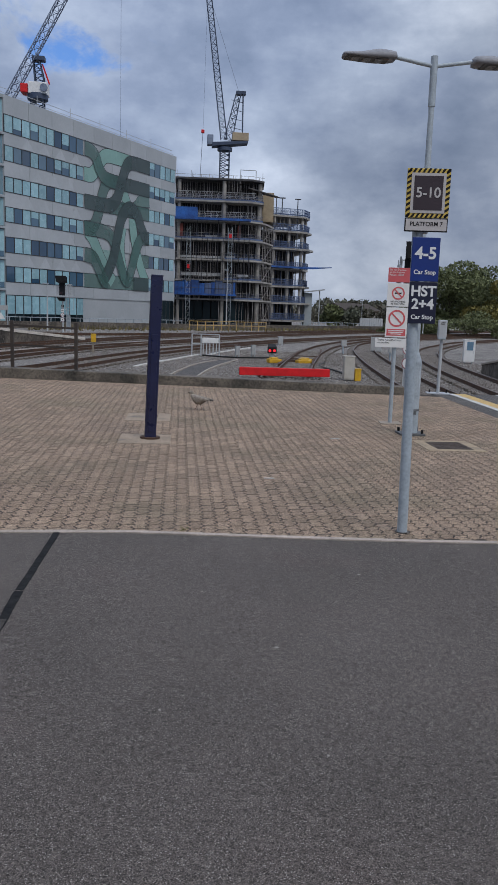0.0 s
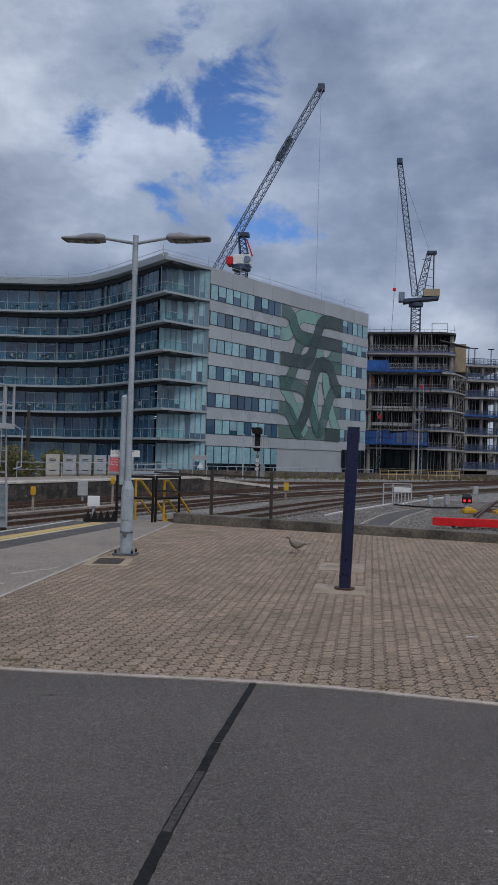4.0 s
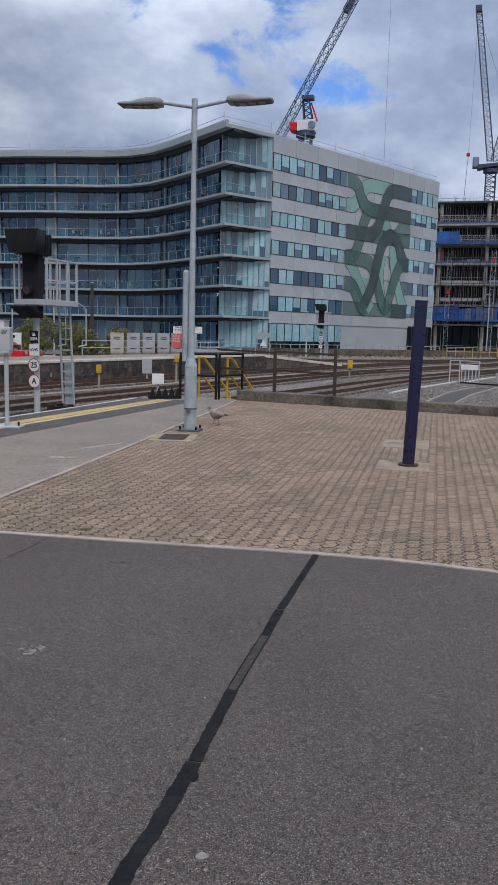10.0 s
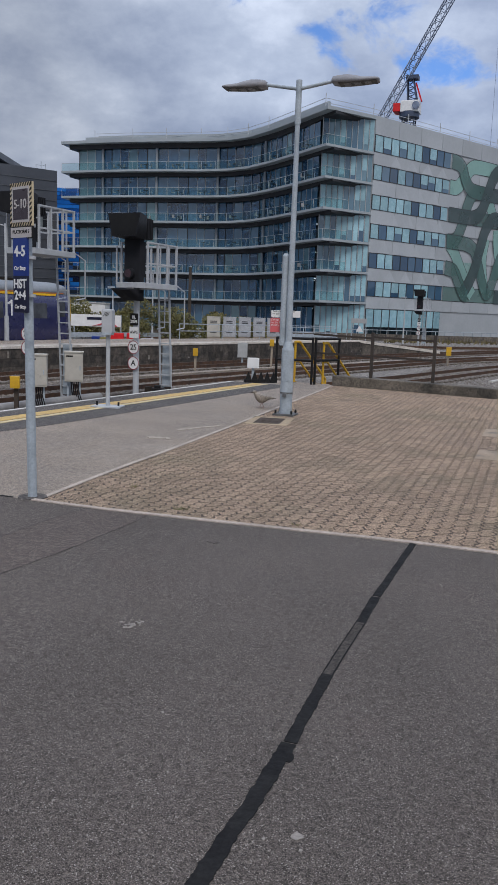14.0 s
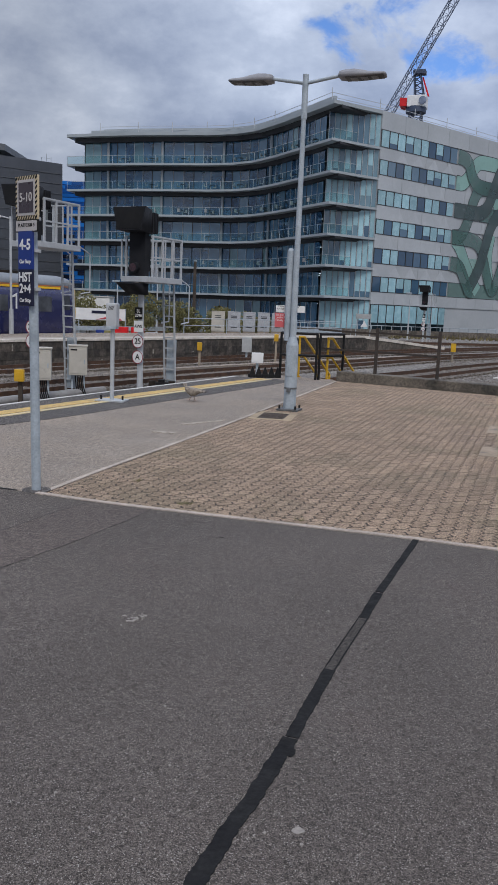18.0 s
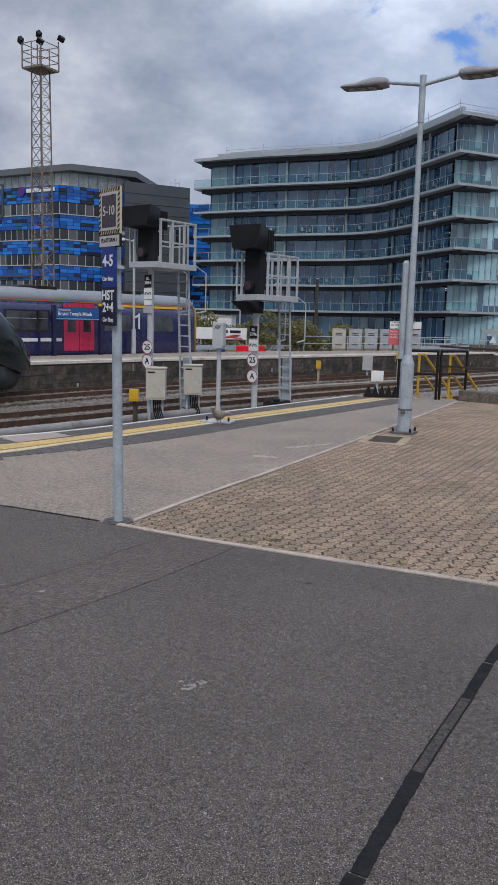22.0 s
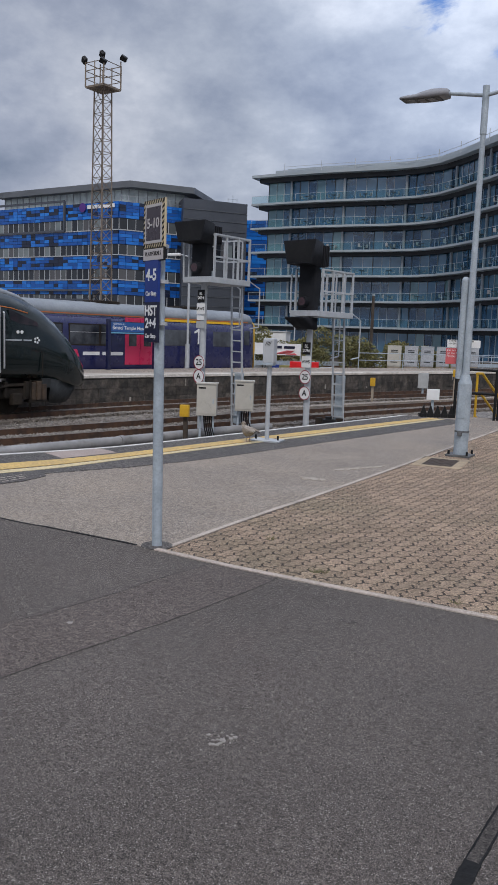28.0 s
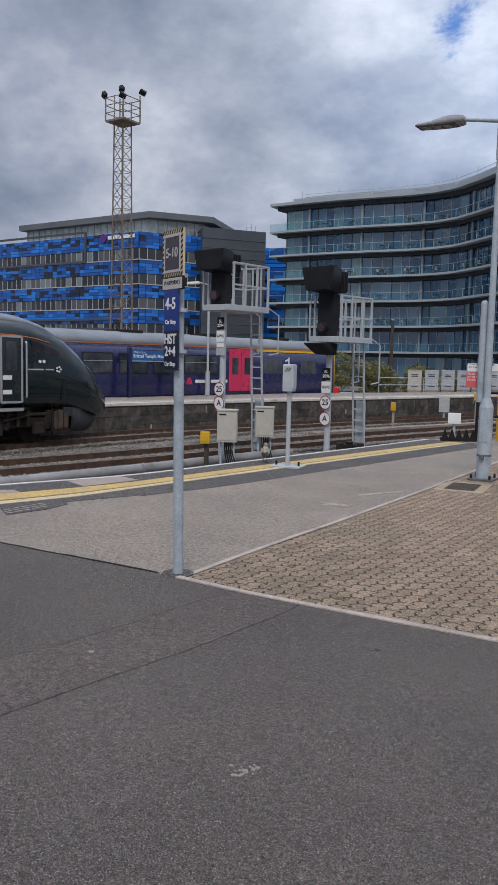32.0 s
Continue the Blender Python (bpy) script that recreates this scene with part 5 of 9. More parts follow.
def car_stop_sign(at, turn, number, lean=0.0, dz=(0, 0, 0), dx=0.0):
    t = thing("car_stop_sign", "galvanised post with stacked train stopping signs", "sign", at, turn, "car stop signs")
    part("post", one(tube, (0, 0.045, -0.02), (lean, 0.045, 2.28), 0.038, 18), M["galv"], t, "galvanised steel post")
    part("collar", one(tube, (0, 0.045, -0.01), (0, 0.045, 0.006), 0.055 if number == "7" else 0.12, 16), M["tarmac_dark"], t)
    top = part("stop_panel", rbox(-0.15, 0.15, -0.02, 0.0, 2.30, 2.635, 0.004), M["sign_buff"], t, "maroon panel with striped border")
    if number == "7":
        top.data.materials[0] = M["sign_yellow"]
    hazard_border(-0.15, 0.15, 2.30, 2.635, 0.03, top, -0.0215)
    part("inset", one(box, -0.12, 0.12, -0.0235, -0.019, 2.332, 2.604), M["sign_grey"], top)
    part("field", one(box, -0.10, 0.10, -0.0255, -0.022, 2.352, 2.584), M["sign_brown"], top)
    text_mesh("lettering", "5-10", 0.096, M["sign_grey"], top, pose(0, -0.027, 2.468, 90), bold=0.0015)
    top.location = (dx * 0.6, 0, dz[0])
    p = part("platform_panel", rbox(-0.15, 0.15, -0.02, 0.0, 2.205, 2.298, 0.003), M["black"], t, "pale platform number panel with a black edge")
    part("field", one(box, -0.143, 0.143, -0.0212, -0.019, 2.213, 2.292), M["sign_grey"], p)
    text_mesh("lettering", "PLATFORM " + number, 0.040, M["black"], p, pose(0, -0.0222, 2.257, 90), bold=0.0004)
    p.location = (dx * 0.6, 0, dz[0])
    p = part("blue_panel", rbox(-0.0975, 0.0975, -0.02, 0.0, 1.862, 2.167, 0.003), M["sign_blue"], t, "blue car stop panel")
    text_mesh("lettering", "4-5", 0.115, M["sign_white"], p, pose(0, -0.0215, 2.055, 90), bold=0.003)
    text_mesh("lettering", "Car Stop", 0.043, M["sign_white"], p, pose(0, -0.0215, 1.925, 90), bold=0.001)
    p.location = (dx, 0, dz[1])
    p = part("navy_panel", rbox(-0.0975, 0.0975, -0.02, 0.0, 1.565, 1.858, 0.003), M["sign_navy"], t, "navy car stop panel")
    text_mesh("lettering", "HST", 0.1, M["sign_white"], p, pose(0, -0.0215, 1.79, 90), bold=0.003)
    text_mesh("lettering", "2+4", 0.1, M["sign_white"], p, pose(0, -0.0215, 1.70, 90), bold=0.003)
    text_mesh("lettering", "Car Stop", 0.043, M["sign_white"], p, pose(0, -0.0215, 1.61, 90), bold=0.001)
    p.location = (dx, 0, dz[2])
    for z in (1.65, 1.95, 2.2):
        part("clip", one(tube, (0, 0.045, z), (0, 0.045, z + 0.025), 0.043, 14), M["galv_pale"], t)
    return t


car_stop_sign((2.55, 4.56, 0), -8, "7", -0.03, (0, 0, 0), 0.03)
car_stop_sign((-3.18, 4.415, 0), -21, "5", -0.045, (-0.10, -0.05, -0.04), -0.05)


M["lantern"] = mat("dull_lantern_grey", (0.27, 0.27, 0.285), (0.22, 0.22, 0.235), 5, 0.6, fine=0.15, fscale=40)
M["lamp_cell"] = mat("dim_lamp_cell", (0.17, 0.165, 0.17), (0.12, 0.12, 0.12), 8, 0.3)
M["galv_dark"] = mat("dull_dark_steel", (0.12, 0.125, 0.13), (0.08, 0.08, 0.08), 6, 0.7, fine=0.3, fscale=30)


def lamp_post(at, turn, label, stub=True):
    t = thing("lamp_post", label, "street lamp", at, turn, "platform lamps")
    part("base_plate", rbox(-0.17, 0.17, -0.17, 0.17, 0.0, 0.03, 0.006), M["galv_dark"], t)
    for x in (-0.13, 0.13):
        for y in (-0.13, 0.13):
            part("bolt", one(tube, (x, y, 0.03), (x, y, 0.085), 0.018, 6), M["black"], t, "dark anchor bolt")
    part("base_tube", one(tube, (0, 0, 0.03), (0, 0, 1.03), 0.098, 24), M["galv"], t, "wide galvanised base tube")
    part("shoulder", one(tube, (0, 0, 1.03), (0, 0, 1.16), 0.098, 24, 0.058), M["galv"], t)
    part("strap", one(tube, (0, 0, 0.345), (0, 0, 0.37), 0.103, 20), M["galv_dark"], t, "dark strap")
    part("strap_bracket", rbox(-0.03, 0.03, -0.135, -0.09, 0.30, 0.36, 0.006), M["galv_dark"], t)
    part("hatch", one(box, -0.05, 0.05, -0.101, -0.07, 0.55, 0.95), M["galv"], t)
    part("pole", one(tube, (0, 0, 1.16), (0, 0, 4.45), 0.052, 20, 0.036), M["galv"], t)
    part("spigot", one(tube, (0, 0, 4.42), (0, 0, 5.05), 0.046, 18), M["galv"], t, "sleeve carrying the two arms")
    if stub:
        part("hinge_stub", one(tube, (-0.105, 0.03, 1.1), (-0.105, 0.03, 2.48), 0.052, 18), M["galv"], t, "hinge stub for lowering the lamp")
        part("stub_cap", one(tube, (-0.105, 0.03, 2.48), (-0.105, 0.03, 2.52), 0.052, 18, 0.03), M["galv"], t)
    for s in (-1, 1):
        arm = part("arm", one(tube, (0, 0, 4.925), (s * 0.54, 0, 5.015), 0.026, 12), M["galv"], t)
        prof = [(0.50, 0.05, 4.99, 5.045), (0.52, 0.12, 4.972, 5.06), (0.60, 0.14, 4.965, 5.072), (0.74, 0.15, 4.96, 5.078), (0.86, 0.15, 4.963, 5.058), (0.96, 0.145, 4.968, 5.036), (1.14, 0.135, 4.978, 5.028), (1.185, 0.12, 4.983, 5.024), (1.20, 0.09, 4.99, 5.018)]
        head = part("lantern", one(loft, [[(s * x, -w, lo), (s * x, w, lo), (s * x, w * 0.95, (lo + hi) / 2), (s * x, w * 0.55, hi), (s * x, -w * 0.55, hi), (s * x, -w * 0.95, (lo + hi) / 2)][::s] for x, w, lo, hi in prof]), M["lantern"], t, "flat cobra-head lantern")
        part("diffuser", one(prism, [(s * 0.62, -0.12 * s), (s * 1.17, -0.11 * s), (s * 1.17, 0.11 * s), (s * 0.62, 0.12 * s)], [4.952, 4.972, 4.972, 4.952], [4.962, 4.982, 4.982, 4.962]), M["galv_dark"], head, "dark glass diffuser")
        for k in range(3):
            x = s * (0.74 + 0.15 * k)
            part("lamp_cell", one(box, x - 0.05, x + 0.05, -0.08, 0.08, 4.9485 + 0.0055 * k, 4.957 + 0.0055 * k), M["lamp_cell"], head, "lamp cell behind the diffuser")
    return t


lamp5 = lamp_post((-3.0, 11.05, 0), 2, "grey galvanised twin-arm lamp post with a hinge stub")
lamp7 = lamp_post((4.055, 9.62, 0), 0, "grey galvanised twin-arm lamp post on block paving", False)
lamp7.scale = (1, 1, 0.977)


def writing_bars(parent, x0, x1, y, rows, material, h):
    for z, a, b in rows:
        part("writing_bar", one(box, x0 + (x1 - x0) * a, x0 + (x1 - x0) * b, y - 0.002, y, z - h / 2, z + h / 2), material, parent)


ns = thing("line_notice", "white notice about trains in both directions", "sign", (-3.0, 11.05, 0), 17, "trackside notices")
p = part("panel", rbox(-0.29, 0.17, 0.13, 0.142, 1.54, 1.645, 0.003), M["sign_white"], ns)
text_mesh("lettering", "Trains run either way\non this line", 0.04, M["black"], p, pose(-0.27, 0.128, 1.612, 90), align="LEFT")
part("clamp", one(box, -0.03, 0.03, 0.05, 0.13, 1.57, 1.62), M["galv"], ns)
ns = thing("trespass_notice", "faded red warning notice about trespass", "sign", (-3.0, 11.05, 0), 17, "trackside notices")
p = part("panel", rbox(-0.3, -0.01, 0.13, 0.142, 1.30, 1.525, 0.003), M["sign_red"], ns)
text_mesh("lettering", "Warning\nDo not trespass\non the Railway\nPenalty £1000", 0.042, M["sign_white"], p, pose(-0.285, 0.128, 1.475, 90), align="LEFT")
part("clamp", one(box, -0.03, 0.0, 0.05, 0.13, 1.40, 1.45), M["galv"], ns)

# notices on a post of their own beside platform 7
ns = thing("notice_post", "slim grey post with safety notices", "sign", (4.06, 10.71, 0), -6)
part("post", one(tube, (0, 0.04, 0), (0, 0.04, 2.36), 0.03, 14), M["galv"], ns)
part("foot", rbox(-0.16, 0.16, -0.12, 0.2, -0.005, 0.012, 0.004), M["concrete"], ns)
p = part("warning_panel", rbox(-0.16, 0.16, -0.012, 0, 2.11, 2.32, 0.003), M["sign_red"], ns, "red trespass warning panel")
text_mesh("lettering", "Warning\nDo not trespass\non the Railway\nPenalty £1000", 0.037, M["sign_white"], p, pose(-0.145, -0.014, 2.27, 90), align="LEFT")
p = part("smoking_panel", rbox(-0.16, 0.16, -0.012, 0, 1.755, 2.095, 0.003), M["sign_white"], ns, "white no smoking panel")


def ring(bm, x, y, z, r0, r1, n=28):
    a = [bm.verts.new((x + r0 * math.cos(k * math.tau / n), y, z + r0 * math.sin(k * math.tau / n))) for k in range(n)]
    b = [bm.verts.new((x + r1 * math.cos(k * math.tau / n), y, z + r1 * math.sin(k * math.tau / n))) for k in range(n)]
    c = [bm.verts.new((v.co.x, y - 0.003, v.co.z)) for v in a]
    d = [bm.verts.new((v.co.x, y - 0.003, v.co.z)) for v in b]
    for k in range(n):
        j = (k + 1) % n
        for f in ((c[k], c[j], d[j], d[k]), (a[k], a[j], c[j], c[k]), (b[k], d[k], d[j], b[j])):
            bm.faces.new(f)


part("red_ring", one(ring, 0, -0.0125, 1.95, 0.075, 0.095), M["sign_red"], p)
part("slash", one(bar, (-0.06, -0.0155, 2.01), (0.06, -0.0155, 1.89), 0.003, 0.02), M["sign_red"], p)
part("symbol", one(box, -0.05, 0.05, -0.0135, -0.012, 1.94, 1.96), M["black"], p)
text_mesh("lettering", "NO SMOKING\nIN THIS AREA", 0.034, M["black"], p, pose(0, -0.014, 1.81, 90))
p = part("crossing_panel", rbox(-0.16, 0.16, -0.012, 0, 1.30, 1.74, 0.003), M["sign_white"], ns, "white no entry panel")
part("red_ring", one(ring, 0, -0.0125, 1.58, 0.1, 0.125), M["sign_red"], p)
part("slash", one(bar, (-0.08, -0.0155, 1.66), (0.08, -0.0155, 1.5), 0.003, 0.022), M["sign_red"], p)
part("red_field", one(box, -0.14, 0.14, -0.0145, -0.012, 1.325, 1.425), M["sign_red"], p)
writing_bars(p, -0.13, 0.13, -0.0145, [(1.40, 0.05, 0.95), (1.375, 0.05, 0.9), (1.35, 0.2, 0.8)], M["sign_white"], 0.012)
p = part("line_panel", rbox(-0.3, 0.16, -0.012, 0, 1.15, 1.285, 0.003), M["sign_white"], ns, "white line notice")
text_mesh("lettering", "Trains run either way\non this line", 0.04, M["black"], p, pose(-0.27, -0.014, 1.24, 90), align="LEFT")


def help_post(at, turn):
    t = thing("signal_telephone", "grey railway telephone box on a slim post", "telephone", at, turn, "telephone posts")
    part("base_plate", rbox(-0.24, 0.24, -0.16, 0.16, 0.0, 0.025, 0.004), M["galv_pale"], t)
    for x in (-0.18, 0.18):
        part("bolt", one(tube, (x, 0, 0.02), (x, 0, 0.09), 0.018, 6), M["black"], t)
    part("post", one(tube, (0, 0, 0.02), (0, 0, 1.2), 0.034, 14), M["galv_pale"], t)
    b = part("box", rbox(-0.09, 0.09, -0.09, 0.08, 1.19, 1.57, 0.025), M["galv_pale"], t, "grey moulded telephone box")
    for k in range(4):
        part("slot", one(bar, (-0.05 + k * 0.022, -0.0905, 1.46), (-0.02 + k * 0.022, -0.0905, 1.52), 0.004, 0.009), M["black"], b)
    part("tray", rbox(-0.08, 0.08, -0.1, 0.06, 1.16, 1.2, 0.008), M["galv"], t)


help_post((-5.79, 10.3, 0), 12)
help_post((6.38, 15.6, 0), -10)

# navy post on a round foot, leaning a little
np_ = thing("steel_post", "leaning navy blue steel post with a round foot", "post", (0.5, 8.83, 0), 6)
lean = Matrix.Rotation(radians(1.6), 4, "Y") @ Matrix.Rotation(radians(1.5), 4, "X")


def ipost(bm):
    prof = [(-0.068, -0.07), (0.068, -0.07), (0.068, -0.05), (0.04, -0.035), (0.04, 0.035), (0.068, 0.05), (0.068, 0.07), (-0.068, 0.07), (-0.068, 0.05), (-0.04, 0.035), (-0.04, -0.035), (-0.068, -0.05)]
    prism(bm, prof, 0.02, 2.0)


q = part("shaft", one(ipost), M["navy"], np_, "navy painted steel section", bevel=0.004)
q.matrix_basis = lean
q = part("channel", one(box, -0.038, 0.038, -0.083, -0.068, 0.1, 1.3), M["navy"], np_, bevel=0.003)
q.matrix_basis = lean
q = part("cap", rbox(-0.072, 0.072, -0.075, 0.075, 1.995, 2.012, 0.004), M["navy"], np_)
q.matrix_basis = lean
part("foot", one(tube, (0, 0, 0), (0, 0, 0.028), 0.125, 28), M["rail_rust"], np_, "round foot plate")
M["concrete_worn"] = mat("worn_concrete", (0.36, 0.28, 0.205), (0.28, 0.22, 0.16), 3, 0.92, fine=0.25, fscale=25, stain=(0.16, 0.135, 0.11), sscale=2.0)
for x0, x1, y0, y1 in ((0.12, 0.76, 8.42, 9.15), (0.07, 0.73, 10.40, 11.25)):
    tagged(part("concrete_pad", rbox(x0, x1, y0, y1, -0.04, 0.005, 0.01), M["concrete_worn"]), "square concrete patch in the paving", "concrete pad", "concrete pads")
tagged(part("cut_post_stub", one(tube, (0.45, 10.85, 0.0), (0.45, 10.85, 0.035), 0.09, 16), M["rail_rust"]), "rusty stub of a removed post", "post stub")

M["manhole_frame"] = mat("ochre_stained_concrete", (0.40, 0.31, 0.20), (0.30, 0.235, 0.16), 4, 0.9, bump=0.3, fine=0.3, fscale=30, stain=(0.22, 0.175, 0.125), sscale=3)
M["manhole_iron"] = mat("brown_iron", (0.085, 0.062, 0.048), (0.055, 0.042, 0.034), 5, 0.75, 0.2, fine=0.3, fscale=40)
for x0, x1, y0, y1, a in ((-3.3, -2.67, 9.76, 10.66, 9), (3.92, 4.66, 8.28, 9.08, 0)):
    mh = thing("manhole", "rectangular manhole cover in a pale concrete frame", "manhole", ((x0 + x1) / 2, (y0 + y1) / 2, 0), a, "manholes")
    w, d = (x1 - x0) / 2, (y1 - y0) / 2
    part("frame", rbox(-w, w, -d, d, -0.04, 0.005, 0.008), M["manhole_frame"], mh, "stained pale concrete frame")
    cover = part("cover", rbox(-w * 0.62, w * 0.62, -d * 0.7, d * 0.7, -0.02, 0.008, 0.004), M["manhole_iron"], mh, "brown rusted iron cover")
    for k in range(9):
        part("rib", one(box, -w * 0.58, w * 0.58, d * (-0.6 + 0.15 * k) - 0.01, d * (-0.6 + 0.15 * k) + 0.01, 0.007, 0.011), M["manhole_iron"], cover)

# ---- asphalt details ----
jit = random.Random(4)


def bitumen(name, pts, half, z, material, label, ragged=0.008):
    """A poured joint with ragged edges."""
    ln = smooth_line(pts, 0.012)
    lft, rgt, wa, wb = [], [], 0.0, 0.0
    for a, b in zip(offset_line(ln, -half), offset_line(ln, half)):
        wa, wb = wa * 0.5 + jit.uniform(-0.22, 0.22) * ragged, wb * 0.5 + jit.uniform(-0.22, 0.22) * ragged
        wa, wb = max(-0.006, min(0.006, wa)), max(-0.006, min(0.006, wb))
        lft.append(a + Vector((wa, 0)))
        rgt.append(b + Vector((wb, 0)))
    part(name, one(strip, lft, rgt, -0.01, z), material, platform, label)


M["seam_worn"] = mat("worn_bitumen", (0.055, 0.049, 0.045), (0.085, 0.075, 0.067), 22.0, 0.92, bump=0.6, bscale=120, fine=0.4, fscale=70, spec=0.2, stones=0.5, stscale=200)
bitumen("asphalt_seam", [(0.0, 4.50), (-0.015, 3.85), (-0.03, 3.3)], 0.023, 0.0035, M["seam"], "black bitumen sealed joint")
bitumen("asphalt_seam", [(-0.03, 3.28), (-0.03, 3.0), (-0.028, 2.86)], 0.026, 0.0036, M["seam"], "black bitumen sealed joint", 0.012)
bitumen("seam_scab", [(-0.028, 2.87), (-0.034, 2.5), (-0.036, 2.18)], 0.021, 0.003, M["seam_worn"], "worn grey stretch of the joint")
for side in (-0.024, 0.022):
    bitumen("seam_edge", [(side - 0.028, 2.87), (side - 0.034, 2.5), (side - 0.036, 2.18)], 0.0035, 0.0034, M["seam"], "thin black line at the joint's edge", 0.004)
bitumen("asphalt_seam", [(-0.036, 2.19), (-0.03, 1.9), (-0.022, 1.57)], 0.026, 0.0036, M["seam"], "black bitumen sealed joint", 0.012)
bitumen("asphalt_seam", [(-0.022, 1.56), (-0.026, 1.2), (-0.04, 0.86), (-0.03, 0.4), (0.0, -1.2)], 0.030, 0.0037, M["seam"], "black bitumen sealed joint", 0.016)
bitumen("seam_spill", [(0.0, 1.5), (0.006, 1.47), (0.002, 1.44)], 0.012, 0.0033, M["seam"], "small spill of bitumen", 0.03)
CR1 = [(-2.57, 4.34), (-2.62, 3.95), (-2.65, 3.5), (-2.70, 3.0), (-2.82, 2.5), (-3.05, 1.6), (-3.3, 0.4)]
CR2 = [(-2.04, 4.38), (-2.03, 4.15), (-2.07, 3.57), (-2.12, 3.07), (-2.2, 2.54), (-2.25, 2.08), (-2.4, 1.2), (-2.6, 0.2)]
M["crack"] = mat("worn_joint", (0.045, 0.042, 0.04), (0.085, 0.078, 0.07), 9.0, 0.95, fine=0.4, fscale=40, spec=0.2)
for pts in (CR1, CR2):
    ln = [p + Vector((jit.uniform(-0.006, 0.006), 0)) for p in smooth_line(pts, 0.12)]
    part("asphalt_crack", one(strip, offset_line(ln, -0.0035), offset_line(ln, 0.0035), -0.01, 0.0025), M["crack"], platform, "thin patch joint")
M["asphalt_patch"] = mat("asphalt_patch", (0.142, 0.117, 0.103), (0.116, 0.096, 0.085), 0.5, 0.92, bump=1.0, bscale=130, fine=0.35, fscale=25, fleck=(0.30, 0.268, 0.24), stones=0.78, stscale=205, spec=0.3)
M["gum"] = mat("trodden_gum", (0.33, 0.30, 0.27), (0.23, 0.21, 0.19), 20, 0.85, fine=0.3)
part("asphalt_patch", one(prism, (CR2 + CR1[::-1])[::-1], -0.01, 0.0015), M["asphalt_patch"], platform, "coarser asphalt patch")


def blot(bm, x, y, r, seed):
    rr = random.Random(seed)
    n = 14
    c = [(x + r * rr.uniform(0.55, 1.15) * math.cos(k * math.tau / n), y + r * rr.uniform(0.55, 1.15) * math.sin(k * math.tau / n)) for k in range(n)]
    prism(bm, c, -0.004, 0.0028 + 0.00004 * (len(bm.verts) // 28 % 45))


bm = B()
spots = [(0.16, 1.055, 0.020), (0.188, 0.995, 0.007), (1.35, 2.5, 0.012), (-2.5, 2.9, 0.02), (2.0, 3.6, 0.012)]
rr = random.Random(9)
spots += [(-1.095 + rr.gauss(0, 0.03), 2.35 + rr.gauss(0, 0.05), rr.uniform(0.004, 0.011)) for _ in range(34)]
spots += [(rr.uniform(-4, 3), rr.uniform(0.2, 4.2), rr.uniform(0.002, 0.007)) for _ in range(110)]
for n, (x, y, r) in enumerate(spots):
    blot(bm, x, y, r, n)
sm = B()
for x, y, l, w in ((-1.28, 3.89, 0.06, 0.008),):
    for k in range(9):
        blot(sm, x + rr.uniform(-l, l), y + rr.uniform(-w, w) * 2.5, rr.uniform(0.004, 0.011), k + 300)
part("oil_smears", sm, M["crack"], platform, "dark oily smears on the asphalt", kind="stuff")
part("gum_spots", bm, M["gum"], platform, "pale trodden gum spots", kind="stuff")
bm = B()
for x, y, a, l in ((-3.6, 9.0, 62, 0.34), (-3.66, 8.8, 62, 0.2), (-3.68, 7.88, 8, 0.16)):
    for k in range(44):
        f = rr.uniform(-1, 1)
        blot(bm, x + f * l * math.cos(radians(a)), y + f * l * math.sin(radians(a)) + rr.gauss(0, 0.03), rr.uniform(0.008, 0.035), k)
part("paint_scuffs", bm, M["coping"], platform, "pale scuff marks on the tarmac", kind="stuff")
bm = B()
for x, y, a, l in ((1.75, 6.5, 10, 0.05), (2.9, 9.1, 2, 0.06)):
    box(bm, x - l, x + l, y - 0.015, y + 0.015, -0.004, 0.006)
part("litter_scraps", bm, M["white_line"], platform, "small pale paper scraps", kind="stuff")

# ---- gate, stairs and railings at the platform end ----
gate = thing("handrail_gate", "black tubular handrails at the platform end", "railing", (0, 0, 0))
for a, b in (((-5.02, 16.75), (-4.2, 16.9)), ((-4.14, 16.95), (-3.78, 17.75))):
    for z in (1.05, 0.55):
        part("rail", one(pipe, [(*a, z), (*b, z)], 0.03), M["black"], gate)
    for q in (a, b):
        part("post", one(tube, (*q, -0.02), (*q, 1.07), 0.03, 10), M["black"], gate)
stairs = thing("steel_stairs", "yellow steel access stairs down to the track", "stairs", (0, 0, 0))
for x in (-4.75, -4.05):
    part("stringer", one(bar, (x, 17.35, -0.05), (x + 0.42, 18.7, -1.0), 0.05, 0.16), M["yellow"], stairs)
    part("handrail", one(pipe, [(x, 17.3, 0.95), (x + 0.06, 17.5, 0.95), (x + 0.42, 18.7, 0.0), (x + 0.42, 18.7, -1.0)], 0.03), M["yellow"], stairs)
    part("mid_rail", one(pipe, [(x, 17.3, 0.5), (x + 0.06, 17.5, 0.5), (x + 0.42, 18.7, -0.45)], 0.026), M["yellow"], stairs)
    part("post", one(tube, (x, 17.35, -0.9), (x, 17.35, 0.95), 0.028, 10), M["yellow"], stairs)
for k in range(4):
    part("tread", one(box, -4.75 + 0.09 * k, -4.05 + 0.09 * k, 17.4 + k * 0.28, 17.65 + k * 0.28, -0.2 - k * 0.21, -0.17 - k * 0.21), M["galv"], stairs)

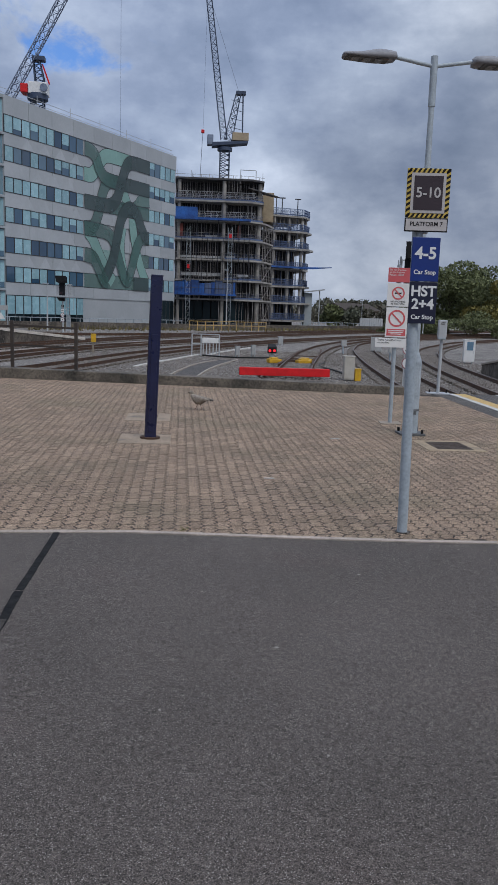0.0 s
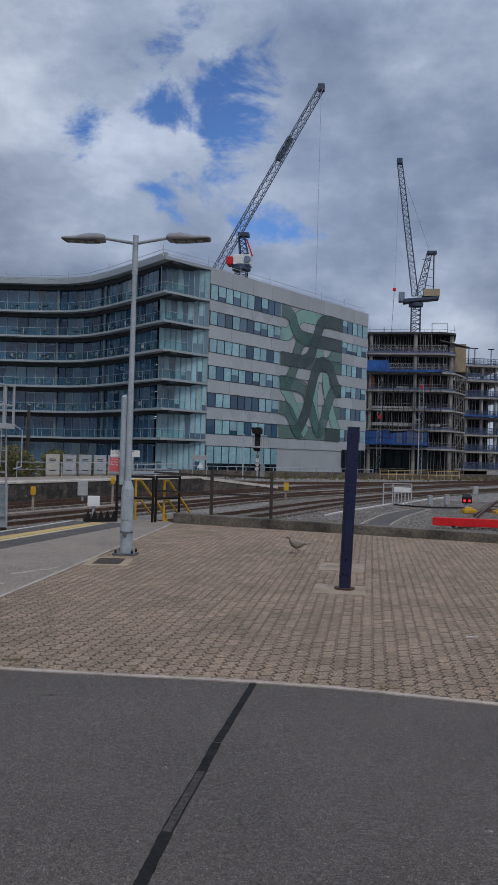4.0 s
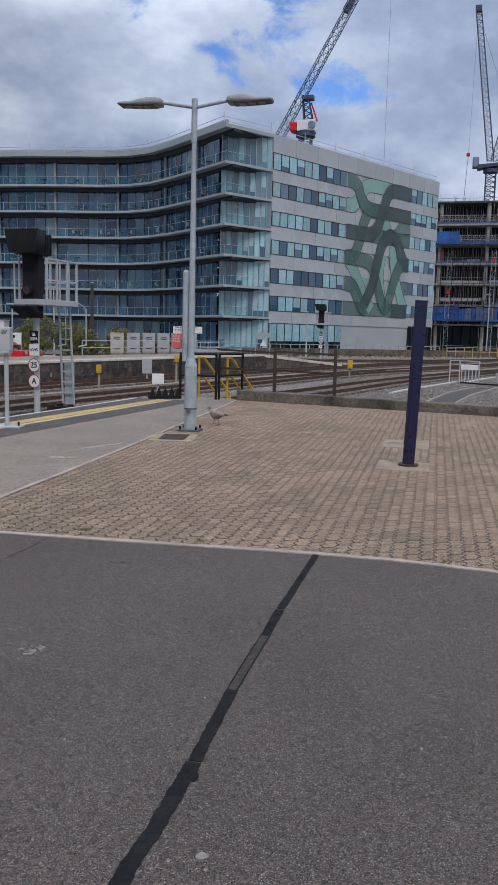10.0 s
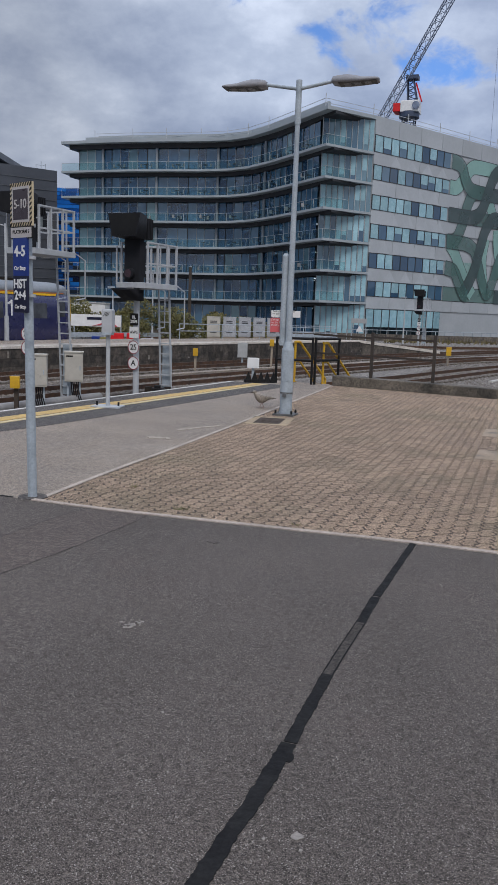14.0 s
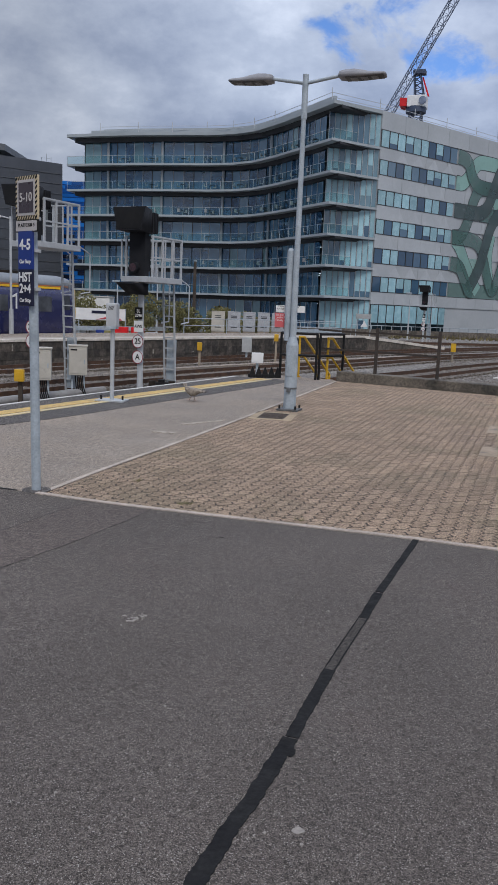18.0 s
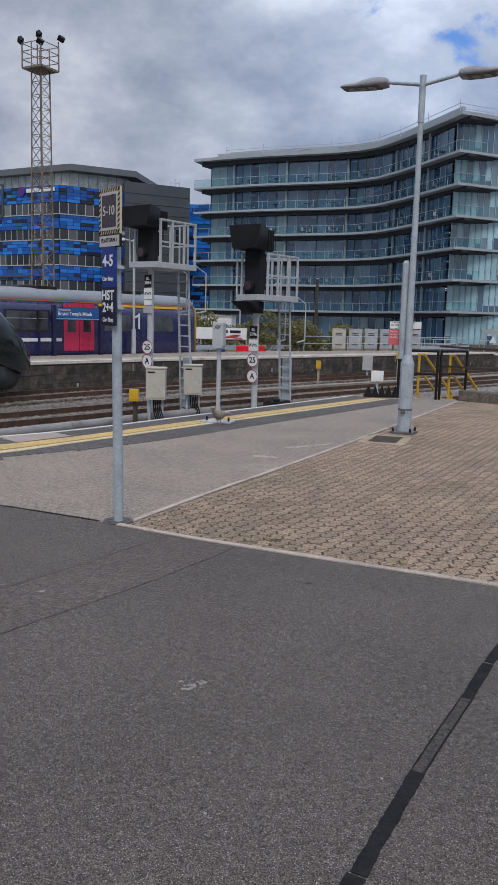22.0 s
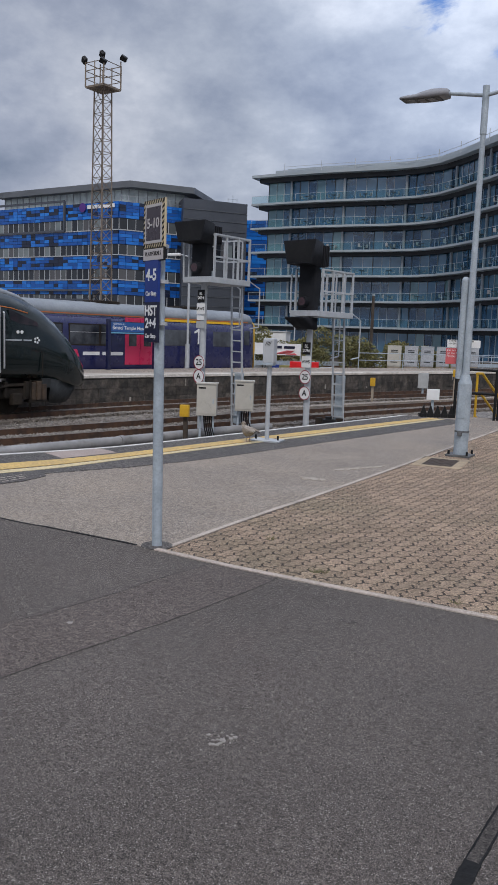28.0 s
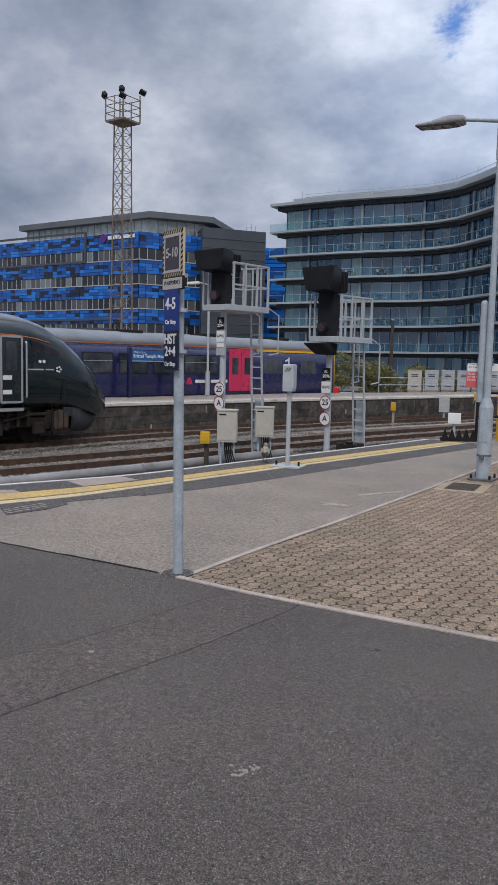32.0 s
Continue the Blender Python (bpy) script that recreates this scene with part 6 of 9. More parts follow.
sp = thing("anti_trespass_panel", "black toothed rubber panel at the platform edge", "barrier", (0, 0, 0))
TOOTH_A, TOOTH_B = Vector((-5.60, 16.26)), Vector((-4.98, 16.70))
tooth_turn = math.degrees(math.atan2(*(TOOTH_B - TOOTH_A).yx))
for k in range(5):
    p = TOOTH_A.lerp(TOOTH_B, k / 5)
    w = (TOOTH_B - TOOTH_A).length / 5
    part("base", rbox(0.004, w - 0.004, 0.0, 0.16, -0.02, 0.075, 0.006), M["black"], sp).matrix_basis = pose(p.x, p.y, 0, 0, 0, tooth_turn)
    part("tooth", one(prism, [(0.006, 0.07), (w - 0.006, 0.07), (w * 0.5 + 0.008, 0.25), (w * 0.5 - 0.008, 0.25)], -0.035, -0.005), M["black"], sp).matrix_basis = pose(p.x, p.y, 0, 0, 0, tooth_turn) @ pose(0, 0, 0, 90)

fence = thing("post_and_rail_fence", "dark brown steel post and rail fence on the low wall", "fence", (0, 0, 0))
fp = [(-4.3, 17.35), (-2.83, 16.98), (-1.41, 16.7)]
for q in fp[1:]:
    part("post", one(box, q[0] - 0.035, q[0] + 0.035, q[1] - 0.03, q[1] + 0.03, 0.1, 1.25), M["fence_brown"], fence)
for a, b in zip(fp, fp[1:]):
    part("rail", one(bar, (*a, 1.15), (*b, 1.12), 0.03, 0.045), M["fence_brown"], fence)
    part("rail", one(bar, (*a, 0.72), (*b, 0.7), 0.03, 0.045), M["fence_brown"], fence)

# ---- signals beside the track ----
M["signal_black"] = mat("matt_black_signal", (0.013, 0.014, 0.017), (0.019, 0.02, 0.024), 2.0, 0.7, fine=0.1, spec=0.2)
M["red_lens"] = mat("dim_red_lens", (0.05, 0.012, 0.015), (0.03, 0.008, 0.01), 4, 0.1, coat=0.5)


def plate(t, name, z0, z1, w, material, words, ink, size, y=-0.12):
    p = part(name, rbox(-w / 2, w / 2, y, y + 0.012, z0, z1, 0.003), material, t)
    text_mesh("lettering", words, size, ink, p, pose(0, y - 0.003, (z0 + z1) / 2, 90), bold=0.002)
    return p


M["rim_red"] = mat("dull_red_rim", (0.26, 0.03, 0.05), (0.2, 0.025, 0.04), 4, 0.5)


def disc(t, z, words, r=0.19):
    p = part("speed_disc", one(tube, (0, -0.115, z), (0, -0.13, z), r, 28), M["sign_white"], t, "white disc with a red rim")
    part("rim", one(ring, 0, -0.1305, z, r * 0.88, r), M["rim_red"], p)
    text_mesh("lettering", words, 0.22, M["black"], p, pose(0, -0.134, z, 90), bold=0.004)


def signal(at, turn, deck, head_h, hood_h, low_hood, plates, discs, label, wide=1.0):
    t = thing("railway_signal", label, "railway signal", at, turn, "colour light signals")
    part("post", one(tube, (0, 0, -1.1), (0, 0, deck + 0.3), 0.085, 16), M["galv_pale"], t, "pale grey post")
    top = deck + head_h
    part("head", rbox(-0.29, 0.24, -0.2, 0.0, deck, top, 0.015), M["signal_black"], t, "black signal head")
    part("backboard", rbox(-0.26, 0.2, -0.01, 0.12, deck + 0.15, top - 0.1, 0.01), M["signal_black"], t)
    h = part("hood", one(loft, [[(-a * wide, y, z0), (a * wide, y, z0), (b * wide, y, z1), (-b * wide, y, z1)] for y, a, b, z0, z1 in ((-0.62, 0.40, 0.54, top + 0.0, top + hood_h), (-0.1, 0.33, 0.36, top - 0.04, top + hood_h * 0.95), (0.0, 0.3, 0.32, top - 0.04, top + hood_h * 0.93))]), M["signal_black"], t, "large black sun hood")
    part("inner", one(prism, [(-0.37 * wide, 0.0), (0.37 * wide, 0.0), (0.5 * wide, hood_h - 0.06), (-0.5 * wide, hood_h - 0.06)], 0, 0.01), M["black"], h).matrix_basis = pose(0, -0.615, top + 0.03, 90)
    for k in range(4):
        part("louvre", one(box, 0.28, 0.34, 0.02 + k * 0.07, 0.05 + k * 0.07, top - 0.02, top + hood_h * 0.85), M["signal_black"], h)
    part("rear_box", rbox(-0.28, 0.3, 0.0, 0.3, top - 0.04, top + hood_h * 0.85, 0.02), M["signal_black"], h)
    l = part("lens", one(tube, (-0.05, -0.2, deck + 0.22), (-0.05, -0.36, deck + 0.22), 0.14, 20), M["signal_black"], t, "round lens with a short hood")
    part("glass", one(tube, (-0.05, -0.3, deck + 0.22), (-0.05, -0.365, deck + 0.22), 0.11, 20), M["red_lens"], l, "dim red glass")
    part("deck", rbox(-0.45, 0.5, -0.35, 1.3, deck - 0.17, deck - 0.02, 0.01), M["galv_pale"], t, "pale steel deck")
    cage = part("cage", one(box, 0.42, 0.46, -0.17, 1.28, deck + 1.02, deck + 1.06), M["galv_pale"], t, "pale steel cage railing")
    for x in (-0.42, 0.46):
        for y in (-0.15, 0.32, 0.8, 1.27):
            part("upright", one(bar, (x, y, deck - 0.02), (x, y, deck + 1.08), 0.05, 0.05), M["galv_pale"], cage)
        for z in (0.5, 1.06):
            part("rail", one(bar, (x, -0.15, deck + z), (x, 1.28, deck + z), 0.04, 0.04), M["galv_pale"], cage)
    for x in (-0.1, 0.2):
        part("upright", one(bar, (x, 1.28, deck - 0.02), (x, 1.28, deck + 1.08), 0.035, 0.035), M["galv_pale"], cage)
    for z in (0.5, 1.06):
        part("rail", one(bar, (-0.42, 1.28, deck + z), (0.46, 1.28, deck + z), 0.04, 0.04), M["galv_pale"], cage)
    part("side_post", one(bar, (-0.47, -0.3, deck - 0.1), (-0.47, -0.3, deck + 0.95), 0.035, 0.035), M["galv_pale"], t)
    lad = part("ladder", one(bar, (-0.15, 1.28, deck), (-0.15, 1.5, -1.1), 0.04, 0.05), M["galv_pale"], t, "pale steel access ladder")
    part("stile", one(bar, (0.22, 1.28, deck), (0.22, 1.5, -1.1), 0.04, 0.05), M["galv_pale"], lad)
    n = int((deck + 1.0) / 0.28)
    for k in range(n):
        f = (k + 0.5) / n
        y, z = 1.28 + 0.22 * f, deck + (-1.1 - deck) * f
        part("rung", one(bar, (-0.15, y, z), (0.22, y, z), 0.035, 0.035), M["galv_pale"], lad)
    part("climb_guard", one(box, -0.13, 0.2, 1.52, 1.535, -0.9, 0.55), M["galv"], lad, "sheet steel climb guard")
    for x in (-0.3, 0.4):
        part("back_hoop", one(pipe, [(x, 1.32, deck), (x, 1.85, deck - 0.2), (x, 1.85, deck - 1.25), (x, 1.45, deck - 1.3)], 0.018, 6), M["galv_pale"], lad)
    if low_hood:
        part("lower_hood", one(loft, [[(-a, y, z0), (a, y, z0), (a, y, z1), (-a, y, z1)] for y, a, z0, z1 in ((-0.75, 0.3, deck - 0.24, deck - 0.2), (-0.3, 0.26, deck - 0.5, deck - 0.2), (0.05, 0.2, deck - 0.52, deck - 0.2))]), M["signal_black"], t, "black lower hood")
    for a in plates:
        plate(t, *a)
    for z, w in discs:
        disc(t, z, w)
    return t


sig_a = signal((-9.95, 19.15, 0), -8, 2.33, 1.19, 0.6, True, [("number_plate", 1.14, 1.47, 0.26, M["black"], "BL\n2096", M["sign_white"], 0.12), ("aws_plate", 0.79, 1.1, 0.3, M["sign_white"], "AWS", M["black"], 0.12)], [(0.53, "25"), (0.09, "A")], "colour light signal with black hoods and caged deck")
sig_b = signal((-12.1, 17.2, 0), -6, 3.08, 0.86, 0.5, False, [("number_plate", 2.42, 2.74, 0.24, M["black"], "BL\n2094", M["sign_white"], 0.11), ("aws_plate", 2.10, 2.39, 0.28, M["sign_white"], "AWS", M["black"], 0.11), ("round_plate", 1.95, 2.07, 0.26, M["sign_white"], "", M["black"], 0.05), ("notice_plate", 1.74, 1.93, 0.3, M["cab_grey"], "", M["black"], 0.05)], [(0.84, "25"), (0.47, "A")], "tall colour light signal beside two beige cabinets")
sig_c = signal((8.1, 24.0, 0), -17, 2.38, 1.0, 0.5, False, [("number_plate", 1.25, 1.55, 0.26, M["black"], "", M["sign_white"], 0.12)], [(0.6, "30"), (0.15, "A")], "colour light signal beside the platform 7 track", 0.5)


def lineside_cabinet(at, turn, w, d, h, z0, material, label):
    t = thing("lineside_cabinet", label, "cabinet", at, turn, "lineside cabinets")
    b = part("body", rbox(-w / 2, w / 2, -d / 2, d / 2, z0, z0 + h, 0.015), material, t)
    part("door", rbox(-w / 2 + 0.03, w / 2 - 0.03, -d / 2 - 0.012, -d / 2, z0 + 0.05, z0 + h - 0.08, 0.005), material, t)
    part("handle", one(box, w / 2 - 0.09, w / 2 - 0.06, -d / 2 - 0.03, -d / 2 - 0.012, z0 + h * 0.4, z0 + h * 0.55), M["galv"], t)
    part("lid", rbox(-w / 2 - 0.02, w / 2 + 0.02, -d / 2 - 0.02, d / 2 + 0.02, z0 + h, z0 + h + 0.04, 0.008), material, t)
    for x in (-w / 3, w / 3):
        part("leg", one(box, x - 0.025, x + 0.025, -0.03, 0.03, -1.2, z0 + 0.01), M["galv"], t)
    return t


for at in ((-11.4, 16.5), (-11.5, 18.4)):
    c = lineside_cabinet((*at, 0), 30, 0.5, 0.36, 0.80, -0.47, M["cab_beige"], "beige steel lineside cabinet on cable legs")
    part("maker_plate", one(box, -0.2, -0.02, -0.196, -0.19, 0.22, 0.26), M["black"], c)
    for k in range(5):
        x = -0.08 + k * 0.05
        part("cable", one(pipe, [(x, 0, -0.46), (x + 0.03, -0.02, -0.8), (x + 0.12, -0.1, -1.1), (x + 0.3, -0.25, -1.12)], 0.018, 6), M["black"], c)


def post_box(at, z1, w, h, col, label, post="wood", turn=20):
    t = thing("trackside_box", label, "junction box", (*at, 0), turn, "trackside boxes")
    part("post", one(box, -0.05, 0.05, -0.05, 0.05, -1.2, z1 - h * 0.3), M[post], t)
    b = part("box", rbox(-w / 2, w / 2, -0.16, -0.05, z1 - h, z1, 0.02), M[col], t)
    part("lid", one(box, -w * 0.35, w * 0.35, -0.168, -0.16, z1 - h * 0.8, z1 - h * 0.25), M[col], b)
    return t


post_box((-11.5, 15.75), -0.16, 0.24, 0.3, "yellow", "yellow telephone box on a timber post")
post_box((-13.7, 31.9), -0.02, 0.22, 0.36, "yellow", "yellow trackside box on a concrete post", "concrete")
post_box((-9.75, 28.5), -0.12, 0.46, 0.40, "sign_white", "white trackside box on a grey post", "galv")
post_box((-13.5, 37.4), 0.1, 0.5, 0.75, "cab_grey", "grey junction box on posts", "galv")
post_box((-12.3, 38.5), 0.3, 0.22, 0.36, "yellow", "yellow trackside box on a concrete post", "concrete")
post_box((-4.38, 48.0), 0.0, 0.3, 0.5, "yellow", "yellow trackside box on a concrete post", "concrete")
M["duct"] = mat("dusty_duct", (0.30, 0.295, 0.29), (0.23, 0.225, 0.22), 1.2, 0.7, fine=0.12, fscale=5, stain=(0.15, 0.142, 0.13), sscale=1.5, sfrom=0.56)
pp = thing("cable_duct", "pale grey jointed cable duct pipe beside the track", "pipe", (0, 0, 0))
duct = smooth_line([(-13.8, 6.5), (-12.6, 10.6), (-12.05, 14), (-11.75, 16.8), (-11.3, 19.5)], 2.4)
for a, b in zip(duct, duct[1:]):
    d = (b - a).normalized() * 0.03
    part("duct_length", one(tube, (a.x + d.x, a.y + d.y, -0.98), (b.x - d.x, b.y - d.y, -0.98), 0.12, 14), M["duct"], pp)
    part("coupling", one(tube, (a.x - d.x * 2, a.y - d.y * 2, -0.98), (a.x + d.x * 2, a.y + d.y * 2, -0.98), 0.135, 14), M["duct"], pp)
pm = thing("point_machine", "black rail equipment box beside the signal", "equipment", (-9.75, 20.2, 0), 20)
part("body", rbox(-0.2, 0.2, -0.12, 0.12, -0.9, -0.68, 0.03), M["black"], pm)
part("lid", rbox(-0.12, 0.06, -0.1, 0.1, -0.69, -0.6, 0.02), M["black"], pm)
for a in ((-0.3, 0.0), (0.27, 0.06)):
    part("fitting", rbox(a[0] - 0.1, a[0] + 0.1, a[1] - 0.1, a[1] + 0.1, -0.95, -0.65, 0.02), M["under"], pm)

# ---- building under construction ----
M["raw_concrete"] = mat("raw_concrete", (0.40, 0.385, 0.36), (0.27, 0.26, 0.245), 0.4, 0.9, fine=0.1, fscale=3, stain=(0.17, 0.16, 0.145), sscale=0.5)
M["blue_sheet"] = mat("blue_sheeting", (0.025, 0.125, 0.43), (0.014, 0.055, 0.21), 0.5, 0.6, fine=0.25, fscale=3)
M["mesh_blue"] = mat("blue_grey_mesh", (0.095, 0.14, 0.26), (0.065, 0.095, 0.18), 0.6, 0.6, fine=0.2, fscale=2)
M["formwork"] = mat("dark_formwork", (0.05, 0.055, 0.07), (0.08, 0.075, 0.07), 0.5, 0.8, fine=0.3, fscale=2)
M["prop"] = mat("weathered_prop_steel", (0.34, 0.33, 0.33), (0.15, 0.135, 0.13), 0.7, 0.6, fine=0.2, fscale=2)
# near-black tone with the unlit depth of the floors put into it
M["deep"] = mat("interior_shade_dark", (0.028, 0.027, 0.03), (0.018, 0.018, 0.021), 0.3, 0.9)
M["beige_core"] = mat("beige_core", (0.42, 0.34, 0.23), (0.36, 0.29, 0.2), 0.4, 0.85, fine=0.1, fscale=2)
M["crane_dark"] = mat("dark_scaffold_steel", (0.045, 0.045, 0.055), (0.03, 0.03, 0.036), 1.0, 0.6, fine=0.15)
M["brick_red"] = mat("dull_red_form", (0.22, 0.05, 0.04), (0.15, 0.04, 0.032), 1.0, 0.7, fine=0.2)
site = thing("unfinished_building", "concrete frame building under construction with scaffolding", "building", (0, 0, 0))
front_line = [(-0.6, 149.0), (8.6, 148.6), (13.2, 148.4), (15.6, 150.2)]
main_poly = front_line + [(16.2, 158), (14, 176), (-0.6, 176)]
wing_poly = [(16.4, 156.5), (18.2, 157.5), (24.6, 159.5), (26.2, 163), (24, 178), (14.2, 177)]
MAIN_Z = [25.1, 21.25, 17.8, 14.45, 10.9, 7.2, 3.76]
WING_Z = [20.3, 17.4, 14.1, 10.2, 6.85, 3.62, 0.2]
rs = random.Random(21)
for n, z in enumerate(MAIN_Z):
    part("floor_slab", one(prism, main_poly, z - 0.3, z), M["raw_concrete"] if n else M["formwork"], site, "pale concrete floor slab" if n else "top slab edged with dark formwork")
for n, z in enumerate(WING_Z):
    part("floor_slab", one(prism, [(x + (0.5 if x > 20 else 0) * (n % 3), y) for x, y in wing_poly], z - 0.34, z), M["raw_concrete"], site)
# added dark blocks stand in for the shade deep inside the floors
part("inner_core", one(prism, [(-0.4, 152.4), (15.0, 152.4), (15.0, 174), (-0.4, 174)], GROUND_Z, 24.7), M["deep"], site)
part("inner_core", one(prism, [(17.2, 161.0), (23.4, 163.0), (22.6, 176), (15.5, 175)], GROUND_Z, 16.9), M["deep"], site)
LINK = [(15.6, 150.3), (16.6, 152.5), (18.4, 157.4), (16.3, 158.2)]
for n, z in enumerate(MAIN_Z[2:]):
    part("link_slab", one(prism, LINK, z - 0.3, z), M["raw_concrete"], site, "pale concrete landing slab")
    low = MAIN_Z[n + 3] if n < 4 else GROUND_Z
    bm = B()
    for k in range(7):
        f = k / 6
        tube(bm, (15.7 + 2.6 * f, 150.6 + 6.8 * f, low), (15.7 + 2.6 * f + rs.uniform(-0.1, 0.1), 150.7 + 6.8 * f, z - 0.3), 0.06, 5)
    for h in (0.5, 1.05):
        tube(bm, (15.6, 150.3, low + h), (18.4, 157.4, low + h), 0.035, 4)
    tube(bm, (15.7, 150.4, low), (18.2, 157.2, z - 0.3), 0.045, 4)
    part("link_scaffold", bm, M["prop"], site, "scaffold tubes of the link bay", kind="stuff")
# added dark block for the shade behind the link bay
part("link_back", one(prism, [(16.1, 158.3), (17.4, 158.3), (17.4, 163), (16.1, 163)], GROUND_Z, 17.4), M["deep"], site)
part("stair_core", one(prism, [(15.9, 155.4), (18.0, 155.2), (18.4, 160), (16.2, 160)], 18.6, 23.9), M["beige_core"], site, "beige stair core")
for n, z in enumerate(MAIN_Z):
    low = MAIN_Z[n + 1] if n < 6 else GROUND_Z
    for x, y, r in ((0.2, 149.7, 0.32), (8.3, 149.3, 0.36), (14.9, 150.9, 0.4), (4.2, 153, 0.3), (12, 153, 0.3)):
        part("column", one(tube, (x, y, low), (x, y, z - 0.38), r, 10), M["raw_concrete"], site)
for n, z in enumerate(WING_Z[:-1]):
    for x, y in ((18.6, 158.2), (21.6, 159.2), (24.3, 160.2), (25.4, 163)):
        part("column", one(tube, (x, y, WING_Z[n + 1]), (x, y, z - 0.34), 0.28, 8), M["raw_concrete"], site)
# props, guard rails and mesh on each floor
for n, z in enumerate(MAIN_Z[1:] + [GROUND_Z]):
    up = MAIN_Z[n] - 0.38
    bm = B()
    pts = [Vector(p) for p in front_line]
    for p, q in zip(pts, pts[1:]):
        k = max(3, int((q - p).length / 0.42))
        for i in range(k):
            a = p.lerp(q, (i + rs.random() * 0.5) / k) + Vector((0, rs.uniform(0.1, 3.0)))
            lean = rs.uniform(-0.5, 0.5) if rs.random() < 0.15 else rs.uniform(-0.06, 0.06)
            tube(bm, (a.x, a.y, z), (a.x + lean, a.y, up), rs.uniform(0.03, 0.055), 5)
    part("propping", bm, M["prop"], site, "steel floor props", kind="stuff")
    bm, sheet = B(), B()
    for p, q in zip(pts, pts[1:]):
        for h in (0.5, 1.05):
            bar(bm, (p.x, p.y + 0.1, z + h), (q.x, q.y + 0.1, z + h), 0.05, 0.05)
        if n in (0, 1, 2) or p.x > 8:
            slab_between(sheet, p + Vector((0, 0.12)), q + Vector((0, 0.12)), 0.02, z + 0.02, z + 0.3)
            for i in range(int((q - p).length / 0.2)):
                a = p.lerp(q, i * 0.2 / (q - p).length)
                tube(sheet, (a.x, a.y + 0.12, z + 0.3), (a.x, a.y + 0.12, z + 1.1), 0.022, 3)
    part("edge_guard", bm, M["prop"], site, kind="stuff")
    if n < 6 and len(sheet.verts):
        part("toe_sheet", sheet, M["mesh_blue"], site, "blue mesh along the floor edge")
WING_EDGE = [Vector(p) for p in wing_poly[1:4]]
for n, z in enumerate(WING_Z):
    for p, q in zip(WING_EDGE, WING_EDGE[1:]):
        k = max(1, round((q - p).length / 2.2))
        for i in range(k):
            a, b = p.lerp(q, (i + 0.03) / k), p.lerp(q, (i + 0.97) / k)
            bm = B()
            for j in range(9):
                c = a.lerp(b, j / 8)
                tube(bm, (c.x, c.y - 0.12, z + 0.1), (c.x, c.y - 0.12, z + 1.25), 0.03, 4)
            for h in (0.12, 0.45, 0.8, 1.22):
                bar(bm, (a.x, a.y - 0.12, z + h), (b.x, b.y - 0.12, z + h), 0.05, 0.06)
            part("guard_panel", bm, M["mesh_blue"], site, "blue mesh guard panel")
    if n:
        bm = B()
        for p, q in zip(WING_EDGE, WING_EDGE[1:]):
            for i in range(int((q - p).length / 0.75)):
                c = p.lerp(q, (i + 0.5) * 0.75 / (q - p).length) + Vector((-0.2, rs.uniform(0.3, 1.6)))
                tube(bm, (c.x, c.y, z), (c.x + rs.uniform(-0.08, 0.08), c.y, WING_Z[n - 1] - 0.3), 0.06, 5)
        part("wing_prop", bm, M["prop"], site, "steel props between the wing floors", kind="stuff")
    bm = B()
    pts = WING_EDGE
    for p, q in zip(pts, pts[1:]):
        k = max(2, int((q - p).length / 0.5))
        for i in range(k + 1):
            a = p.lerp(q, i / k)
            tube(bm, (a.x, a.y, z), (a.x, a.y, z + 1.3), 0.035, 4)
            if i % 2 and n:
                a = a + Vector((-0.3, rs.uniform(0.5, 3)))
                tube(bm, (a.x, a.y, z), (a.x, a.y, WING_Z[n - 1] - 0.3), 0.05, 4)
        for h in (0.65, 1.28):
            bar(bm, (p.x, p.y, z + h), (q.x, q.y, z + h), 0.04, 0.04)
        for i in range(int((q - p).length / 0.16)):
            a = p.lerp(q, i * 0.16 / (q - p).length)
            tube(bm, (a.x, a.y, z + 0.05), (a.x, a.y, z + 1.2), 0.014, 3)
        slab_between(bm, p, q, 0.015, z + 0.05, z + 0.3)
    part("edge_guard", bm, M["mesh_blue"], site, "edge protection mesh", kind="stuff")
part("blue_deck", one(prism, [(-0.5, 148.3), (12.8, 147.7), (13.2, 148.4), (-0.5, 149)], 17.7, 18.1), M["blue_sheet"], site, "blue protection deck")
x = -0.5
while x < 10.6:
    w = rs.uniform(0.5, 1.6)
    x1 = min(x + w, 10.7)
    part("blue_sheeting", one(box, x + 0.02, x1 - 0.02, 148.15 + rs.uniform(-0.12, 0.12), 148.3, 4.6, 6.55 + rs.uniform(-0.15, 0.5)), M["blue_sheet"] if rs.random() < 0.72 else M["mesh_blue"], site, "blue debris sheeting round a scaffold")
    x = x1
bm = B()
for k in range(19):
    x = -0.4 + k * 0.62
    tube(bm, (x, 148.05, 4.0), (x, 148.05, 7.3 + 0.3 * (k % 3)), 0.035, 4)
tube(bm, (-0.5, 148.02, 7.05), (10.8, 147.95, 7.05), 0.05, 5)
tube(bm, (-0.5, 148.02, 5.6), (10.8, 147.95, 5.6), 0.04, 5)
part("sheet_scaffold", bm, M["crane_dark"], site, "dark tubes holding the sheeting", kind="stuff")
